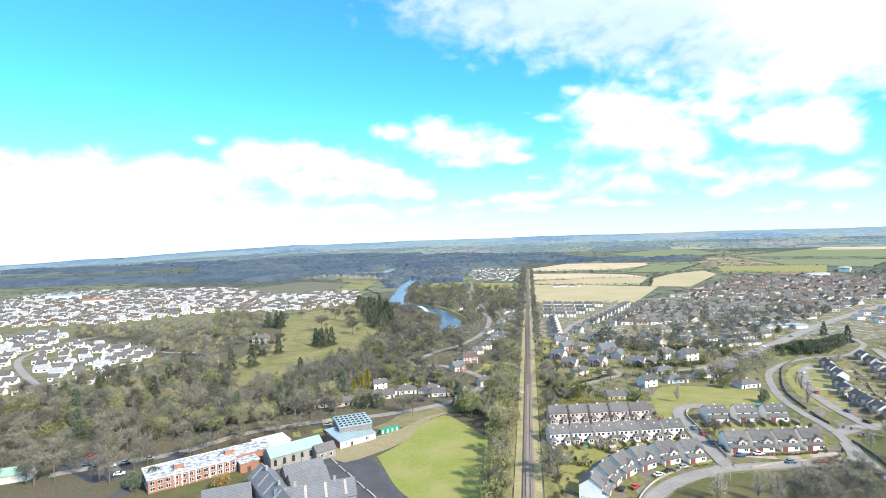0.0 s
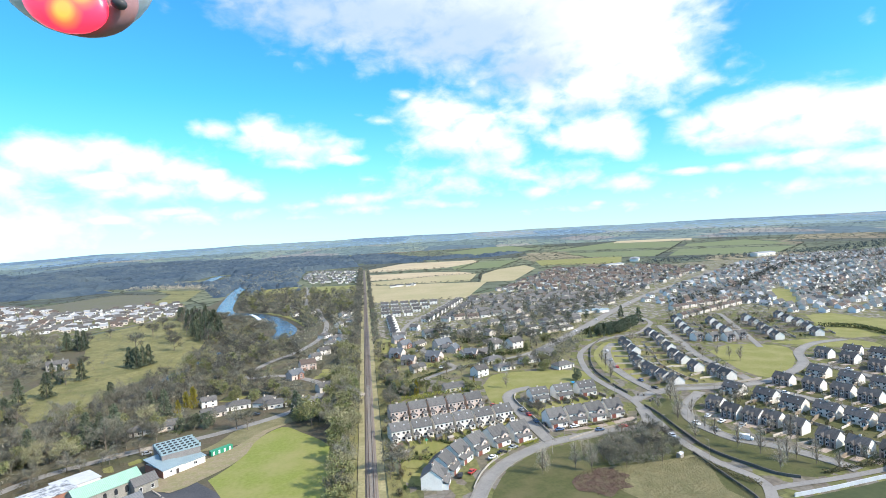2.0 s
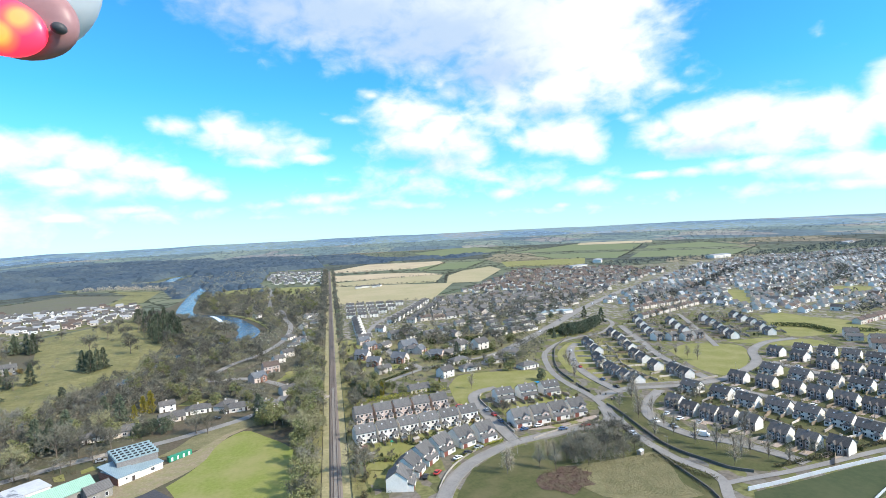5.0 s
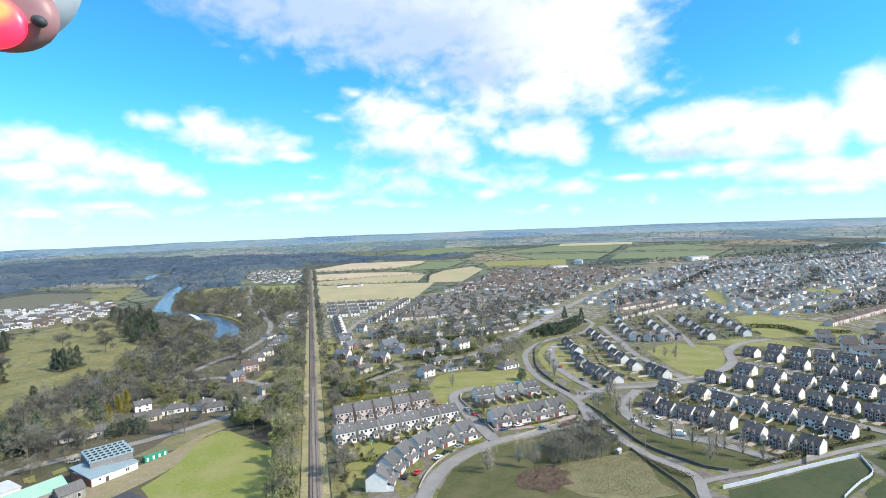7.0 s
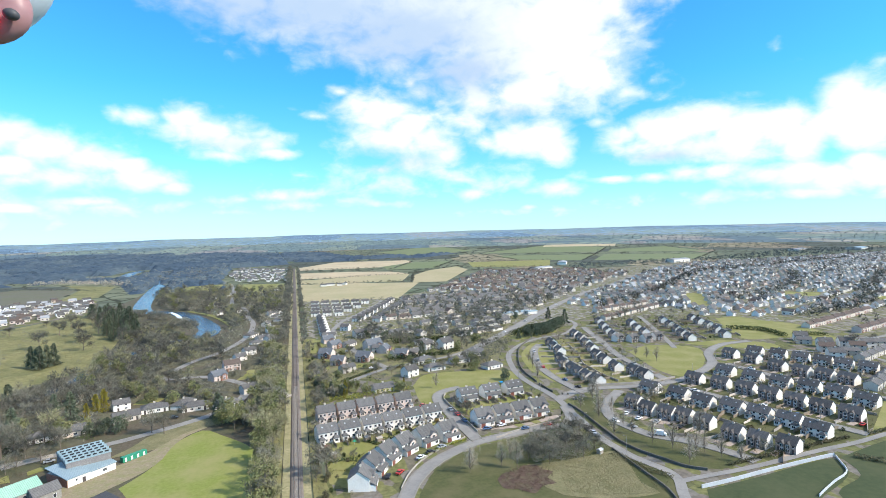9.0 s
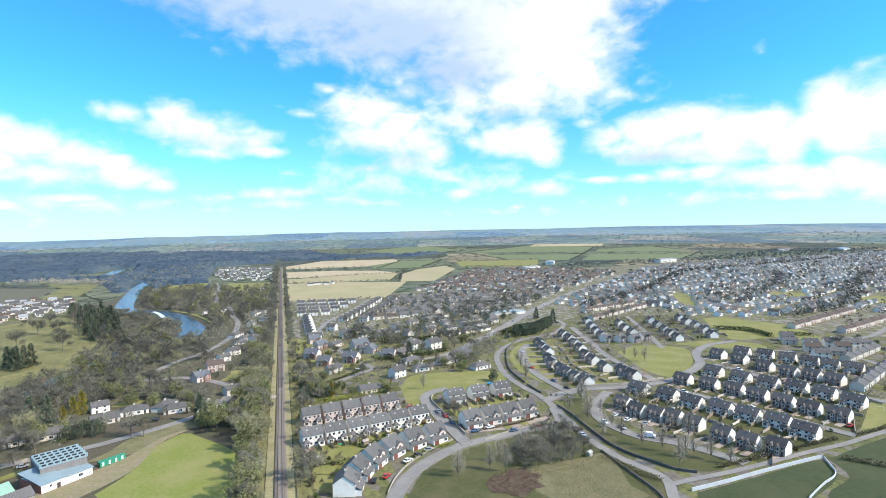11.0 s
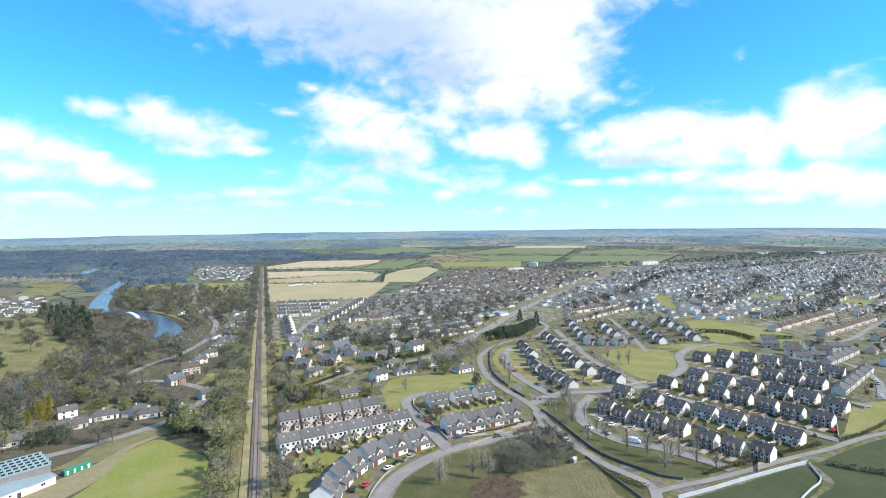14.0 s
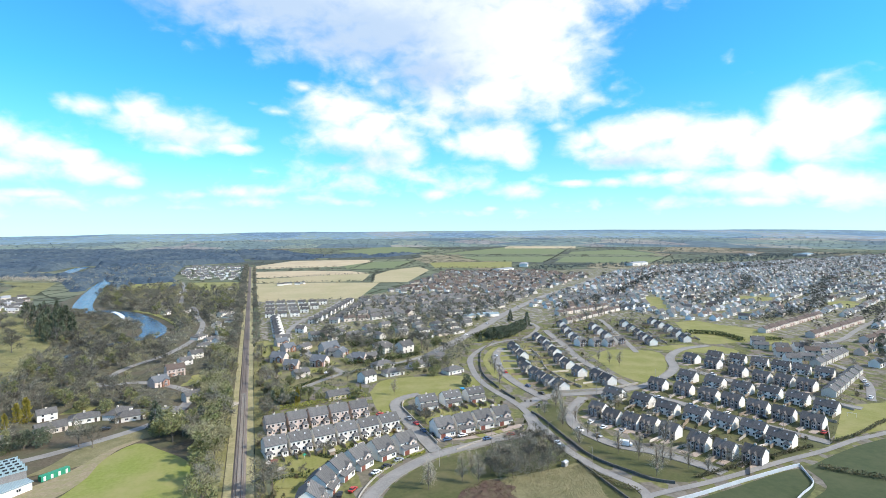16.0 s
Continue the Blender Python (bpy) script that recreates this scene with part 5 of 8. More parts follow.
for x0, y0, x1, y1, n in ((13, 628, 52, 626, 3), (15, 656, 64, 650, 4), (15, 686, 78, 677, 5), (16, 720, 92, 712, 6)):
    for i in range(n):
        u = (i + 0.5) / n
        ob = put("town_white", x0 + (x1 - x0) * u, y0 + (y1 - y0) * u, -8 + (i % 3) * 4, "white houses beside the railway")
        ob.scale = (1.0, 0.8, 0.9)
for i in range(11):
    u = i / 10
    ob = put("town_white", 60 + 60 * u + 6 * u * (1 - u), 574 + 140 * u, -24, "white houses beside the railway")
    ob.scale = (0.9, 0.95, 0.85)
for i in range(8):
    u = i / 7
    ob = put("town_grey", 80 + 58 * u, 566 + 140 * u, -24, "grey-roofed houses behind the white street")
    ob.scale = (0.9, 0.95, 0.85)
# houses west of the railway
for k, x, y, a in (("town_white", -43, 432, 30), ("red_terrace", -46, 403, 20), ("brick_house", -52, 379, 40), ("bungalow", -42, 528, 60), ("town_grey", -31, 583, 70), ("town_white", -30, 655, 50), ("bungalow", -20, 612, 80), ("town_grey", -30, 342, 30), ("bungalow", -40, 318, 15), ("bungalow", -56, 319, 12), ("bungalow", -77, 323, 15), ("town_white", -96, 333, 25), ("bungalow", -63, 326, 70), ("bungalow", -118, 294, 30), ("bungalow_gable", -108, 297, 20), ("bungalow_gable", -88, 312, 25), ("town_white", -25, 500, 60), ("bungalow", -22, 545, 80), ("town_white", -70, 700, 20), ("town_white", -90, 690, 50), ("town_white", -100, 760, 10)):
    ob = put(k, x, y, a, "houses along the country road")
    if "town" in k:
        ob.scale = (0.9, 0.9, 0.8)
for k, x, y, a in (("bungalow", -114, 785, 20), ("town_white", -110, 858, 10), ("bungalow", -98, 896, 30), ("town_white", -64, 881, 0), ("town_grey", -22, 672, 70), ("bungalow", -24, 640, 75), ("bungalow", -23, 560, 60), ("town_white", -25, 545, 20), ("bungalow_gable", -31, 513, 40), ("bungalow", -34, 491, 15), ("town_white", -38, 452, 30), ("town_white", -30, 930, 10), ("town_grey", -44, 905, 40), ("bungalow", -76, 842, 30)):
    put(k, x, y, a, "houses along the country road").scale = (0.95, 0.95, 0.85)
row(("town_brown", "red_terrace"), (431, 373), (567, 421), 13, "terraces beside the long green", back=4)
row(("red_terrace", "town_brown"), (451, 343), (571, 382), 12, "terraces beside the long green", back=4)
row(("red_terrace", "town_brown"), (470, 312), (600, 352), 12, "terraces beside the long green", back=4)
row("town_brown", (311, 528), (399, 560), 7, "brown-roofed terraces")
row("town_brown", (292, 481), (397, 537), 9, "brown-roofed terraces")
row("town_grey", (391, 648), (480, 611), 8, "grey-roofed terraces")


def estate(poly, heading, keys, pitch, gap, keep, group, seed):
    """Streets of houses filling an area, back to back."""
    rnd = random.Random(seed)
    u = Vector((math.cos(radians(heading)), math.sin(radians(heading)), 0))
    v = Vector((-u.y, u.x, 0))
    cx, cy = sum(p[0] for p in poly) / len(poly), sum(p[1] for p in poly) / len(poly)
    out = []
    far = max(math.hypot(p[0] - cx, p[1] - cy) for p in poly)
    j, off = 0, -far
    while off < far:
        along = -far + rnd.random() * pitch
        while along < far:
            p = Vector((cx, cy, 0)) + u * (along + rnd.uniform(-1, 1)) + v * (off + rnd.uniform(-1.2, 1.2) + 6 * math.sin(along / 70 + heading))
            along += pitch * (1.0 if rnd.random() < 0.8 else 1.35)
            if rnd.random() < keep and inside(p.x, p.y, poly) and free(p.x, p.y, 5.5):
                out.append((rnd.choice(keys), p.x, p.y, heading + (180 if j % 2 else 0) + rnd.choice((0, 0, 0, 0, 0, 0, 0, 90)) + rnd.uniform(-4, 4)))
                HOMES.append((p.x, p.y, 5.0))
        j += 1
        off += gap
    return out


Z_MIXED = [(46, 500), (130, 545), (250, 640), (330, 660), (200, 500), (165, 452), (120, 470), (46, 480)]
Z_NORTH = [(60, 560), (125, 730), (146, 742), (274, 753), (395, 715), (262, 580), (160, 560)]
Z_WEST = [(-590, 480), (-512, 532), (-460, 480), (-330, 440), (-305, 400), (-290, 350), (-300, 300), (-420, 270), (-560, 330)]
for k, x, y, a in estate(Z_MIXED, 22, ("bungalow", "bungalow", "bungalow_gable", "town_grey"), 17, 22, 0.92, "", 3):
    put(k, x, y, a, "houses of the middle quarter")


def far_town(name, poly, heading, pitch, gap, keep, palette, label, seed, scale=1.0):
    """Hundreds of far houses with pitched roofs, joined; each house is walls and a roof."""
    rnd = random.Random(seed)
    verts, faces, mats = [], [], []
    for _, x, y, a in estate(poly, heading, ("h",), pitch, gap, keep, "", seed):
        w, d, e, r = rnd.uniform(8, 12.5) * scale, rnd.uniform(6.6, 8.4) * scale, rnd.uniform(2.4, 4.0) * (0.6 + 0.4 * scale), 0
        r = e + d * 0.38
        g = terrain(x, y)
        c, s = math.cos(radians(a)), math.sin(radians(a))
        n = len(verts)
        wm, rm = rnd.choice(palette)
        loc = [(-w / 2, -d / 2, -0.3), (w / 2, -d / 2, -0.3), (w / 2, d / 2, -0.3), (-w / 2, d / 2, -0.3), (-w / 2, -d / 2, e), (w / 2, -d / 2, e), (w / 2, d / 2, e), (-w / 2, d / 2, e), (-w / 2, 0, r), (w / 2, 0, r)]
        o = 0.4
        k = (r - e) / (d / 2)
        loc += [(-w / 2 - o, -d / 2 - o, e - o * k + 0.15), (w / 2 + o, -d / 2 - o, e - o * k + 0.15), (w / 2 + o, 0, r + 0.15), (-w / 2 - o, 0, r + 0.15), (w / 2 + o, d / 2 + o, e - o * k + 0.15), (-w / 2 - o, d / 2 + o, e - o * k + 0.15)]
        verts += [(x + c * p - s * q, y + s * p + c * q, g + z) for p, q, z in loc]
        fs = [(0, 1, 5, 4), (1, 2, 6, 9, 5), (2, 3, 7, 6), (3, 0, 4, 8, 7), (10, 11, 12, 13), (13, 12, 14, 15)]
        faces += [tuple(n + i for i in f) for f in fs]
        mats += [wm] * 4 + [rm] * 2
        for sx in (-0.27, 0.27):
            for z0 in ([0.9] if e < 4 else [0.9, 3.2]):
                m0 = len(verts)
                for sgn in (-1, 1):
                    yy = sgn * (d / 2 + 0.04)
                    q = len(verts)
                    verts += [(x + c * p - s * yy, y + s * p + c * yy, g + z) for p, z in ((sx * w - 0.8, z0), (sx * w + 0.8, z0), (sx * w + 0.8, z0 + 1.2), (sx * w - 0.8, z0 + 1.2))]
                    faces.append((q, q + 1, q + 2, q + 3) if sgn < 0 else (q + 3, q + 2, q + 1, q))
                    mats.append(7)
    me = bpy.data.meshes.new(name)
    me.from_pydata(verts, [], faces)
    for k in ("white", "cream", "buff", "pink", "slate", "dark_slate", "brown_tile", "glass", "bright_white", "pale_slate", "blue_slate"):
        me.materials.append(M[k])
    me.polygons.foreach_set("material_index", mats)
    me.update()
    return tagged(new(name, me), label, "houses", kind="stuff")


GREY = ((0, 5), (8, 4), (0, 4), (0, 4), (1, 4), (8, 6), (0, 4), (0, 4), (8, 5), (3, 6), (0, 9))
far_town("far_houses", [(330, 560), (300, 600), (400, 700), (640, 930), (900, 1090), (1300, 1120), (1880, 1190), (1200, 620), (700, 330), (560, 260), (430, 240), (470, 320), (600, 395), (540, 470), (440, 480)], 20, 9.0, 21, 0.93, GREY, "hundreds of white and grey houses of the far town", 11, 0.84)
far_town("far_houses", [(190, 800), (410, 1150), (590, 1070), (640, 940), (480, 800), (390, 725), (270, 770)], 12, 11, 20, 0.82, ((1, 6), (1, 4), (0, 4), (3, 6), (2, 6), (8, 6)), "cream and brown houses of the northern suburb", 12, 0.84)
far_town("far_houses", [(-920, 800), (-960, 1000), (-740, 1030), (-623, 1050), (-295, 925), (-250, 760), (-313, 690), (-426, 690), (-500, 590), (-700, 560)], 25, 8.2, 15, 0.95, ((8, 4), (0, 9), (8, 5), (0, 4), (1, 9), (8, 4), (1, 4), (3, 6)), "dense white houses of the western town", 13, 0.8)
far_town("far_houses", [(-12, 1115), (-106, 1125), (-150, 1350), (-138, 1560), (-12, 1480)], 8, 10, 26, 0.8, ((0, 4), (0, 4), (2, 10), (8, 5)), "white houses beside the far railway", 14, 0.75)
far_town("far_houses", Z_NORTH, 12, 14, 23, 0.88, ((2, 4), (1, 6), (0, 5), (2, 4), (1, 4)), "grey and cream houses of the northern quarter", 15)
far_town("far_houses", Z_WEST, 20, 8.0, 17, 0.94, ((8, 4), (0, 9), (8, 5), (0, 4), (1, 4)), "white houses and terraces of the western quarter", 16, 0.85)
far_town("far_houses", [(400, 470), (440, 510), (520, 570), (580, 540), (600, 470), (560, 440), (470, 425), (440, 440)], 24, 10, 19, 0.88, GREY, "grey and white houses beyond the long green", 17, 0.85)
far_town("far_houses", [(385, 296), (425, 306), (470, 306), (520, 330), (600, 350), (640, 350), (540, 285), (440, 236), (400, 250)], 18, 10, 19, 0.85, GREY, "grey terraces beyond the play green", 18, 0.85)


# ---------------------------------------------------------------- trees
def sliver(verts, faces, p, d, l, w, rnd):
    """A thin leaf or twig blade."""
    s = d.cross(Vector((rnd.uniform(-1, 1), rnd.uniform(-1, 1), rnd.uniform(-1, 1)))).normalized() * w
    n = len(verts)
    verts += [tuple(p - s), tuple(p + s), tuple(p + d * l)]
    faces.append((n, n + 1, n + 2))


def limb_mesh(paths, name, material):
    """Tapered round limbs along lines of (point, radius)."""
    bm = bmesh.new()
    for path in paths:
        rings = []
        for i, (p, r) in enumerate(path):
            d = (path[min(i + 1, len(path) - 1)][0] - path[max(i - 1, 0)][0]).normalized()
            s = d.orthogonal().normalized()
            t = d.cross(s)
            rings.append([bm.verts.new(p + (s * math.cos(k * math.pi * 0.4) + t * math.sin(k * math.pi * 0.4)) * r) for k in range(5)])
        for a, b in zip(rings, rings[1:]):
            for k in range(5):
                bm.faces.new((a[k], a[(k + 1) % 5], b[(k + 1) % 5], b[k]))
        bm.faces.new(rings[-1])
    bmesh.ops.recalc_face_normals(bm, faces=bm.faces)
    return mesh_of(name, bm, material)


def pydata(name, verts, faces, material):
    me = bpy.data.meshes.new(name)
    me.from_pydata(verts, [], faces)
    me.materials.append(material)
    me.update()
    return me


def bare_tree(seed, height, spread, twigs, crown_mat, name, label, blade=(0.7, 1.6), width=0.085, stem=0.024, limbs=9, tuft=0.24, bole=0.2):
    """Trunk, rising limbs with side branches, and a crown of fine twigs in tufts round their tips."""
    rnd = random.Random(seed)
    tree = root(name, label, "tree")
    base = height * bole * rnd.uniform(0.8, 1.25)
    paths = [[(Vector((0, 0, -0.4)), height * stem), (Vector((rnd.uniform(-.2, .2), rnd.uniform(-.2, .2), base)), height * stem * 0.7), (Vector((rnd.uniform(-.5, .5), rnd.uniform(-.5, .5), height * 0.75)), height * 0.008)]]
    tips = [(Vector((0, 0, height * 0.6)), Vector((0, 0, height * 0.88)))] * 2
    for i in range(limbs):
        a = i * 2.4 + rnd.uniform(-0.4, 0.4)
        z0 = base + height * 0.42 * rnd.random() ** 1.2
        reach = spread * rnd.uniform(0.5, 0.9) * (1 - 0.8 * (z0 - base) / height)
        p0 = Vector((0, 0, z0))
        rise = height * rnd.uniform(0.16, 0.38)
        p1 = p0 + Vector((math.cos(a) * reach * 0.5, math.sin(a) * reach * 0.5, rise * 0.6))
        p2 = p0 + Vector((math.cos(a) * reach, math.sin(a) * reach, rise))
        p2.z = min(p2.z, height * 0.92)
        paths.append([(p0, height * 0.010), (p1, height * 0.006), (p2, height * 0.003)])
        tips += [(p1, p2)] * 2
        for k in range(2):
            b = a + rnd.uniform(-1.1, 1.1)
            q = p1.lerp(p2, rnd.random()) + Vector((math.cos(b), math.sin(b), rnd.uniform(0.2, 1.0))) * spread * 0.26
            paths.append([(p1.lerp(p2, rnd.uniform(0, .6)), height * 0.005), (q, height * 0.002)])
            tips.append((p1, q))
    part("trunk", limb_mesh(paths, "trunk", M["bark"]), None, tree)
    verts, faces = [], []
    for i in range(twigs):
        a, b = rnd.choice(tips)
        d = Vector((rnd.gauss(0, 1), rnd.gauss(0, 1), rnd.gauss(0.35, 0.9))).normalized()
        p = a.lerp(b, rnd.uniform(0.55, 1.05)) + d * spread * tuft * rnd.random() ** 0.5
        e = (d + Vector((rnd.uniform(-1, 1), rnd.uniform(-1, 1), rnd.uniform(-0.3, 1))) * 0.6).normalized()
        sliver(verts, faces, p, e, rnd.uniform(*blade), width, rnd)
    part("crown", pydata("crown", verts, faces, crown_mat), None, tree)
    return tree


def conifer(seed, height, spread, n, material, name, label, columnar=False):
    rnd = random.Random(seed)
    tree = root(name, label, "tree")
    part("trunk", limb_mesh([[(Vector((0, 0, -0.4)), height * 0.02), (Vector((0, 0, height * 0.9)), height * 0.005)]], "trunk", M["bark"]), None, tree)
    verts, faces = [], []
    for i in range(n):
        h = rnd.random() ** (1.4 if not columnar else 1.1)
        z = height * (0.06 + 0.94 * h)
        r = spread * ((1 - h) ** (0.75 if not columnar else 0.45)) * (0.78 + 0.22 * math.sin(h * 23 + seed)) * rnd.uniform(0.75, 1.15)
        if columnar:
            r *= min(1, 0.6 + h * 2)
        a = rnd.uniform(0, 2 * math.pi)
        rr = r * math.sqrt(rnd.uniform(0.25, 1.0)) * (0.85 + 0.3 * math.sin(a * 3 + z))
        p = Vector((math.cos(a) * rr, math.sin(a) * rr, z))
        d = Vector((math.cos(a), math.sin(a), 1.3 if columnar else rnd.uniform(-0.5, 0.15))).normalized()
        sliver(verts, faces, p, d, rnd.uniform(0.6, 1.4) * height / 16, 0.22 * height / 14, rnd)
    part("crown", pydata("crown", verts, faces, material), None, tree)
    return tree


def round_tree(seed, height, spread, n, material, name, label, category="tree", low=0.12, blade=0.5):
    """An evergreen or bush: lumpy crown of many small leaf clumps."""
    rnd = random.Random(seed)
    tree = root(name, label, category)
    paths = [[(Vector((0, 0, -0.3)), height * 0.03), (Vector((0, 0, height * 0.6)), height * 0.01)]]
    lumps = []
    for i in range(11):
        a = rnd.uniform(0, 6.28)
        z = height * rnd.uniform(low + 0.12, 0.82)
        f = math.sin(min(1, z / height + 0.12) * math.pi * 0.9) ** 0.6
        r = spread * 0.62 * f * rnd.random() ** 0.5
        c = Vector((math.cos(a) * r, math.sin(a) * r, z))
        lumps.append((c, spread * rnd.uniform(0.32, 0.5)))
        paths.append([(Vector((0, 0, z * 0.5)), height * 0.012), (c, height * 0.004)])
    part("trunk", limb_mesh(paths, "trunk", M["bark"]), None, tree)
    verts, faces = [], []
    for i in range(n):
        c, r = rnd.choice(lumps)
        d = Vector((rnd.gauss(0, 1), rnd.gauss(0, 1), rnd.gauss(0.15, 1))).normalized()
        p = c + d * r * rnd.uniform(0.75, 1.05)
        if p.z < 0.1:
            p.z = 0.1 + rnd.random() * 0.4
        e = (d + Vector((rnd.uniform(-1, 1), rnd.uniform(-1, 1), rnd.uniform(-1, 1))) * 0.9).normalized()
        sliver(verts, faces, p, e, rnd.uniform(0.7, 1.5) * blade, blade * 0.42, rnd)
    part("crown", pydata("crown", verts, faces, material), None, tree)
    return tree


TREES = {
    "willow": round_tree(14, 6.5, 4.2, 1500, M["willow"], "golden_willow", "rounded golden-brown willow on the lawn", "tree", 0.0, 0.4),
    "bare_a": bare_tree(1, 13, 6.2, 1200, M["twig"], "bare_tree", "bare winter tree with grey-brown twigs"),
    "bare_b": bare_tree(2, 15, 6.8, 1300, M["twig"], "bare_tree", "tall bare winter tree with fine brown twigs"),
    "bare_c": bare_tree(3, 11, 5.8, 1150, M["twig_dark"], "bare_tree", "dark bare winter tree without leaves"),
    "bare_d": bare_tree(4, 16, 6.0, 1250, M["twig_dark"], "bare_tree", "tall dark leafless winter tree"),
    "olive": bare_tree(18, 12, 5.6, 1150, M["olive_twig"], "bare_tree", "pale olive bare winter tree"),
    "far_a": bare_tree(15, 13, 6.4, 460, M["twig"], "bare_tree", "far bare grey-brown winter tree", (0.9, 1.9), 0.17, 0.016, 5, 0.3),
    "far_b": bare_tree(16, 14, 6.2, 460, M["twig_dark"], "bare_tree", "far dark bare winter tree", (0.9, 1.9), 0.17, 0.016, 5, 0.3),
    "far_c": bare_tree(19, 12, 6.4, 460, M["olive_twig"], "bare_tree", "far pale olive winter tree", (0.9, 1.9), 0.17, 0.016, 5, 0.3),
    "ivy_a": bare_tree(5, 13, 5.2, 900, M["ivy"], "ivy_clad_tree", "tree clad in green ivy", (0.5, 1.0), 0.24),
    "con_a": conifer(6, 16, 5.4, 1500, M["conifer"], "conifer", "dark green conifer with drooping boughs"),
    "con_b": conifer(7, 20, 6.4, 1700, M["conifer"], "conifer", "tall dark green conifer, dense boughs"),
    "gold": conifer(8, 11, 2.7, 1300, M["golden"], "golden_cypress", "golden yellow columnar cypress tree", True),
    "ever_a": round_tree(9, 10, 5.0, 1300, M["ivy"], "evergreen_tree", "rounded green evergreen tree", blade=0.6),
    "ever_b": round_tree(10, 9, 4.6, 1300, M["conifer"], "evergreen_tree", "rounded dark evergreen tree", blade=0.6),
    "bush_a": round_tree(11, 2.6, 1.9, 300, M["hedge"], "bush", "rounded green garden bush", "bush", 0.0, 0.46),
    "bush_b": round_tree(12, 3.2, 2.2, 300, M["bush"], "shrub", "tangled brown leafless shrub", "shrub", 0.0, 0.5),
    "poplar": bare_tree(13, 15, 2.3, 650, M["pale_twig"], "bare_poplar", "slim pale bare upright tree", (0.9, 2.2), 0.032, 0.008, 12, 0.5, 0.12),
    "birch": bare_tree(17, 8, 3.4, 600, M["pale_twig"], "garden_tree", "small pale bare tree with wispy twigs", (0.5, 1.1), 0.06, 0.014),
}
USED = set()


def plant(key, x, y, s=1.0, turn=None, group="", rnd=random):
    src = TREES[key]
    m = pose(x, y, 0.03 + terrain(x, y), 0, 0, rnd.uniform(0, 360) if turn is None else turn)
    if key in USED:
        ob = copy_thing(src, m)
    else:
        USED.add(key)
        src.matrix_basis = m
        ob = src
    ob.scale = (s * rnd.uniform(0.9, 1.15), s * rnd.uniform(0.9, 1.15), s)
    if group:
        ob["group"] = group
    return ob


def grove(poly, spacing, keys, sizes, seed, group, keep=0.9, zones=True, clear=1.0, cap=9999):
    rnd = random.Random(seed)
    x0, x1 = min(p[0] for p in poly), max(p[0] for p in poly)
    y0, y1 = min(p[1] for p in poly), max(p[1] for p in poly)
    n = 0
    y = y0
    while y < y1:
        x = x0
        while x < x1:
            px, py = x + rnd.uniform(-.5, .5) * spacing, y + rnd.uniform(-.5, .5) * spacing
            x += spacing
            if rnd.random() < keep and inside(px, py, poly) and n < cap and free(px, py, clear, zones):
                plant(rnd.choice(keys), px, py, rnd.uniform(*sizes), None, group, rnd)
                n += 1
        y += spacing
    return n


def wood(poly, spacing, keys, sizes, seed, label, keep=0.9, zones=True, clear=1.0):
    """A far wood that nobody could count: whole trees, trunk and crown, joined into one sheet."""
    rnd = random.Random(seed)
    src = {}
    for k in set(keys):
        src[k] = []
        for ob in TREES[k].children:
            co = np.empty(len(ob.data.vertices) * 3)
            ob.data.vertices.foreach_get("co", co)
            src[k].append((co.reshape(-1, 3), [tuple(p.vertices) for p in ob.data.polygons], ob.data.materials[0]))
    mats, coords, faces, index, n = [], [], [], [], 0
    x0, x1 = min(p[0] for p in poly), max(p[0] for p in poly)
    y0, y1 = min(p[1] for p in poly), max(p[1] for p in poly)
    y = y0
    while y < y1:
        x = x0
        while x < x1:
            px, py = x + rnd.uniform(-.5, .5) * spacing, y + rnd.uniform(-.5, .5) * spacing
            x += spacing
            if rnd.random() > keep or not inside(px, py, poly) or not free(px, py, clear, zones):
                continue
            a, s = rnd.uniform(0, 6.28), rnd.uniform(*sizes)
            m = np.array([[math.cos(a), math.sin(a), 0], [-math.sin(a), math.cos(a), 0], [0, 0, 1]]) * s
            for co, fs, mt in src[rnd.choice(keys)]:
                if mt not in mats:
                    mats.append(mt)
                coords.append(co @ m + np.array([px, py, terrain(px, py)]))
                faces += [tuple(i + n for i in f) for f in fs]
                index += [mats.index(mt)] * len(fs)
                n += len(co)
        y += spacing
    me = bpy.data.meshes.new("wood")
    me.from_pydata(np.concatenate(coords).tolist(), [], faces)
    for mt in mats:
        me.materials.append(mt)
    me.polygons.foreach_set("material_index", index)
    me.update()
    return tagged(new("wood", me), label, "woods", kind="stuff")


BARE = ("bare_a", "bare_b", "bare_c", "bare_d", "bare_a", "bare_b", "ivy_a", "ever_a")
FARS = ("far_a", "far_b", "far_c", "far_b", "far_a", "far_b", "far_c", "ivy_a")
grove([(-320, 290), (-285, 350), (-240, 385), (-195, 322), (-160, 345), (-145, 350), (-120, 330), (-98, 280), (-140, 256), (-165, 232), (-230, 226), (-300, 200), (-340, 230)], 10.0, BARE + ("ivy_a", "bare_c", "con_a", "olive"), (0.75, 1.15), 21, "trees of the wood", keep=0.95)
wood([(-160, 350), (-145, 440), (-150, 470), (-110, 520), (-70, 500), (-56, 440), (-95, 400), (-65, 385), (-62, 345), (-110, 338)], 10.0, FARS + ("bare_a", "bare_c", "ever_a"), (0.7, 1.1), 22, "bare grey-brown wood below the meadow")
wood([(-160, 560), (-140, 480), (-110, 530), (-122, 560), (-116, 590), (-150, 600)], 9.0, FARS, (0.55, 0.85), 23, "bare grey trees along the river")
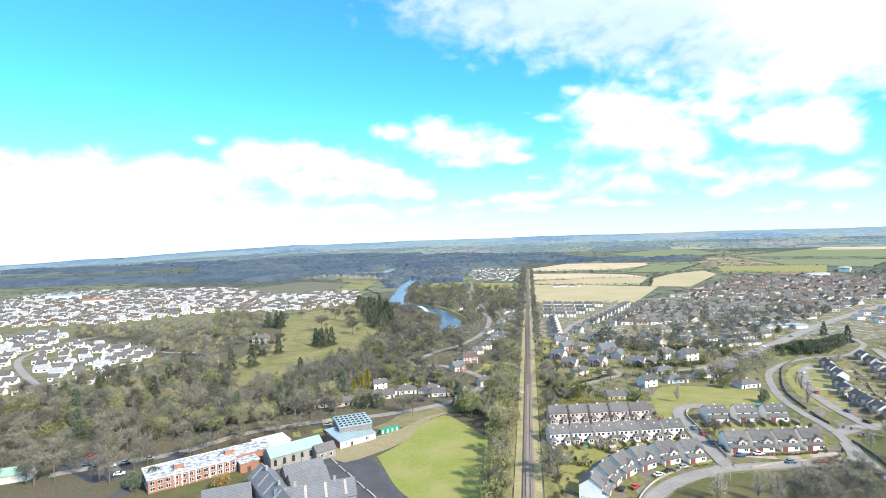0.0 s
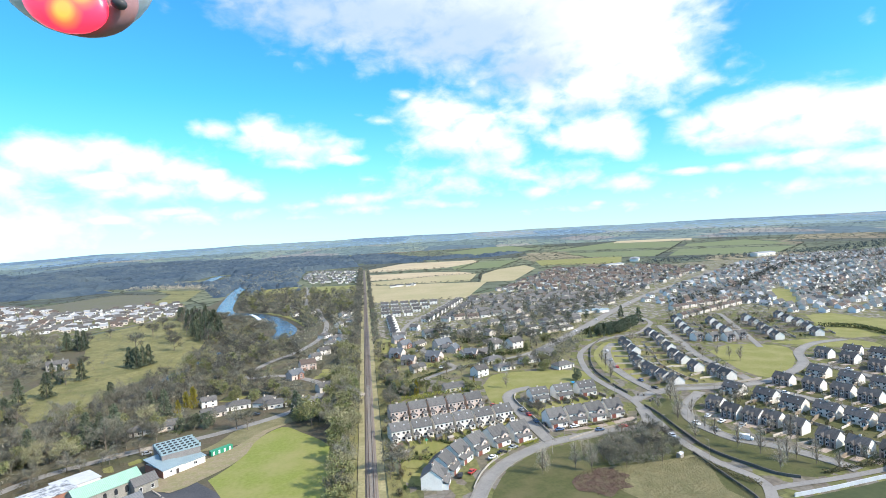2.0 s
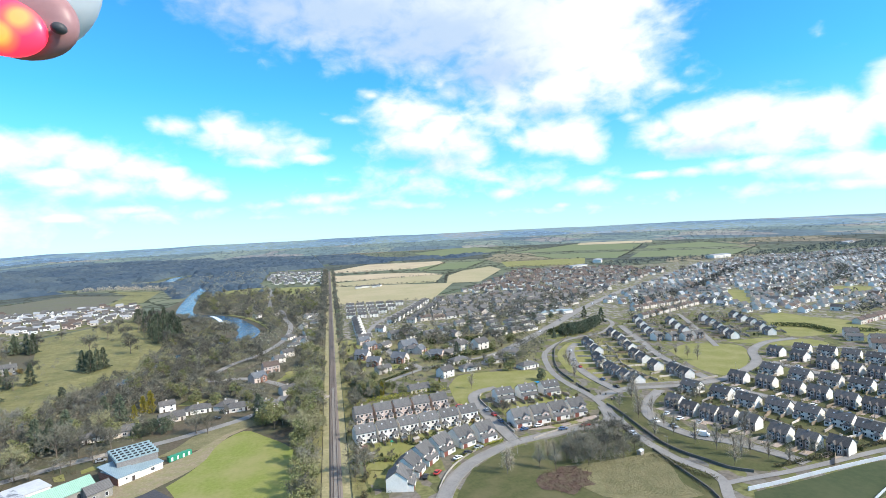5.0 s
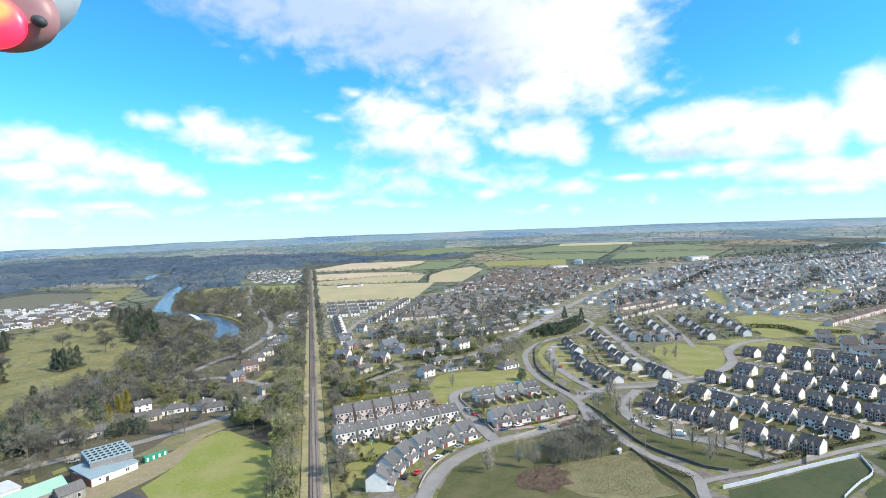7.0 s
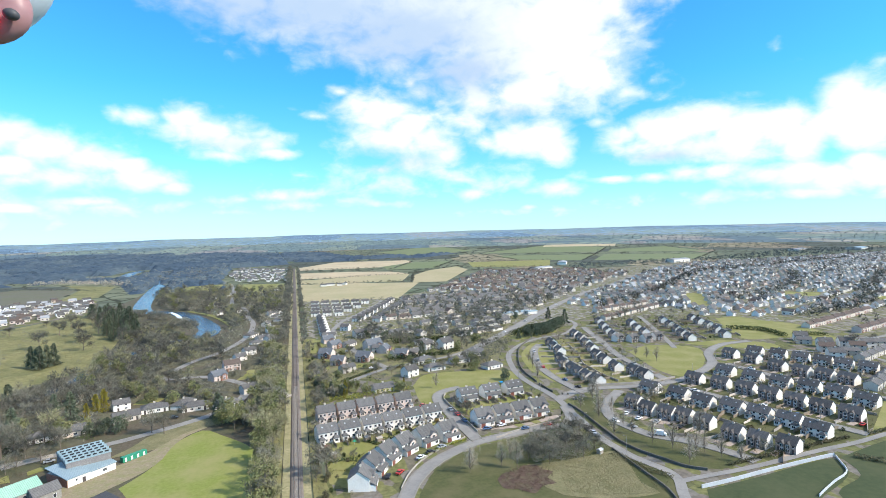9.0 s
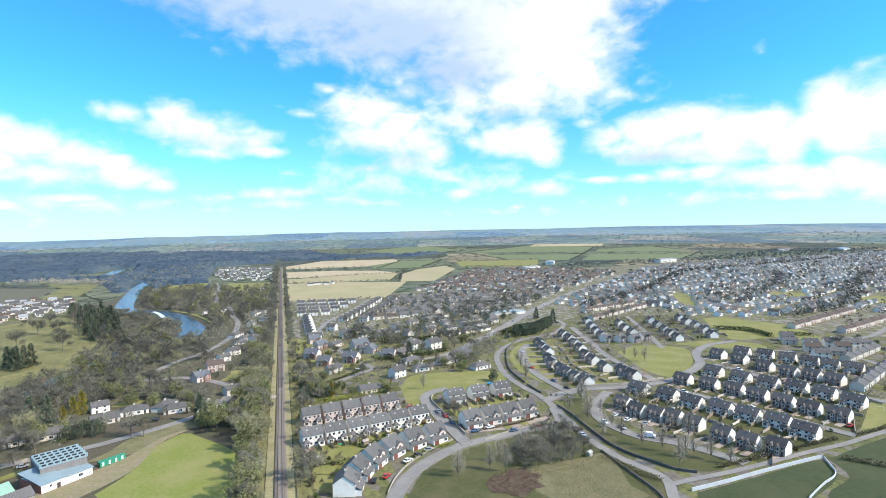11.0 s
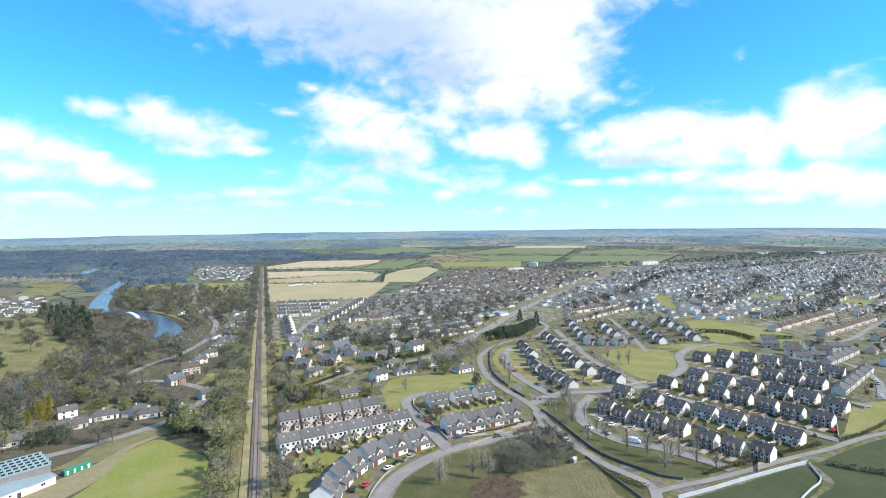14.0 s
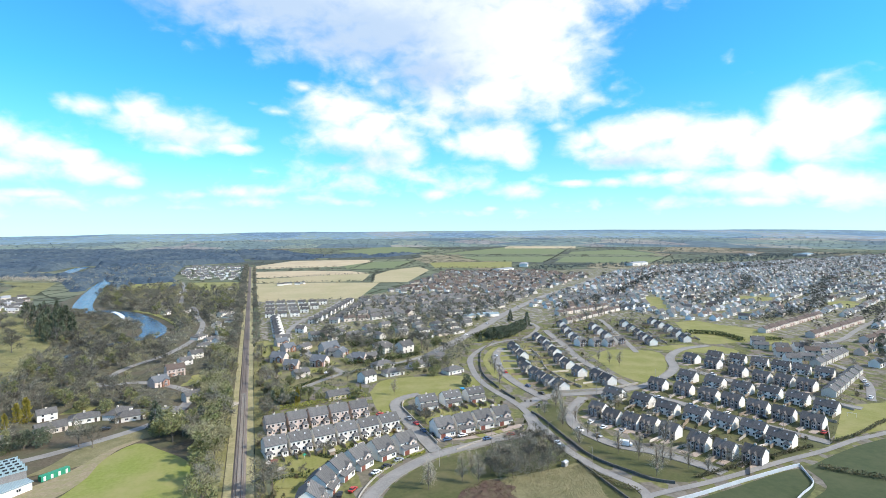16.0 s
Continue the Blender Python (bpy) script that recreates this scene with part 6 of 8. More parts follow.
wood([(-196, 735), (-178, 722), (-152, 697), (-130, 650), (-140, 640), (-165, 675), (-200, 715)], 6.5, ("far_a", "far_b"), (0.45, 0.75), 223, "low bare trees on the river bend", clear=-9)
wood([(-412, 680), (-369, 672), (-317, 602), (-284, 562), (-268, 512), (-272, 484), (-286, 466), (-330, 520)], 11, FARS, (0.6, 0.95), 224, "bare grey-brown wood beside the meadow", zones=False)
wood([(-70, 500), (-66, 600), (-80, 650), (-125, 725), (-165, 770), (-200, 860), (-225, 980), (-120, 980), (-20, 900), (-14, 640), (-50, 620)], 12.5, FARS, (0.75, 1.15), 24, "bare grey-brown woods between river and railway")
wood([(-499, 536), (-492, 560), (-378, 540), (-348, 560), (-302, 582), (-252, 491), (-247, 440), (-258, 410), (-310, 416), (-364, 463), (-428, 481), (-468, 502)], 11, FARS, (0.6, 0.95), 20, "bare grey-brown wood behind the western houses", zones=False)
grove([(-240, 742), (-206, 640), (-176, 575), (-146, 522), (-138, 540), (-152, 592), (-172, 650), (-205, 745)], 12.5, ("con_a", "con_b", "bare_d", "bare_a", "con_b", "bare_d"), (0.75, 1.1), 25, "dark conifers by the river", zones=False)
for x, y, z in ((-158, 592, 1.35), (-150, 580, 1.1), (-166, 604, 1.2), (-207, 668, 1.0), (-184, 632, 1.1), (-190, 642, 0.95)):
    plant("con_b", x, y, z, group="dark conifers by the river")
for x, y, z in ((-104, 560, 1.25), (-98, 555, 1.15), (-109, 567, 1.2), (-100, 547, 1.1), (-93, 551, 1.0), (-113, 574, 1.0)):
    plant("far_a", x, y, z, group="bare trees on the river island")
grove([(-10.5, 180), (-10.5, 440), (-19, 440), (-20, 300), (-30, 292), (-24, 270), (-19, 250), (-17, 180)], 6.0, ("olive", "ivy_a", "ever_a", "olive", "ivy_a", "olive", "bare_a", "ever_a"), (0.75, 1.15), 26, "trees along the railway", zones=False)
grove([(-48, 302), (-20, 296), (-17, 278), (-30, 276), (-45, 292)], 6.0, ("ivy_a", "con_a", "ever_a", "con_a", "ever_b"), (0.75, 1.0), 27, "conifers at the field's edge", zones=False)
grove([(-28, 300), (-14, 300), (-14, 560), (-28, 560)], 9, ("olive", "bare_b", "ivy_a", "olive"), (0.55, 0.9), 28, "trees along the railway")
grove([(4, 170), (4, 460), (11, 460), (10, 300), (7, 240), (12, 200), (16, 150)], 5.5, ("bush_b", "bush_b", "bare_a", "bush_a"), (0.5, 1.0), 29, "shrubs along the railway", zones=False)
wood([(3.5, 460), (3.5, 1450), (9, 1450), (9, 460)], 6.5, ("far_a", "far_b", "far_b"), (0.45, 0.85), 30, "bare trees along the far railway", zones=False, clear=-3.0)
wood([(-16, 470), (-16, 1450), (-8.5, 1450), (-8.5, 470)], 6.5, ("far_a", "far_b", "far_b"), (0.5, 0.9), 31, "bare trees along the far railway", zones=False, clear=-3.0)
grove([(10, 312), (8, 338), (26, 340), (32, 326), (60, 316), (60, 312)], 6.0, ("ever_a", "ivy_a", "ever_b", "bare_a"), (0.45, 0.8), 32, "evergreens behind the terrace", zones=False)
grove([(90, 372), (150, 440), (120, 330)], 8, ("bare_a", "bare_c", "bush_b", "ever_a"), (0.5, 0.8), 34, "garden trees")
grove([(96, 219), (109, 224.5), (119, 228.5), (124, 224), (123, 210), (123, 200), (113, 195.5), (100, 193), (89, 195), (88, 203)], 5.0, ("bare_c", "bare_a", "bare_a", "birch"), (0.5, 0.72), 37, "bare thicket on the green", zones=False)
wood([(-300, 660), (-270, 720), (-250, 700), (-275, 560), (-300, 560)], 24, ("bare_c", "con_a"), (0.6, 1.0), 38, "lone dark trees on the meadow", zones=False, keep=0.6)
wood([(44, 470), (130, 545), (250, 640), (330, 660), (200, 500), (170, 450), (120, 430), (60, 440)], 10, ("far_a", "far_b", "ever_b", "far_a", "far_b"), (0.45, 0.85), 201, "bare and evergreen garden trees among the bungalows", clear=0.0)
grove([(16, 350), (16, 440), (60, 440), (120, 430), (130, 345), (70, 350)], 9.5, ("bare_a", "ever_a", "bare_c", "ivy_a", "birch", "bare_a"), (0.35, 0.65), 202, "garden trees off the lane", clear=0.0)
wood([(60, 570), (125, 725), (270, 745), (390, 712), (262, 585), (160, 565)], 15, ("far_a", "far_b", "far_b", "far_a"), (0.4, 0.65), 203, "bare garden trees among the northern houses", clear=0.0)
wood([(160, 280), (180, 400), (235, 430), (300, 500), (400, 460), (330, 365), (240, 380), (212, 285)], 14, ("birch", "bush_b", "bush_a", "birch"), (0.5, 0.95), 204, "small garden trees and bushes of the hill estate", clear=-1.5)
grove([(165, 168), (162, 262), (230, 275), (300, 312), (350, 310), (375, 255), (300, 205), (240, 178)], 14, ("birch", "bush_b", "bush_a", "birch"), (0.4, 0.75), 205, "garden trees of the eastern estate", clear=-1.5)
wood([(280, 470), (300, 520), (400, 570), (480, 620), (560, 560), (470, 480), (400, 470)], 16, ("far_a", "far_b", "birch"), (0.4, 0.7), 206, "bare garden trees among brown terraces", clear=-1.0)
wood([(340, 300), (380, 350), (440, 300), (560, 370), (600, 380), (480, 270), (400, 250)], 15, ("far_a", "ever_b", "birch"), (0.4, 0.75), 207, "garden trees and evergreens beside the long green", clear=-1.0)
for x, y in ((60, 479), (80, 441), (128, 423), (58, 530), (66, 486), (122, 428)):
    plant("bare_d", x, y, 0.85, group="large garden trees")
for x, y, s in ((88, 392, 0.6), (181, 429, 0.4), (252, 482, 0.7), (249, 512, 0.6)):
    plant("con_b", x, y, s, group="garden conifers")
for x, y in ((190, 432), (200, 435), (207, 437), (214, 440), (220, 447), (228, 456), (236, 462)):
    plant("ever_b", x, y, 1.15, group="dark evergreens at the corner")
    plant("ever_b", x + 4, y + 6, 1.1, group="dark evergreens at the corner")
for x, y in ((-250, 361), (-220, 373), (-210, 385), (-290, 577), (-269, 556), (-268, 321), (-277, 311), (-227, 306), (-262, 316), (-240, 330)):
    plant("con_a", x, y, random.uniform(0.8, 1.1), group="dark conifers of the wood")
for x, y in ((-190, 462), (-185, 459), (-180, 463), (-177, 467), (-186, 467), (-182, 456), (-286, 564), (-278, 568), (-270, 563)):
    plant("con_b", x, y, random.uniform(0.75, 0.95), group="dark conifers in the meadow")
for x, y, k, s in ((-215, 540, "bare_c", 1.5), (-225, 610, "bare_c", 1.4), (-175, 520, "bare_c", 1.3), (-190, 560, "bare_c", 1.2), (-205, 600, "bare_c", 1.3), (-232, 660, "bare_c", 1.3), (-210, 430, "con_b", 0.8), (-222, 425, "con_b", 0.7), (-215, 418, "bare_c", 1.0), (-235, 440, "con_a", 0.8), (-228, 470, "bare_c", 1.0), (-106, 326, "gold", 1.0), (-103, 329, "gold", 1.15), (-108, 318, "gold", 0.8), (-70, 286, "bare_a", 0.9), (-64, 283, "bare_a", 0.8), (-92, 292, "ever_b", 0.9), (-86, 293, "ever_b", 0.95), (-98, 290, "ever_b", 0.8), (123, 314, "ever_b", 0.8), (25, 316, "gold", 0.8), (62, 330, "gold", 0.35), (78, 312, "poplar", 0.8), (-150, 192, "ever_b", 0.75), (-155, 187, "ever_b", 0.8), (-119, 190, "willow", 1.0)):
    plant(k if k in TREES else "ever_a", x, y, s, group="single trees")
for x, y in ((141, 235), (143, 238), (152, 260), (140, 251), (143, 310), (76, 199), (81, 195), (147, 178), (135, 212), (154, 266), (156, 262), (158, 268), (62, 197), (64, 200), (82, 205), (170, 200), (160, 185), (163, 179), (167, 173), (146, 222), (151, 240), (144, 212), (146, 200), (150, 192), (155, 184), (148, 320), (151, 335), (155, 350), (236, 330), (238, 322), (234, 340)):
    plant("poplar", x, y, random.uniform(0.6, 1.05), group="slim bare trees on the verges")
# garden shrubs
for poly, sp, seed in (([(8, 212), (8, 300), (60, 300), (70, 262), (55, 236), (30, 222), (14, 200)], 7, 41), ([(80, 240), (80, 290), (130, 292), (128, 240)], 7, 42), ([(165, 170), (165, 262), (215, 266), (225, 190), (200, 172)], 9, 43)):
    grove(poly, sp, ("bush_a", "bush_b", "bush_b", "bush_a", "bare_a"), (0.3, 0.62), seed, "garden shrubs", clear=0.4)


def far_wood(name, poly, spacing, size, material, label, seed, zones=True, keep=1.0, blades=26, fine=1.0, clear=1.0):
    """Far trees: uneven tufts of small blades joined into one sheet of wood."""
    rnd = random.Random(seed)
    verts, faces = [], []
    x0, x1 = min(p[0] for p in poly), max(p[0] for p in poly)
    y0, y1 = min(p[1] for p in poly), max(p[1] for p in poly)
    y = y0
    while y < y1:
        x = x0
        while x < x1:
            px, py = x + rnd.uniform(-.5, .5) * spacing, y + rnd.uniform(-.5, .5) * spacing
            x += spacing
            if rnd.random() > keep or not inside(px, py, poly) or (zones and not free(px, py, clear)):
                continue
            h, w, g = size * rnd.uniform(0.6, 1.25), size * rnd.uniform(0.35, 0.55), terrain(px, py)
            for i in range(blades):
                d = Vector((rnd.gauss(0, 1), rnd.gauss(0, 1), rnd.gauss(0.3, 0.8))).normalized()
                p = Vector((px, py, g + h * 0.52)) + Vector((d.x * w, d.y * w, d.z * h * 0.46)) * rnd.uniform(0.55, 1.0)
                p.z = max(p.z, g)
                sliver(verts, faces, p, (d + Vector((rnd.uniform(-1, 1), rnd.uniform(-1, 1), rnd.uniform(-1, 1))) * 0.8).normalized(), size * (0.28 if fine > 0.9 else 0.46) * fine, size * (0.11 if fine > 0.9 else 0.058) * fine, rnd)
        y += spacing
    return tagged(new(name, pydata(name, verts, faces, material)), label, "trees", kind="stuff")




def canopy(name, poly, cell, height, material, label, seed, clear=None, glades=-1.0):
    """A closed far wood: a lumpy roof of crowns, dropping to the ground at its edge."""
    rnd = random.Random(seed)
    x0, x1 = min(p[0] for p in poly) - cell, max(p[0] for p in poly)
    y0, y1 = min(p[1] for p in poly) - cell, max(p[1] for p in poly)
    nx, ny = int((x1 - x0) / cell) + 3, int((y1 - y0) / cell) + 3
    verts, faces, ins = [], [], []
    for j in range(ny):
        for i in range(nx):
            x, y = x0 + (i + rnd.uniform(-.4, .4)) * cell, y0 + (j + rnd.uniform(-.4, .4)) * cell
            k = inside(x, y, poly) and (clear is None or free(x, y, clear)) and noise.noise(Vector((x / 170, y / 110, seed))) > glades
            ins.append(k)
            big = noise.noise(Vector((x / 60, y / 60, seed)))
            verts.append((x, y, terrain(x, y) + (height * (0.75 + 0.3 * big + rnd.uniform(-0.3, 0.3)) if k else -0.6)))
    # the wood's edge slopes down to lower growth
    z = [v[2] - terrain(v[0], v[1]) for v in verts]
    for j in range(1, ny - 1):
        for i in range(1, nx - 1):
            k = j * nx + i
            around = (z[k - 1] + z[k + 1] + z[k - nx] + z[k + nx]) / 4
            if ins[k] and around < z[k] * 0.7:
                verts[k] = (*verts[k][:2], verts[k][2] - z[k] + 0.25 * z[k] + 0.4 * around)
    for j in range(ny - 1):
        for i in range(nx - 1):
            q = (j * nx + i, j * nx + i + 1, (j + 1) * nx + i + 1, (j + 1) * nx + i)
            if any(ins[v] for v in q):
                faces += [f for f in ((q[0], q[1], q[2]), (q[0], q[2], q[3])) if any(ins[v] for v in f)]
    return tagged(new(name, pydata(name, verts, faces, material)), label, "woods", kind="stuff")


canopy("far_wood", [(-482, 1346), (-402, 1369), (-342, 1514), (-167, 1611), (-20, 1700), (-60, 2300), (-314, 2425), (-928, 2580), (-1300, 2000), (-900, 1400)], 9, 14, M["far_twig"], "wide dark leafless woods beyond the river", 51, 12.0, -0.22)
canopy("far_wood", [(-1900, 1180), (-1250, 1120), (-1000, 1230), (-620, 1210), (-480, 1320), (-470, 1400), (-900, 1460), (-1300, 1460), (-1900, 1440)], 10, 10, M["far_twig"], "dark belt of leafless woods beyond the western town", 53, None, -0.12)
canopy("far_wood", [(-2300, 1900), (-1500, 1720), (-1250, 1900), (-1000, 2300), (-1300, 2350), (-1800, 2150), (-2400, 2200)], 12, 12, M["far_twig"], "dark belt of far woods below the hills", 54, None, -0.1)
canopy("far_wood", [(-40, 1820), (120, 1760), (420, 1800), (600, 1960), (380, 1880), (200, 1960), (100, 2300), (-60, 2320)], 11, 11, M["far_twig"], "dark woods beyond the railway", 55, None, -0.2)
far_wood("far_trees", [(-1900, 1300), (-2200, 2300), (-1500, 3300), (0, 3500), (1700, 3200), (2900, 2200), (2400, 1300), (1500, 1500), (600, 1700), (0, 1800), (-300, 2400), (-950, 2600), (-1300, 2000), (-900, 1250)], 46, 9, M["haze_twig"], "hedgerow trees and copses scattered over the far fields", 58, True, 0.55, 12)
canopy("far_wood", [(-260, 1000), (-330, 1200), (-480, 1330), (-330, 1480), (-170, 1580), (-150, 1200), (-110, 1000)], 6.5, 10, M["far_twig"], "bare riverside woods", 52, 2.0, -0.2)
far_wood("far_trees", [(-260, 1000), (-330, 1200), (-480, 1330), (-330, 1480), (-170, 1580), (-150, 1200), (-110, 1000)], 24, 13, M["twig"], "bare riverside treetops", 52, True, 0.8, 50, 0.4)
far_wood("far_trees", [(330, 560), (400, 700), (900, 1090), (1880, 1190), (1200, 620), (560, 260), (430, 240), (540, 470)], 15, 5.5, M["twig_dark"], "garden trees scattered through the far town", 53, True, 0.85)
far_wood("far_trees", [(190, 800), (410, 1150), (590, 1070), (640, 940), (390, 725), (270, 770)], 16, 5.5, M["twig"], "garden trees of the northern suburb", 54, True, 0.85)
far_wood("far_trees", [(-920, 800), (-960, 1000), (-623, 1050), (-295, 925), (-250, 760), (-313, 690), (-426, 690), (-500, 590), (-700, 560)], 34, 6, M["twig_dark"], "garden trees of the western town", 55, True, 0.6)
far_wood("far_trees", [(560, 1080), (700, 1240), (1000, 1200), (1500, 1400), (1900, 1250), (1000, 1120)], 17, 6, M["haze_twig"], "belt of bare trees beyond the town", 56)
far_wood("far_trees", [(-520, 1275), (-447, 1250), (-310, 1160), (-270, 1150), (-290, 1195), (-440, 1290), (-520, 1310)], 9, 8, M["pale_twig"], "pale tan belt of bare trees beyond the field", 59, False, 0.9, 40, 0.6)
for i, line in enumerate((((330, 560), (460, 640), (600, 760), (760, 900)), ((470, 420), (620, 470), (800, 600), (1000, 720)), ((600, 400), (760, 450), (960, 560), (1180, 660)), ((640, 920), (820, 900), (1050, 960), (1300, 1020)), ((560, 560), (700, 640), (860, 780)))):
    band = smooth(line, 40)
    edge = [(p.x + 4, p.y - 7) for p in band] + [(p.x - 4, p.y + 7) for p in reversed(band)]
    far_wood("far_trees", edge, 7, 6.5, M["twig_dark"], "belt of dark bare trees through the far town", 160 + i, False, 0.8, 30, 0.9)
# hedgerow trees between the far fields
for i, (a, b) in enumerate((((8, 1022), (200, 992)), ((8, 1118), (236, 1156)), ((200, 960), (240, 1130)), ((240, 1130), (300, 1236)), ((300, 1236), (400, 1325)), ((120, 1295), (215, 1290)), ((330, 1300), (455, 1555)), ((10, 755), (400, 735)), ((215, 1290), (330, 1570)), ((416, 1255), (590, 1180)), ((464, 1465), (700, 1415)), ((620, 1480), (640, 1880)), ((640, 1890), (1090, 2245)), ((750, 1330), (1190, 1925)), ((10, 1395), (206, 1395)), ((-574, 1010), (-487, 1185)), ((-487, 1185), (-344, 1090)), ((1005, 1205), (1300, 1470)))):
    d = Vector((b[1] - a[1], a[0] - b[0], 0)).normalized() * 3
    far_wood("hedgerow", [(a[0] - d.x, a[1] - d.y), (b[0] - d.x, b[1] - d.y), (b[0] + d.x, b[1] + d.y), (a[0] + d.x, a[1] + d.y)], 5, 3.4, M["twig_dark"], "dark hedgerow between fields", 70 + i, False, 0.75)

grove([(-165, 226), (-142, 252), (-104, 272), (-98, 266), (-110, 256), (-130, 236), (-150, 212)], 8, ("bare_a", "bare_c", "bare_b", "bush_b"), (0.5, 0.8), 61, "trees beside the school road", zones=False, clear=0.0, cap=60)
grove([(-170, 232), (-140, 258), (-100, 278), (-104, 284), (-145, 266), (-176, 238)], 7, ("bare_a", "bare_c", "bare_b", "ivy_a"), (0.6, 0.9), 62, "trees beside the school road", zones=False, clear=0.0, cap=60)
# undergrowth and garden planting, too dense to count
WOODS = [
    [(-320, 290), (-285, 350), (-240, 385), (-195, 322), (-160, 345), (-145, 440), (-150, 470), (-110, 520), (-70, 500), (-56, 440), (-90, 400), (-62, 345), (-98, 330), (-98, 284), (-140, 258), (-165, 232), (-230, 226), (-300, 200), (-340, 230)],
    [(-190, 640), (-160, 570), (-140, 480), (-110, 530), (-110, 600), (-130, 650), (-160, 715), (-205, 740)],
    [(-70, 500), (-66, 600), (-80, 650), (-125, 725), (-165, 770), (-200, 860), (-225, 980), (-60, 980), (-14, 900), (-14, 500)],
]
WOODS.append([(-62, 330), (-34, 332), (-14, 330), (-14, 500), (-60, 480), (-56, 430), (-70, 400)])
# Low dark sheets: undergrowth, coloured to include the shaded floor beneath the crowns.
canopy("thicket", WOODS[0], 3.2, 2.4, M["thicket"], "dense bare thicket on the woodland floor, shade painted in", 121, 2.5)
canopy("thicket", WOODS[1], 4.0, 3.0, M["thicket"], "dense bare thicket by the river, shade painted in", 122, 2.5)
canopy("thicket", WOODS[2], 4.5, 3.0, M["thicket"], "dense bare thicket between river and railway, shade painted in", 123, 3.5)
canopy("thicket", [(-499, 536), (-492, 560), (-378, 540), (-348, 560), (-302, 582), (-252, 491), (-247, 440), (-258, 410), (-310, 416), (-364, 463), (-428, 481), (-468, 502)], 4, 3, M["thicket"], "dense bare undergrowth behind the western houses, shade painted in", 124, 4.0)
canopy("thicket", WOODS[3], 3.2, 3.0, M["thicket"], "bare shrubs and hedges behind the houses, shade painted in", 125, 2.5)
far_wood("undergrowth", WOODS[3], 8.0, 6.5, M["twig"], "bare garden trees beside the railway", 126, True, 0.8, 90, 0.3)
far_wood("undergrowth", WOODS[0], 7.0, 9.5, M["twig"], "tangle of bare brown branches and saplings", 101, True, 0.7, 50, 0.3)
far_wood("undergrowth", WOODS[1], 8.0, 4.2, M["bush"], "low red-brown riverside scrub", 104, True, 0.8, 40, 0.5)
far_wood("undergrowth", WOODS[2], 10.0, 8.5, M["twig"], "bare brown trees between river and railway", 106, True, 0.7, 24, 0.7)
far_wood("undergrowth", [(-19, 180), (-10, 180), (-10, 560), (-24, 560), (-20, 300)], 4.5, 5.5, M["twig"], "bare brown scrub beside the railway", 108, False, 0.75, 120, 0.27)
far_wood("undergrowth", [(3.5, 150), (3.5, 700), (9, 700), (9, 300), (6, 230), (10, 150)], 3.4, 2.8, M["bush"], "low brown brambles beside the railway", 109, False, 0.8, 70, 0.3)
far_wood("undergrowth", [(14, 312), (16, 480), (130, 560), (260, 640), (330, 660), (200, 480), (132, 345), (80, 350), (62, 318)], 6.5, 3.6, M["twig"], "garden trees and shrubs among the bungalows", 110, True, 0.35, 34, 0.7, 0.3)
far_wood("undergrowth", [(14, 312), (16, 480), (130, 560), (260, 640), (330, 660), (200, 480), (132, 345), (80, 350), (62, 318)], 7.5, 3.2, M["hedge"], "green garden hedges and evergreens among the bungalows", 111, True, 0.5, 34, 0.7, 0.3)
far_wood("undergrowth", [(125, 345), (150, 385), (175, 425), (160, 430), (100, 375)], 5.5, 7.5, M["twig"], "bare brown copse beside the curved road", 112, True, 0.9, 100, 0.27)
far_wood("undergrowth", [(60, 560), (125, 730), (274, 753), (395, 715), (262, 580)], 8.0, 6.0, M["twig_dark"], "garden trees of the northern quarter", 113, True, 0.85, 22, 0.8, 0.3)
far_wood("undergrowth", [(165, 165), (160, 262), (230, 275), (300, 312), (350, 310), (375, 255), (300, 205), (240, 176)], 4.4, 1.7, M["bush"], "small garden shrubs and hedges of the eastern estate", 114, True, 0.6, 22, 0.8, 0.0)
far_wood("undergrowth", [(165, 280), (175, 350), (200, 430), (300, 505), (400, 455), (320, 360), (240, 370), (215, 290)], 5.0, 1.8, M["bush"], "small garden shrubs of the hill estate", 115, True, 0.65, 20, 0.8, 0.0)
far_wood("undergrowth", [(8, 205), (8, 305), (66, 300), (72, 262), (55, 236), (30, 215), (14, 190)], 3.4, 1.5, M["hedge"], "green garden plants and low hedges", 116, True, 0.6, 30, 0.7, 0.0)
far_wood("undergrowth", [(95, 220), (109, 226), (119, 229.5), (125, 225), (123.5, 210), (124.5, 200), (113, 194.5), (99, 192), (88, 194), (87, 203)], 2.6, 5.2, M["twig"], "bare brown thicket on the green", 117, False, 0.85, 120, 0.22)
wood([(-290, 165), (-250, 165), (-205, 178), (-170, 176), (-160, 200), (-165, 222), (-210, 230), (-300, 212)], 9.0, ("bare_a", "bare_c", "bare_b", "far_a", "far_b"), (0.6, 0.95), 118, "bare winter trees over the car park", zones=False, clear=0.5)

far_wood("tall_grass", [(92, 194), (104, 195), (119, 196), (126, 197), (124, 184), (119, 169), (121, 161), (105, 162), (90, 171), (94, 184)], 0.85, 0.75, M["dry_blades"], "tall dry tawny grass in tangled tufts", 130, False, 0.9, 8, 1.2)
# the wooded corners take one of each kind that stands in no row
for i, k in enumerate(sorted(k for k in TREES if k not in USED)):
    plant(k, -305 + i * 9, 268 + i * 4, 0.8, group="trees of the wood")
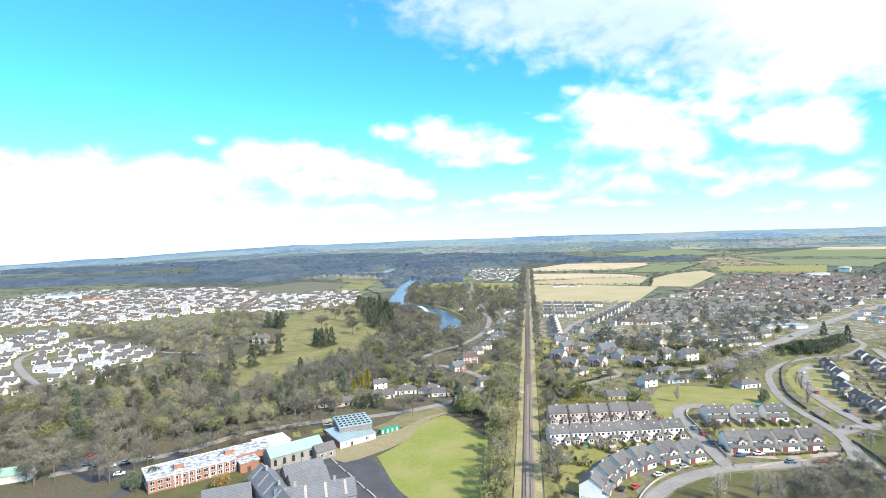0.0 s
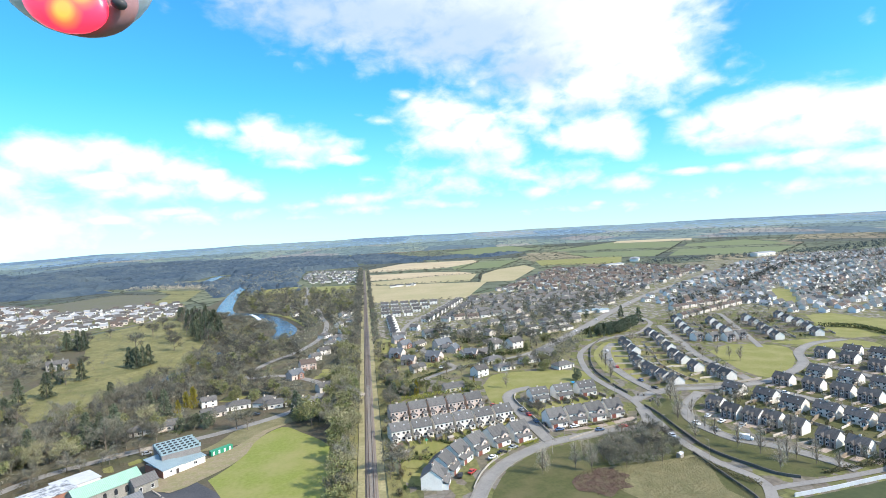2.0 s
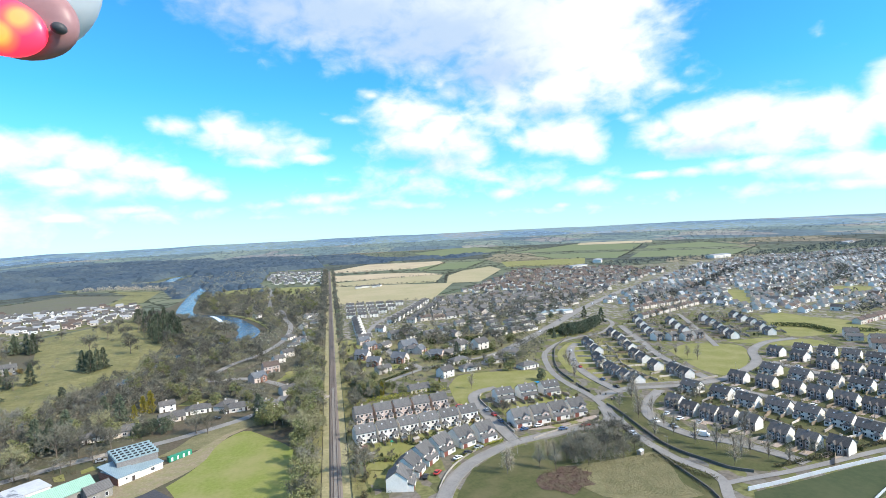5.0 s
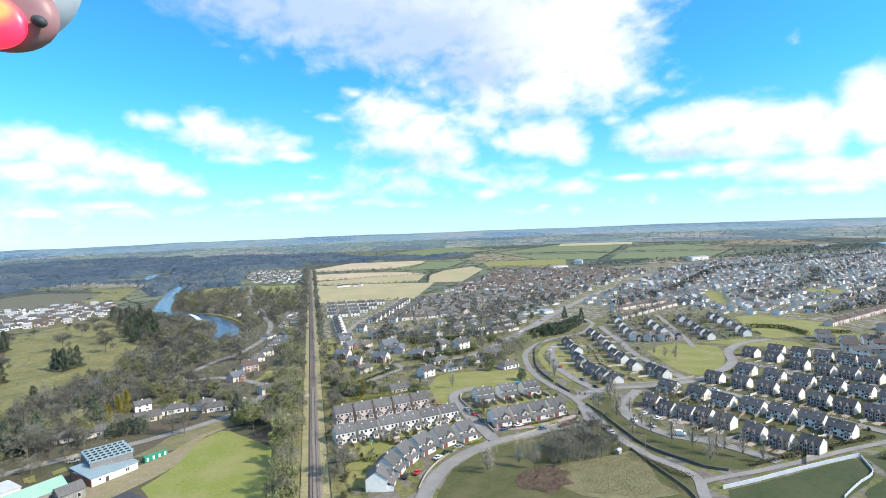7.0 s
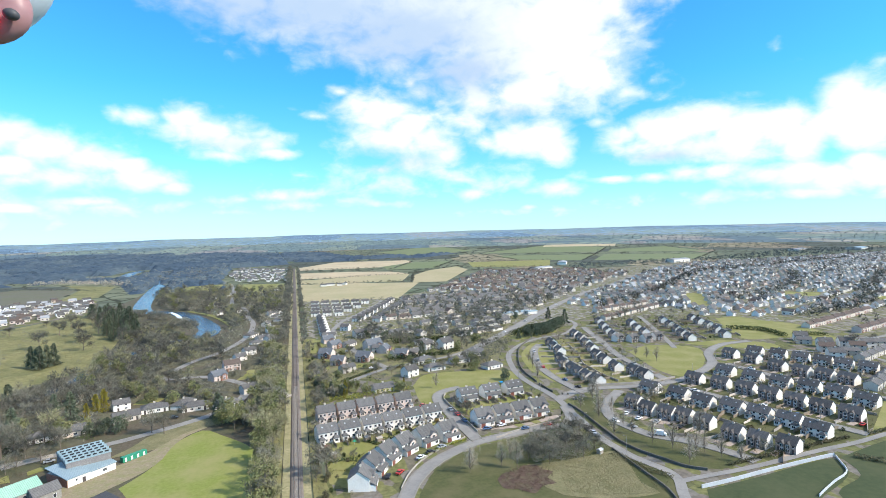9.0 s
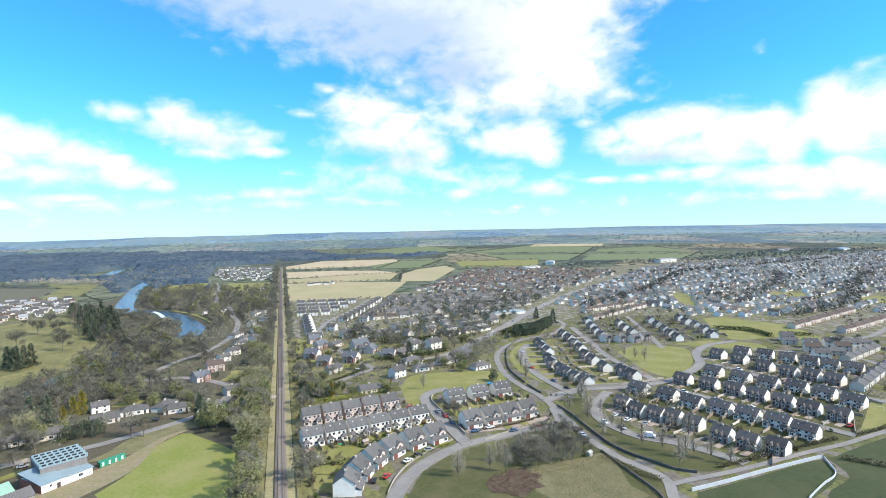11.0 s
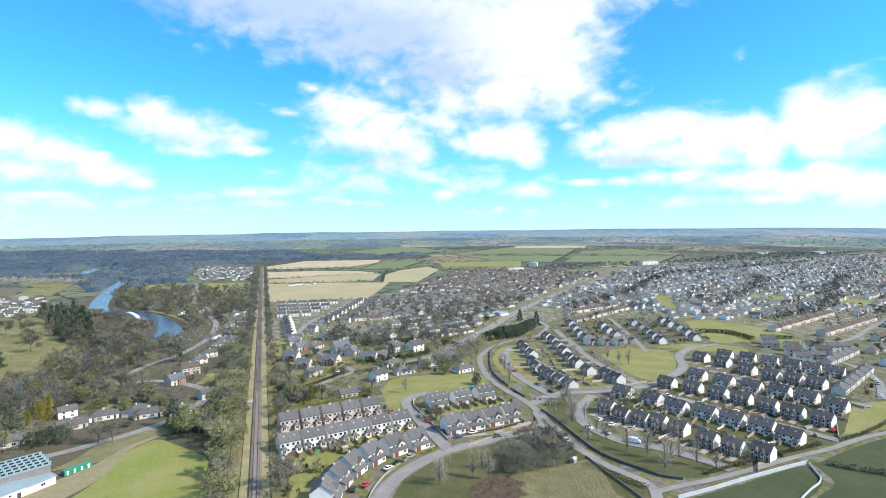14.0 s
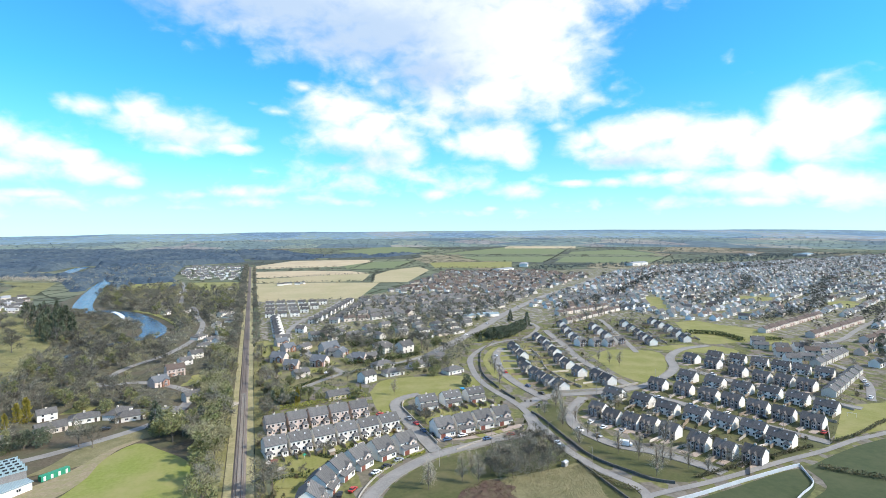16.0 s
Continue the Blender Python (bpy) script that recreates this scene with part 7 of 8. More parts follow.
far_wood("undergrowth", [(8, 205), (8, 305), (66, 300), (72, 262), (55, 236), (30, 215), (14, 190)], 4.2, 1.7, M["dry_blades"], "pale dry garden shrubs", 131, True, 0.5, 26, 0.6, 0.0)
far_wood("undergrowth", [(80, 238), (80, 292), (130, 292), (128, 240)], 3.6, 1.6, M["bush"], "brown garden shrubs", 132, True, 0.6, 26, 0.6, 0.0)
far_wood("undergrowth", [(3.2, 120), (3.2, 460), (8, 460), (8, 300), (5.5, 230), (8, 120)], 1.9, 1.0, M["dry_blades"], "pale dry grass beside the railway", 133, False, 0.7, 12, 0.9)
far_wood("undergrowth", [(-9.2, 120), (-9.2, 460), (-14, 460), (-14, 300), (-14, 120)], 1.9, 1.0, M["dry_blades"], "pale dry grass beside the railway", 134, False, 0.7, 12, 0.9)
far_wood("undergrowth", [(165, 165), (160, 262), (230, 275), (300, 312), (350, 310), (375, 255), (300, 205), (240, 176)], 5.0, 1.5, M["hedge"], "green garden hedges of the eastern estate", 135, True, 0.6, 22, 0.8, 0.0)
far_wood("undergrowth", [(160, 280), (175, 390), (235, 430), (300, 505), (400, 455), (320, 360), (240, 385), (212, 285)], 5.0, 1.6, M["hedge"], "green garden hedges of the hill estate", 136, True, 0.6, 20, 0.8, 0.0)
far_wood("brambles", [(70, 188), (75, 193), (82, 196), (89, 195), (92, 190), (91, 184), (86, 177), (78, 175), (71, 180)], 1.1, 1.0, M["bracken"], "tangled dead red-brown brambles", 140, False, 0.9, 16, 0.9)
far_wood("brambles", [(119, 196), (127, 197), (129, 183), (128, 166), (124, 160), (121, 163), (124, 184)], 2.0, 2.0, M["bush"], "brown brambles along the dark wall", 141, False, 0.6, 26, 0.6)
far_wood("meadow_tussocks", [(-300, 649), (-265, 722), (-240, 750), (-194, 644), (-161, 560), (-148, 446), (-170, 403), (-176, 348), (-190, 335), (-232, 383), (-240, 497)], 3.2, 0.9, M["dry_blades"], "pale tussocks of rough meadow grass", 142, False, 0.7, 9, 1.3)
far_wood("undergrowth", [(-165, 226), (-140, 252), (-112, 258), (-108, 250), (-112, 240), (-122, 226), (-140, 208), (-152, 204)], 4.0, 2.6, M["bush"], "bare brown shrubs between road and school", 143, False, 0.8, 60, 0.45)
far_wood("scrub", [(-296, 645), (-265, 720), (-240, 745), (-196, 644), (-163, 560), (-150, 446), (-172, 403), (-178, 352), (-190, 340), (-230, 385), (-238, 497)], 15, 3.4, M["twig"], "low bare shrubs scattered over the meadow", 144, False, 0.4, 60, 0.5)
for x, y, k, s in ((-84, 298, "bare_a", 0.6), (-95, 294, "bare_c", 0.6), (-60, 308, "bare_a", 0.5), (-74, 303, "birch", 0.8), (-48, 312, "ivy_a", 0.5), (-104, 306, "ever_a", 0.55), (-70, 334, "ever_a", 0.8), (-82, 340, "ever_a", 0.9), (-60, 342, "ivy_a", 0.8), (-92, 348, "ivy_a", 0.9), (-108, 340, "bare_a", 0.9), (-52, 334, "ever_a", 0.7), (-116, 306, "bare_a", 0.7)):
    plant(k, x, y, s, group="trees round the roadside houses")


# ---------------------------------------------------------------- school
def framed(x, y, ux, uy):
    """A pose at x, y whose own x axis points along (ux, uy)."""
    return pose(x, y, 0, 0, 0, math.degrees(math.atan2(uy, ux)))


school = root("school_block", "two-storey red brick school block with white piers and flat roof", "school", at=framed(-146, 183.5, 0.713, 0.70))
part("wall", box(0, 33, 0, 14, -0.3, 5.0), M["brick"], school)
part("wall", box(33.02, 49, 3, 14, -0.3, 5.3), M["brick"], school)
part("roof", box(-0.35, 33.0, -0.35, 14.35, 5.0, 5.35), M["pale_roof"], school, "stained pale flat roof")
part("roof", box(33.03, 49.3, 2.7, 14.35, 5.3, 5.65), M["pale_roof"], school, "stained pale flat roof")
for x0, x1, y0, y1 in ((-0.35, 33, -0.4, -0.1), (-0.4, -0.1, -0.1, 14.4), (-0.1, 33, 14.1, 14.4)):
    part("parapet", box(x0, x1, y0, y1, 5.36, 5.6), M["white_wall"], school)
for x, y in ((10, 4.5), (30, 6.5)):
    t = part("stair_tower", box(x, x + 3.6, y, y + 2.4, 5.36, 7.2), M["brick"], school)
    part("tower_roof", box(x - 0.15, x + 3.75, y - 0.15, y + 2.55, 7.2, 7.4), M["pale_roof"], t)
for i in range(10):
    x = 9.5 + i * 2.55
    if 18 < x < 21.5:
        continue
    part("pier", box(x - 0.22, x + 0.22, -0.25, 0.1, 0, 5.0), M["white_wall"], school, "white painted pier")
for i in range(12):
    x = 1.6 + i * 2.75
    for z in (0.8, 3.1):
        part("window", window_mesh(1.7, 1.4), None, school, at=pose(x, 0, z))
for i in range(4):
    for z in (0.8, 3.1):
        part("window", window_mesh(1.7, 1.4), None, school, at=pose(0, 2.5 + i * 3.2, z, 0, 0, -90))
part("annexe", box(33.2, 41, -4, 3, -0.3, 4.0), M["brick"], school)
part("annexe_roof", box(33.0, 41.3, -4.3, 2.9, 4.0, 4.3), M["pale_roof"], school)
part("door", box(36, 37.4, -4.06, -3.95, 0, 2.2), M["dark_door"], school)
lean = root("flat_roofed_wing", "low wing with a plain white flat roof", "school building", at=framed(-121, 219, 0.713, 0.70))
part("wall", box(2, 16, 0, 11, -0.3, 4.6), M["white"], lean)
part("roof", box(1.7, 16.3, -0.3, 11.3, 4.6, 4.95), M["white_wall"], lean)
for i in range(4):
    part("window", window_mesh(1.6, 1.25), None, lean, at=pose(4 + i * 3, 0, 1.2))


def stone_range(name, label, x, y, ux, uy, length, depth, eave, ridge, roof, windows, arched=False, rooflights=0, chim=0):
    """A stone building; x, y is its front corner, the front runs along (ux, uy)."""
    b = root(name, label, "school building", at=framed(x, y, ux, uy))
    bm = prism([(0, -0.3), (depth, -0.3), (depth, eave), (depth / 2, ridge - 0.05), (0, eave)], 0, length)
    part("wall", bm, M["stone"], b)
    bm = gable_roof(length, depth, eave, ridge, 0.4, 0.22)
    bmesh.ops.translate(bm, verts=bm.verts, vec=(length / 2, depth / 2, 0))
    part("roof", bm, M[roof], b)
    for i in range(windows):
        xx = (i + 0.5) * length / windows
        if arched:
            bm = bmesh.new()
            pts = [(-0.6, 0), (0.6, 0), (0.6, 2.0)] + [(0.6 * math.cos(a), 2.0 + 0.7 * math.sin(a)) for a in (0.5, 1.0, 1.57, 2.1, 2.6)] + [(-0.6, 2.0)]
            add_prism(bm, [(p[0], p[1]) for p in pts], -0.06, 0.04)
            bmesh.ops.rotate(bm, verts=bm.verts, cent=(0, 0, 0), matrix=Matrix.Rotation(radians(90), 3, "Z"))
            bmesh.ops.translate(bm, verts=bm.verts, vec=(xx, 0, 1.6))
            bmesh.ops.recalc_face_normals(bm, faces=bm.faces)
            part("arched_window", bm, M["glass"], b)
        else:
            for z in [1.0] + ([3.8] if eave > 5.5 else []):
                part("window", window_mesh(1.2, 1.6), None, b, at=pose(xx, 0, z))
    a = math.degrees(math.atan2(ridge - eave, depth / 2))
    for i in range(rooflights):
        xx = (i + 0.5) * length / rooflights
        part("rooflight", box(-0.45, 0.45, -depth * 0.27, depth * 0.27, 0, 0.12), M["wall"], b, "pale raised roof strip", at=pose(xx, depth * 0.25, (eave + ridge) / 2 + 0.2, a, 0, 0))
    for i in range(chim):
        xx = (i + 0.5) * length / chim
        part("chimney", box(xx - 0.5, xx + 0.5, depth / 2 - 0.4, depth / 2 + 0.4, ridge - 0.6, ridge + 1.6), M["stone"], b)
    return b


stone_range("assembly_hall", "stone hall with a pale green copper roof and arched windows", -108, 207.5, 0.685, 0.728, 23.5, 8.5, 5.4, 8.2, "mint_sheet", 6, True)
stone_range("convent_range", "long grey stone range with a slate roof and pale roof strips", -106.5, 186.5, 0.67, -0.742, 46, 9.5, 7.0, 11.0, "blue_slate", 9, False, 6, 3)
stone_range("convent_wing", "stone wing with a steep slate roof", -91, 186, 0.74, 0.672, 15, 8, 6.5, 10.2, "blue_slate", 3, False, 0, 1)
stone_range("convent_wing", "stone wing with a blue-grey slate roof and gable", -85, 178, 0.72, 0.69, 14, 9, 6.5, 10.6, "blue_slate", 3)
stone_range("convent_range", "broad stone range with slate roof and stone gable", -86, 166, 0.90, 0.436, 27, 10, 6.5, 10.4, "blue_slate", 6, False, 4, 2)
stone_range("chapel_porch", "low stone building with slate roof beside the hall", -92.5, 218.5, 0.70, 0.714, 9, 6, 3.8, 6.0, "slate", 2)
stone_range("convent_wing", "stone wing with a pale slate hipped roof", -113, 167, 0.85, 0.52, 16, 10, 5.0, 8.4, "blue_slate", 4)

stone_range("old_manor", "pale old stone house with ivy beside the meadow", -254, 468, 0.94, 0.34, 15, 7, 5.6, 8.0, "slate", 5, False, 0, 2)
for x, y, z in ((-243, 468, 0.55), (-238, 473, 0.7), (-247, 464, 0.5), (-234, 478, 0.6)):
    plant("willow", x, y, z, group="golden shrubs by the old house")
hall = root("sports_hall", "sports hall with grey timber cladding and a blue sawtooth roof", "sports hall", at=framed(-90, 240.5, 0.86, 0.51))
part("wall", box(0, 15.5, 0, 16.5, -0.3, 6.6), M["grey_clad"], hall, "weathered grey timber cladding")
for i in range(5):
    y0, y1 = i * 3.3, (i + 1) * 3.3
    part("sawtooth_roof", prism([(y0, 6.55), (y1, 6.55), (y1, 6.9), (y0, 8.3)], -0.3, 15.8), M["blue_sheet"], hall, "pale blue metal sheet")
    for k in range(7):
        part("roof_window", box(0.5 + k * 2.15, 1.9 + k * 2.15, y0 - 0.06, y0 + 0.02, 7.3, 7.9), M["glass"], hall)
low = root("sports_hall_annexe", "low annexe with white front, brick side and pale blue roof", "school building", at=framed(-86.8, 232.3, 0.68, 0.733))
part("wall", box(0, 18.5, 0, 7, -0.3, 3.3), M["white"], low)
part("wall", box(-0.12, 0.0, 0, 14.5, -0.3, 3.4), M["brick"], low, "red brick side wall")
part("wall", box(0.02, 8.5, 7.02, 14.5, -0.3, 3.2), M["white"], low)
part("roof", prism([(-0.3, 3.3), (14.9, 5.2), (14.9, 5.45), (-0.3, 3.6)], -0.5, 8.6), M["blue_sheet"], low, "pale blue metal roof")
part("roof", prism([(-0.3, 3.0), (7.2, 4.0), (7.2, 4.25), (-0.3, 3.25)], 8.62, 18.9), M["blue_sheet"], low, "pale blue metal roof")
part("door", box(5.4, 6.6, -0.06, 0.05, 0, 2.2), M["dark_door"], low)
part("window", window_mesh(0.9, 0.9), None, low, at=pose(3.2, 0, 1.7))
part("window", window_mesh(1.6, 1.25), None, low, at=pose(14, 0, 1.2))

for i in range(4):
    c = root("storage_container", "green painted steel storage container on the grass", "container", "row of containers", at=framed(-73.2 + i * 1.9, 251.5 + i * 1.75, 0.73, 0.68))
    bm = box(0, 2.5, 0, 2.2, 0.12, 2.1)
    part("body", bm, M["green_paint"], c)
    part("roof", box(-0.03, 2.53, -0.03, 2.23, 2.1, 2.2), M["green_paint"], c)
    part("door", box(0.8, 1.6, -0.05, 0.02, 0.3, 1.9), M["frame"], c, "pale door panel")
shed = root("green_roofed_shed", "shed with a pale green pitched roof", "shed", at=framed(-219, 182, 0.85, 0.5))
part("wall", box(0, 17, 0, 9, -0.2, 3.2), M["buff"], shed)
bm = gable_roof(17, 9, 3.2, 5.0)
bmesh.ops.translate(bm, verts=bm.verts, vec=(8.5, 4.5, 0))
part("roof", bm, M["mint_sheet"], shed, "pale green sheet roof")
for x, y in ((-76, 233), (-70, 226), (-64, 219.5), (-58, 212.5), (-52, 206), (-47, 200)):
    thing("kerb_block", box(-3.6, 3.6, -0.25, 0.25, 0, 0.5), M["wall"], "low pale wall along the school yard", "wall", "yard wall", at=framed(x - 9, y - 14, 0.66, -0.75))


# ---------------------------------------------------------------- walls, hedges, fences
def wall_line(name, line, height, width, m, label, category="wall", kind="structure", step=4):
    return thing(name, strip(smooth(line, step), width, height, height + 0.1), M[m], label, category, kind=kind)


wall_line("wall_white", [(137, 159.4), (153, 160.7), (174, 163.2), (202.6, 165.7), (205, 165.4)], 1.4, 0.35, "white_wall", "white painted boundary wall beside the lane")
wall_line("wall_white", [(205.2, 164.9), (201, 159), (197.4, 154), (192, 151), (186.2, 149.1), (177.2, 145.3), (170, 142)], 1.0, 0.25, "white_wall", "white painted boundary wall round the field")
wall_line("wall_stone", [(139, 299), (138.6, 290), (139, 281)], 1.2, 0.45, "dark_wall", "dark stone wall along the road")
wall_line("wall_stone", [(137, 258.5), (137.1, 245.6), (135.2, 226.3), (133.6, 205.6), (135.8, 192.8), (140, 183), (143, 175.5), (149, 170.5)], 1.2, 0.45, "dark_wall", "dark stone wall along the road")
wall_line("wall_stone", [(193, 428), (168, 396), (153.6, 365), (146, 345), (141.3, 327), (139.2, 303)], 1.2, 0.45, "dark_wall", "dark stone wall along the curved road")
wall_line("wall_block", [(78.5, 236), (77.5, 262), (76.5, 288), (80, 298)], 1.2, 0.3, "wall", "grey garden wall along the cul-de-sac")
wall_line("wall_block", [(164, 284.5), (182, 281.5), (200, 279.5), (222, 282.5)], 1.3, 0.3, "wall", "pale garden wall along the estate road")
wall_line("wall_block", [(84, 226.5), (104, 234.5), (122, 238)], 0.9, 0.25, "wall", "low front garden wall")
wall_line("wall_block", [(242, 180), (262, 196), (282, 213), (298, 222)], 1.3, 0.3, "wall", "pale wall along the play green")
for x, y in ((142, 275), (144.5, 273.5), (143, 264), (145.5, 266), (121, 239), (123, 241), (120, 230), (122.5, 228.5)):
    g = root("gate_pillar", "square dark stone gate pillar at the estate entrance", "pillar", "gate pillars", at=pose(x, y, 0.2))
    part("shaft", box(-0.35, 0.35, -0.35, 0.35, 0, 1.2), M["dark_wall"], g)
    part("cap", box(-0.45, 0.45, -0.45, 0.45, 1.2, 1.32), M["concrete"], g)


def hedge(line, height, width, m, label, seed):
    rnd = random.Random(seed)
    pts = smooth(line, 1.2)
    verts, faces = [], []
    for p in pts:
        for i in range(26):
            big = max(1.0, width / 2.4)
            q = p + Vector((rnd.uniform(-1, 1) * width / 2, rnd.uniform(-1, 1) * width / 2, 0))
            q.z = height * rnd.uniform(0.1, 1.0)
            d = Vector((rnd.gauss(0, 1), rnd.gauss(0, 1), rnd.gauss(0.3, 1))).normalized()
            sliver(verts, faces, q, d, 0.55 * big, 0.24 * big, rnd)
    return tagged(new("hedge", pydata("hedge", verts, faces, M[m])), label, "hedge", kind="structure")


wall_line("wall_white", [(-366, 463), (-340, 444), (-308, 424), (-280, 424), (-262, 412), (-245, 397)], 2.2, 0.4, "white_wall", "long white boundary wall of the meadow")
wall_line("wall_block", [(-123, 262), (-115, 265), (-105, 269)], 1.5, 0.4, "wall", "pale wall beside the school road")
wall_line("wall_stone", [(126.3, 200), (125.8, 190), (125.4, 175), (124.9, 162), (122, 152)], 1.0, 0.45, "dark_wall", "dark wall edging the tall grass")
hedge([(-126, 271), (-120, 277), (-113, 284)], 2.2, 2.0, "hedge", "dark clipped hedge in front of a bungalow", 41)
hedge([(9, 306), (33, 309.5), (62, 315)], 2.6, 2.0, "yellow_hedge", "clipped yellow-green hedge behind the terrace", 1)
hedge([(368, 398), (381, 391), (388, 381), (387, 369), (384, 356)], 3.2, 4.5, "hedge", "dark hedge across the long green", 2)
hedge([(400, 360), (409, 352), (416, 346)], 3.0, 4.0, "hedge", "dark hedge at the edge of the long green", 3)
hedge([(-118, 284), (-105, 285), (-96, 287)], 2.4, 2.4, "hedge", "dark clipped hedge beside the sports hall", 4)
hedge([(160, 171.5), (177, 173), (204, 176), (228, 178)], 1.5, 1.8, "bush", "scrubby brown hedge beside the lane", 5)
hedge([(182, 444), (196, 454), (212, 466), (228, 470)], 4.5, 5, "hedge", "tall dark hedge at the road corner", 6)
hedge([(240, 178), (262, 181), (285, 187), (310, 192)], 1.5, 1.5, "bush", "scrubby hedge along the lane", 7)
hedge([(58, 366), (72, 370), (92, 372), (118, 380)], 1.8, 2.0, "hedge", "garden hedge among the bungalows", 8)
hedge([(64, 392), (90, 392), (118, 402)], 3.0, 4.0, "hedge", "long green hedge among the bungalows", 9)
hedge([(212, 162), (222, 150), (236, 136)], 1.8, 3, "bush", "dark bank of brambles", 10)
hedge([(125, 188), (128, 178), (132, 170)], 1.6, 2.5, "bush", "brambles along the wall", 11)
hedge([(33, 240), (45, 243), (57, 246)], 1.6, 1.2, "hedge", "garden hedge between the rows", 12)
for i in range(13):
    x = 8 + i * 5.1
    thing("garden_fence", box(-0.05, 0.05, -6, 0, 0, 1.5), M["fence"], "weathered timber garden fence", "fence", "garden fences", at=pose(x, 243.5 + i * 1.1, 0.05, 0, 0, 12))
for i in range(9):
    thing("garden_fence", box(-0.05, 0.05, -7, 0, 0, 1.5), M["fence"], "weathered timber garden fence", "fence", "garden fences", at=pose(81 + i * 5.3, 279 + i * 0.6, 0.05, 0, 0, 8))
for key, pts, _ in EAST:
    if key != "estate_back":
        continue
    d = Vector((pts[-1][0] - pts[0][0], pts[-1][1] - pts[0][1], 0)).normalized()
    t = math.degrees(math.atan2(d.y, d.x))
    for x, y in pts:
        thing("garden_fence", box(-0.05, 0.05, -9, -3.8, 0, 1.6), M["fence"], "weathered timber garden fence", "fence", "garden fences", at=pose(x, y, 0.05, 0, 0, t))
        thing("garden_fence", box(-0.05, 0.05, -9, -3.8, 0, 1.6), M["fence"], "weathered timber garden fence", "fence", "garden fences", at=pose(x - d.x * 6.3, y - d.y * 6.3, 0.05, 0, 0, t))
for x, y in ((7, 236), (33, 240), (46, 243), (12, 229), (90, 262), (110, 265), (99, 263), (120, 270), (28, 243), (54, 247)):
    s = root("garden_shed", "small timber garden shed", "shed", "garden sheds", at=pose(x, y, 0.05, 0, 0, random.uniform(0, 60)))
    part("wall", box(-1.3, 1.3, -1, 1, 0, 1.9), M["fence"], s)
    bm = gable_roof(2.6, 2.0, 1.9, 2.5, 0.15, 0.08)
    part("roof", bm, M["wall"], s)

swing = root("garden_swing_frame", "small red and orange play frame in a garden", "play frame", at=pose(10, 237, 0.1, 0, 0, 10))
for sx in (-1, 1):
    part("post", box(sx - 0.08, sx + 0.08, -0.7, -0.55, 0, 2.0), M["red_door"], swing)
    part("post", box(sx - 0.08, sx + 0.08, 0.55, 0.7, 0, 2.0), M["red_door"], swing)
part("platform", box(-1, 1, -0.7, 0.7, 0.9, 1.0), M["fence"], swing)
part("roof", gable_roof(2.2, 1.6, 2.0, 2.6, 0.1, 0.08), M["red_door"], swing)
bm = bmesh.new()
bmesh.ops.create_cone(bm, cap_ends=True, segments=10, radius1=0.9, radius2=0.05, depth=0.7, matrix=Matrix.Translation((0, 0, 2.0)))
para = root("closed_parasol", "green garden parasol standing on a lawn", "parasol", at=pose(22, 240, 0.1))
part("canopy", bm, M["green_paint"], para)
part("pole", box(-0.04, 0.04, -0.04, 0.04, 0, 1.7), M["frame"], para)
hut = root("field_hut", "small grey hut beside the thicket", "hut", at=pose(119, 197.5, 0.1, 0, 0, 30))
part("wall", box(-1.2, 1.2, -0.9, 0.9, 0, 1.7), M["wall"], hut)
part("roof", gable_roof(2.4, 1.8, 1.7, 2.2, 0.12, 0.08), M["pale_roof"], hut)
for i in range(6):
    c = root("greenhouse", "small white greenhouse with pale blue glazing", "greenhouse", "greenhouses", at=pose(-80 + (i % 3) * 3.2, 328 + (i // 3) * 3.4, 0.1, 0, 0, 15))
    part("base", box(-1.2, 1.2, -1.2, 1.2, 0, 1.0), M["frame"], c)
    part("glazing", hip_roof(2.4, 2.4, 1.0, 1.5, 0.05), M["blue_sheet"], c)
plant("gold", 24, 311, 0.5, group="single trees")
plant("willow", 64, 255.5, 0.35, group="single trees")
for x, y in ((12, 315), (17, 317)):
    plant("con_a", x, y, 0.55, group="conifers behind the terrace")
hedge([(9, 222), (14, 224), (21, 222.5)], 1.4, 1.2, "hedge", "garden hedge between the lawns", 31)
hedge([(28, 241), (33, 236.5), (38, 240)], 1.3, 1.2, "hedge", "dark garden hedge beside a lawn", 32)
hedge([(46, 214), (54, 221), (62, 226), (70, 229)], 1.0, 1.0, "yellow_hedge", "low clipped front garden hedge", 33)
hedge([(86, 239), (96, 240), (106, 241), (116, 244)], 1.0, 1.0, "bush", "low front garden shrubs", 34)
wall_line("wall_block", [(71, 232), (64, 227.5), (55, 221.5), (46, 213), (39, 203), (34, 192)], 0.8, 0.25, "wall", "low pale front garden wall along the curved road")
# garden walls between the plots
PLOT_WALLS = [mesh_of("garden_wall", box(-0.12, 0.12, -5.5, 5.5, 0, 1.2), M["wall"]), mesh_of("garden_wall", box(-0.12, 0.12, -5.5, 5.5, 0, 1.0), M["cream"]), mesh_of("garden_wall", box(-0.06, 0.06, -5.5, 5.5, 0, 1.5), M["fence"])]
PLOT_LABELS = ("grey block garden wall between plots", "pale rendered garden wall between plots", "brown timber fence between garden plots")
rnd = random.Random(77)
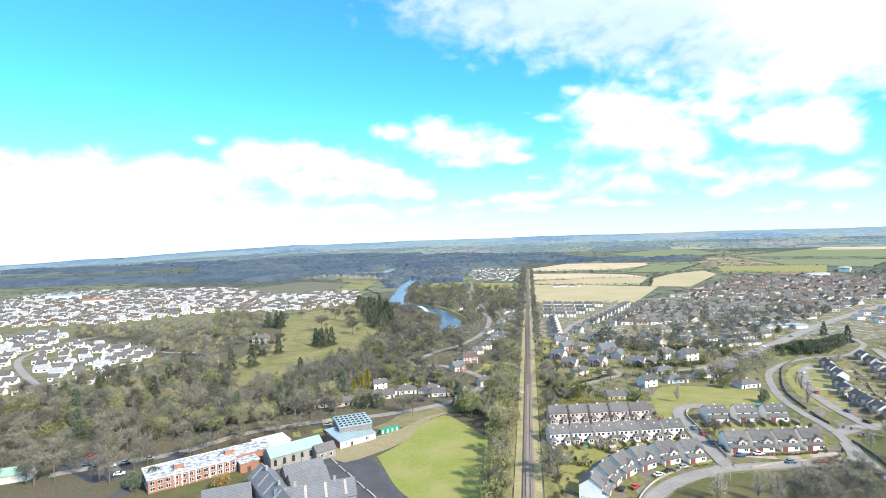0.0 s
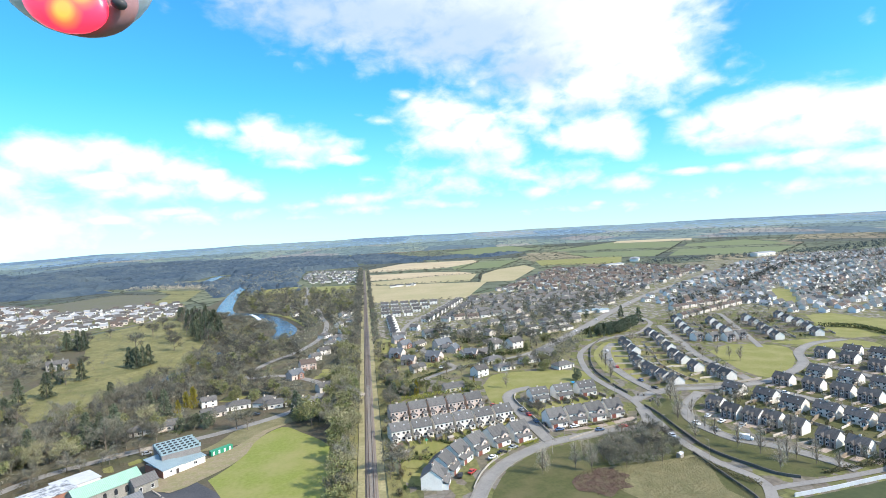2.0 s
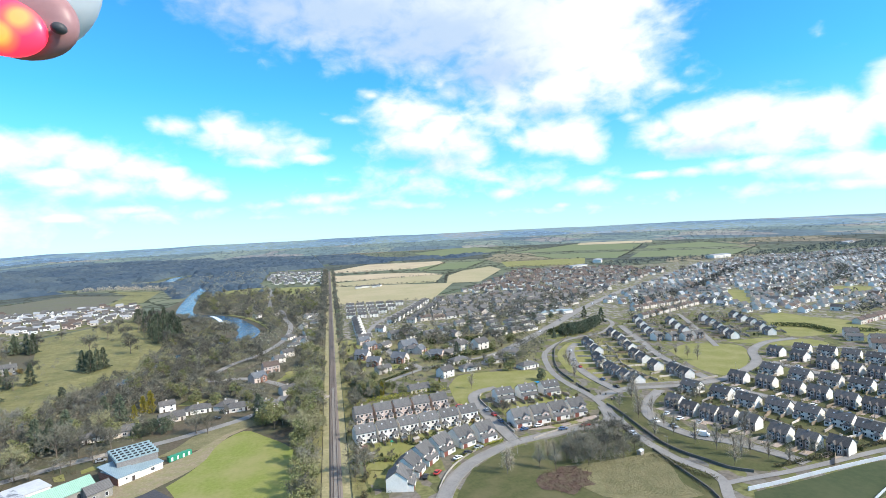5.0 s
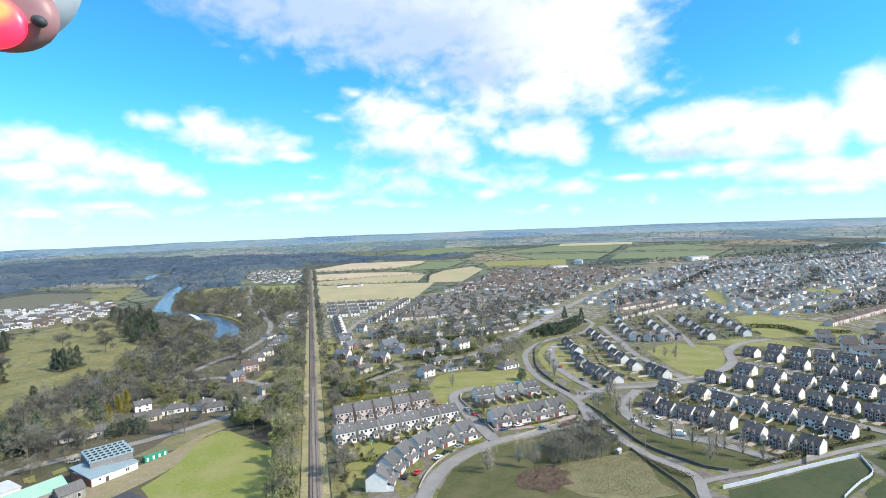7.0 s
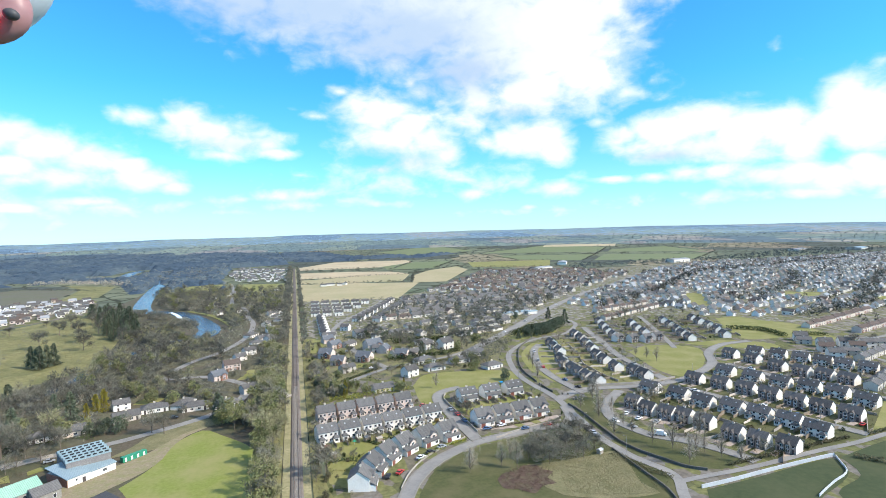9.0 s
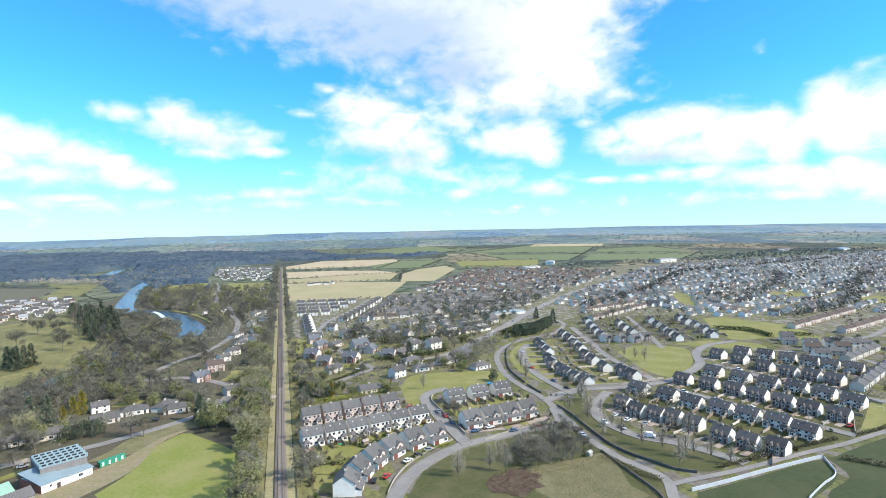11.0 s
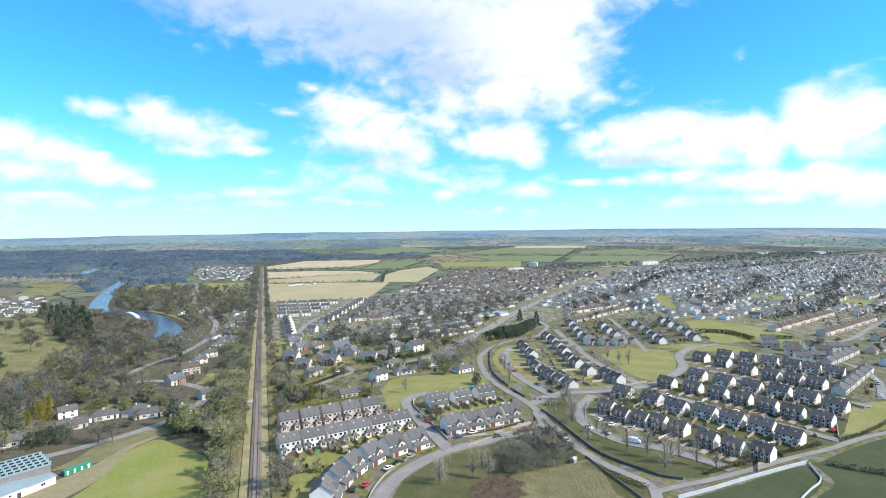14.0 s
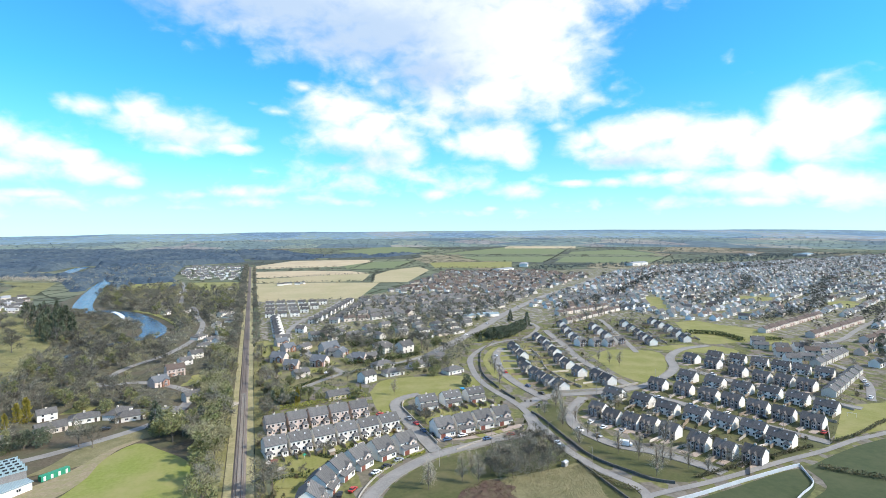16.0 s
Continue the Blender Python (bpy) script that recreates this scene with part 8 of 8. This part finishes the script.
for line in HILL + [pts for _, pts, _ in EAST]:
    for (x0, y0), (x1, y1) in zip(line, line[1:]):
        d = Vector((x1 - x0, y1 - y0, 0)).normalized()
        n = Vector((-d.y, d.x, 0))
        for side in (-1, 1):
            k = rnd.randrange(3)
            c = Vector(((x0 + x1) / 2, (y0 + y1) / 2, 0.05)) + n * side * 8.5
            thing("garden_wall", PLOT_WALLS[k], None, PLOT_LABELS[k], "wall", "garden walls between the plots", at=pose(c.x, c.y, 0.05, 0, 0, math.degrees(math.atan2(d.y, d.x))))
    back = mesh_of("garden_wall", box(-0.12, 0.12, -7, 7, 0, 1.3), M["wall"])
    for i in range(0, len(line) - 1):
        (x0, y0), (x1, y1) = line[i], line[i + 1]
        d = Vector((x1 - x0, y1 - y0, 0)).normalized()
        n = Vector((d.y, -d.x, 0)) * -13.5
        if free((x0 + x1) / 2 + n.x, (y0 + y1) / 2 + n.y, 1.0, False):
            thing("garden_wall", back, None, "grey block wall behind the gardens", "wall", "garden walls between the plots", at=pose((x0 + x1) / 2 + n.x, (y0 + y1) / 2 + n.y, 0.05, 0, 0, math.degrees(math.atan2(d.y, d.x)) - 90))
hedge([(78, 457), (100, 454), (125, 450)], 3.4, 4.0, "hedge", "tall green hedge behind the gardens", 51)
hedge([(15, 440), (16, 428), (34, 424)], 1.4, 1.2, "hedge", "clipped hedge between the lawns", 52)
hedge([(78, 449), (100, 447), (126, 449)], 3.2, 5.0, "hedge", "tall green hedge between the bungalows", 21)
hedge([(22, 342), (40, 358), (52, 370)], 1.5, 1.4, "hedge", "clipped hedge along the lane", 22)
hedge([(64, 366), (84, 372), (108, 380), (124, 392)], 1.6, 1.6, "bush", "brown hedge along the lane", 23)
hedge([(16, 470), (17, 420), (16, 360)], 2.0, 2.0, "bush", "scrubby hedge along the railway gardens", 24)

# footbridge and farm
bridge = root("foot_crossing", "grey footpath ramp crossing beside the railway", "crossing", at=framed(-13, 314, 0.55, 0.83))
part("ramp", prism([(-0.9, 0.3), (0.9, 0.3), (0.9, 0.75), (-0.9, 0.75)], 0, 13), M["concrete"], bridge)
for s in (-0.85, 0.85):
    part("railing", box(0, 13, s - 0.05, s + 0.05, 0.76, 1.7), M["wall"], bridge)
for x, y, w, d, a in ((46, 972, 10, 7, 5), (58, 980, 15, 8, 8), (74, 974, 9, 7, -4), (84, 984, 8, 6, 60)):
    b = root("farm_building", "grey and white farm shed in the stubble field", "barn", "farm", at=pose(x, y, 0.1, 0, 0, a))
    part("wall", prism([(-d / 2, -0.2), (d / 2, -0.2), (d / 2, 2.8), (0, 4.4), (-d / 2, 2.8)], -w / 2, w / 2), M["white"], b)
    part("roof", gable_roof(w, d, 2.8, 4.5), M["slate"], b)
for x, y, w, d, h, a, m in ((228, 552, 30, 11, 2.6, 12, "blue_sheet"), (246, 549, 12, 8, 3, 12, "blue_sheet"), (640, 1235, 60, 20, 6, 60, "pale_slate"), (1500, 1350, 70, 30, 6, 25, "pale_slate"), (1650, 1280, 80, 40, 7, 25, "blue_sheet"), (905, 1145, 60, 25, 7, 15, "pale_slate"), (520, 1100, 50, 20, 6, 25, "pale_slate"), (-840, 880, 50, 22, 7, 20, "blue_sheet"), (-700, 800, 40, 20, 7, 30, "brick")):
    b = root("warehouse", "large flat-roofed shed with pale sheet roof", "warehouse", at=pose(x, y, 0.1, 0, 0, a))
    part("wall", box(-w / 2, w / 2, -d / 2, d / 2, -0.2, h), M["white"], b)
    part("roof", prism([(-d / 2 - 0.4, h), (0, h + d * 0.08), (d / 2 + 0.4, h), (d / 2 + 0.4, h + 0.3), (0, h + d * 0.08 + 0.3), (-d / 2 - 0.4, h + 0.3)], -w / 2 - 0.4, w / 2 + 0.4), M[m], b)


# ---------------------------------------------------------------- cars and small things
def car(paint, label, van=False):
    c = root("van" if van else "car", label, "van" if van else "car")
    l, w, h = (5.3, 2.0, 2.3) if van else (4.3, 1.75, 1.45)
    bm = bmesh.new()
    if van:
        prof = [(-l / 2, 0.35), (l / 2, 0.35), (l / 2, 1.1), (l / 2 - 0.7, 1.3), (l / 2 - 1.5, h), (-l / 2 + 0.1, h), (-l / 2, 1.2)]
    else:
        prof = [(-l / 2, 0.3), (l / 2, 0.3), (l / 2, 0.7), (l / 2 - 1.1, 0.9), (-l / 2 + 0.5, 0.95), (-l / 2, 0.85)]
    add_prism(bm, prof, -w / 2, w / 2)
    bmesh.ops.rotate(bm, verts=bm.verts, cent=(0, 0, 0), matrix=Matrix.Rotation(radians(-90), 3, "Z"))
    bmesh.ops.recalc_face_normals(bm, faces=bm.faces)
    bmesh.ops.bevel(bm, geom=bm.edges, offset=0.06, segments=1, affect="EDGES")
    part("body", bm, M[paint], c)
    if not van:
        bm = bmesh.new()
        add_prism(bm, [(-l / 2 + 0.55, 0.94), (l / 2 - 1.2, 0.88), (l / 2 - 1.9, 1.38), (-l / 2 + 1.0, 1.38)], -w / 2 + 0.1, w / 2 - 0.1)
        bmesh.ops.rotate(bm, verts=bm.verts, cent=(0, 0, 0), matrix=Matrix.Rotation(radians(-90), 3, "Z"))
        bmesh.ops.recalc_face_normals(bm, faces=bm.faces)
        cab = part("glazing", bm, M["glass"], c)
        part("roof", box(-l / 2 + 1.0, l / 2 - 1.9, -w / 2 + 0.14, w / 2 - 0.14, 1.37, 1.45), M[paint], cab)
    else:
        part("windscreen", prism([(-0.85, 1.35), (0.85, 1.35), (0.8, 2.1), (-0.8, 2.1)], l / 2 - 1.35, l / 2 - 0.95), M["glass"], c)
    wm = bmesh.new()
    bmesh.ops.create_cone(wm, cap_ends=True, segments=10, radius1=0.32, radius2=0.32, depth=0.22, matrix=Matrix.Rotation(radians(90), 4, "X"))
    wm = mesh_of("wheel", wm, M["tyre"])
    for sx in (-1, 1):
        for sy in (-1, 1):
            part("wheel", wm, None, c, at=pose(sx * l * 0.31, sy * (w / 2 - 0.1), 0.32))
    return c


CARS = {k: car("car_" + k, f"parked {n} car on the estate road") for k, n in (("white", "white"), ("silver", "silver"), ("red", "red"), ("blue", "dark blue"), ("dark", "black"))}
CARS["van"] = car("car_white", "parked white panel van on the road", True)
seen_cars = set()


def park(k, x, y, a):
    m = pose(x, y, 0.33, 0, 0, a)
    if k in seen_cars:
        ob = copy_thing(CARS[k], m)
    else:
        seen_cars.add(k)
        ob = CARS[k]
        ob.matrix_basis = m
    ob["group"] = "parked cars"


for k, x, y, a in (("van", 154.5, 206, -42), ("white", 145.8, 228, -85), ("white", 156.5, 235, 30), ("silver", 149.3, 219, -75), ("white", 158, 227, 25), ("silver", 163, 220, 30), ("dark", 169, 211, 30), ("white", 127.6, 218, 92), ("blue", 101, 232.6, 5), ("red", 113, 233.6, 5), ("blue", 77, 252, 97), ("red", 76.5, 262, 96), ("dark", 79, 246, 96), ("silver", 75, 270, 96), ("red", 63, 281, 20), ("red", 36, 205, 50), ("dark", 31, 203, 70), ("white", 47, 216, 30), ("dark", 52, 220, 20), ("silver", 58, 224, 20), ("red", 158, 333, 80), ("blue", 157, 300, 95), ("dark", 157, 284, 100)):
    park(k, x, y, a)
for k, x, y, a in (("silver", 163, 352, 60), ("white", 172, 378, 75), ("silver", 219, 320, 85), ("white", 214, 255, -70), ("silver", 220, 238, -70), ("red", 254, 196, -70), ("blue", 232, 206, -72), ("white", 228, 222, 20), ("red", 248, 187, 20), ("dark", 240, 212, -70), ("white", 279, 282, -80), ("silver", 290, 244, -70), ("white", 296, 217, 30), ("white", 322, 215, 25), ("silver", 345, 232, 25), ("white", 352, 238, 25), ("blue", 84, 238, 10), ("white", 92, 240, 10), ("dark", 12, 268, 10), ("silver", 22, 270, 10), ("dark", 34, 272, 10), ("blue", 44, 275, 10)):
    park(k, x, y, a)
for k, x, y, a in (("white", -180, 205, 30), ("silver", -176, 209, 30), ("dark", -186, 203, 30), ("white", -170, 198, 30), ("blue", -192, 206, 30), ("silver", -168, 214, 30), ("red", -196, 213, 30), ("white", -86, 264, 20), ("dark", -64, 305, 15), ("silver", -104, 262, 20), ("white", 125, 300, 70), ("silver", 36, 430, 80), ("white", 48, 372, 20), ("dark", 255, 480, 70), ("white", 300, 595, 45), ("silver", 220, 505, 45), ("white", 180, 459, 45)):
    park(k, x, y, a)

thing("tarpaulin_cover", hip_roof(2.4, 5.0, 1.3, 1.7, 0.0), M["tarp"], "bright blue tarpaulin over a parked boat", "cover", at=pose(118, 306, 0.1, 0, 0, 10))
goal = root("football_goal", "small white football goal on the green", "goal", at=pose(282, 198, 0.3, 0, 0, 120))
for sx in (-1.8, 1.8):
    part("post", box(sx - 0.06, sx + 0.06, -0.06, 0.06, 0, 2), M["frame"], goal)
part("crossbar", box(-1.86, 1.86, -0.06, 0.06, 2, 2.12), M["frame"], goal)
DRIVE = mesh_of("driveway", box(-1.5, 1.5, -6.0, 0, 0, 0.1), M["patio"])
for key, pts, length in EAST:
    if key != "estate":
        continue
    d = Vector((pts[-1][0] - pts[0][0], pts[-1][1] - pts[0][1], 0)).normalized()
    for x, y in pts:
        for along in (0.22, 0.78):
            c = Vector((x, y, 0)) - d * length * along + Vector((d.y, -d.x, 0)) * 4.6
            thing("driveway", DRIVE, None, "pinkish paved drive in front of the house", "driveway", "paved drives", "structure", at=pose(c.x, c.y, 0.1, 0, 0, math.degrees(math.atan2(d.y, d.x))))
lamp_src = None
for x, y in ((128, 226), (100, 226), (72, 214), (84, 232), (74, 262), (131, 280), (133, 316), (151, 378), (143, 230), (154, 203), (166, 184), (186, 273), (236, 284), (278, 312), (130, 195), (225, 226), (234, 196), (282, 262)):
    if lamp_src is None:
        lamp_src = root("street_lamp", "tall grey street lamp with a bent arm", "street lamp", "street lamps", at=pose(x, y, 0.1))
        bm = bmesh.new()
        bmesh.ops.create_cone(bm, cap_ends=True, segments=8, radius1=0.09, radius2=0.05, depth=7, matrix=Matrix.Translation((0, 0, 3.5)))
        part("pole", bm, M["wall"], lamp_src)
        part("arm", box(-0.05, 1.2, -0.05, 0.05, 6.9, 7.0), M["wall"], lamp_src)
        part("lantern", box(1.0, 1.5, -0.1, 0.1, 6.88, 7.0), M["wall"], lamp_src)
    else:
        copy_thing(lamp_src, pose(x, y, 0.1, 0, 0, random.uniform(0, 360)))


# ---------------------------------------------------------------- the aircraft's own lamp pod, hovering beside the lens
def glow(name, color, strength):
    m = bpy.data.materials.new(name)
    m.use_nodes = True
    b = m.node_tree.nodes["Principled BSDF"]
    b.inputs["Base Color"].default_value = (*color, 1)
    b.inputs["Emission Color"].default_value = (*color, 1)
    b.inputs["Emission Strength"].default_value = strength
    b.inputs["Roughness"].default_value = 0.35
    return m


def blob(cx, cy, cz, ax, ay, az_, turn=0.0, seg=32):
    """A smooth ellipsoid, all in millimetres."""
    bm = bmesh.new()
    bmesh.ops.create_uvsphere(bm, u_segments=seg, v_segments=seg // 2, radius=1.0)
    m = Matrix.Translation((cx / 1000, cy / 1000, cz / 1000)) @ Matrix.Rotation(radians(turn), 4, "Z") @ Matrix.Diagonal((ax / 1000, ay / 1000, az_ / 1000, 1))
    bmesh.ops.transform(bm, matrix=m, verts=bm.verts)
    for f in bm.faces:
        f.smooth = True
    return bm


pod = root("drone_arm_lamp", "rounded grey drone arm end with a glowing red lamp", "drone lamp", at=pose(-0.89, -3.68, 95.11, 88.18, 3.07, -9.38))
part("shell", blob(-187, 134, -290, 41, 40, 34, 10), M["shell"], pod, "pale grey plastic shell")
part("housing", blob(-165.5, 101, -261, 29, 19.5, 11, -16), M["face"], pod, "pinkish lamp housing")
LEDS = ((-171.3, 99.3), (-154.6, 95.4), (-162.1, 87.6))
# red diffuser lit from inside by three yellow points
lens_mat = glow("red_lamp_lens", (1.0, 0.035, 0.10), 0.95)
lt = lens_mat.node_tree
where = lt.nodes.new("ShaderNodeTexCoord")
near = None
for x, y in LEDS:
    dist = lt.nodes.new("ShaderNodeVectorMath")
    dist.operation, dist.inputs[1].default_value = "DISTANCE", (x / 1000, y / 1000, -0.2465)
    lt.links.new(where.outputs["Object"], dist.inputs[0])
    if near is None:
        near = dist.outputs["Value"]
    else:
        low = lt.nodes.new("ShaderNodeMath")
        low.operation = "MINIMUM"
        lt.links.new(near, low.inputs[0])
        lt.links.new(dist.outputs["Value"], low.inputs[1])
        near = low.outputs[0]
fade = lt.nodes.new("ShaderNodeMapRange")
fade.inputs["From Min"].default_value, fade.inputs["From Max"].default_value = 0.003, 0.009
lt.links.new(near, fade.inputs["Value"])
hue = lt.nodes.new("ShaderNodeValToRGB")
hue.color_ramp.elements[0].color, hue.color_ramp.elements[1].color = (1.0, 0.55, 0.04, 1), (1.0, 0.035, 0.08, 1)
hue.color_ramp.elements.new(0.5).color = (1.0, 0.18, 0.04, 1)
lt.links.new(fade.outputs[0], hue.inputs[0])
lt.links.new(hue.outputs[0], lt.nodes["Principled BSDF"].inputs["Emission Color"])
part("lens", blob(-165.5, 93, -252, 20.5, 13.3, 7.0, -18), lens_mat, pod, "glowing red lens with yellow light points")
for x, y in ((-140.5, 92.5), (-187, 99)):
    part("screw_hole", blob(x, y, -252, 3.6, 2.7, 3.0, -15, 16), M["plastic_black"], pod, "dark screw hole")
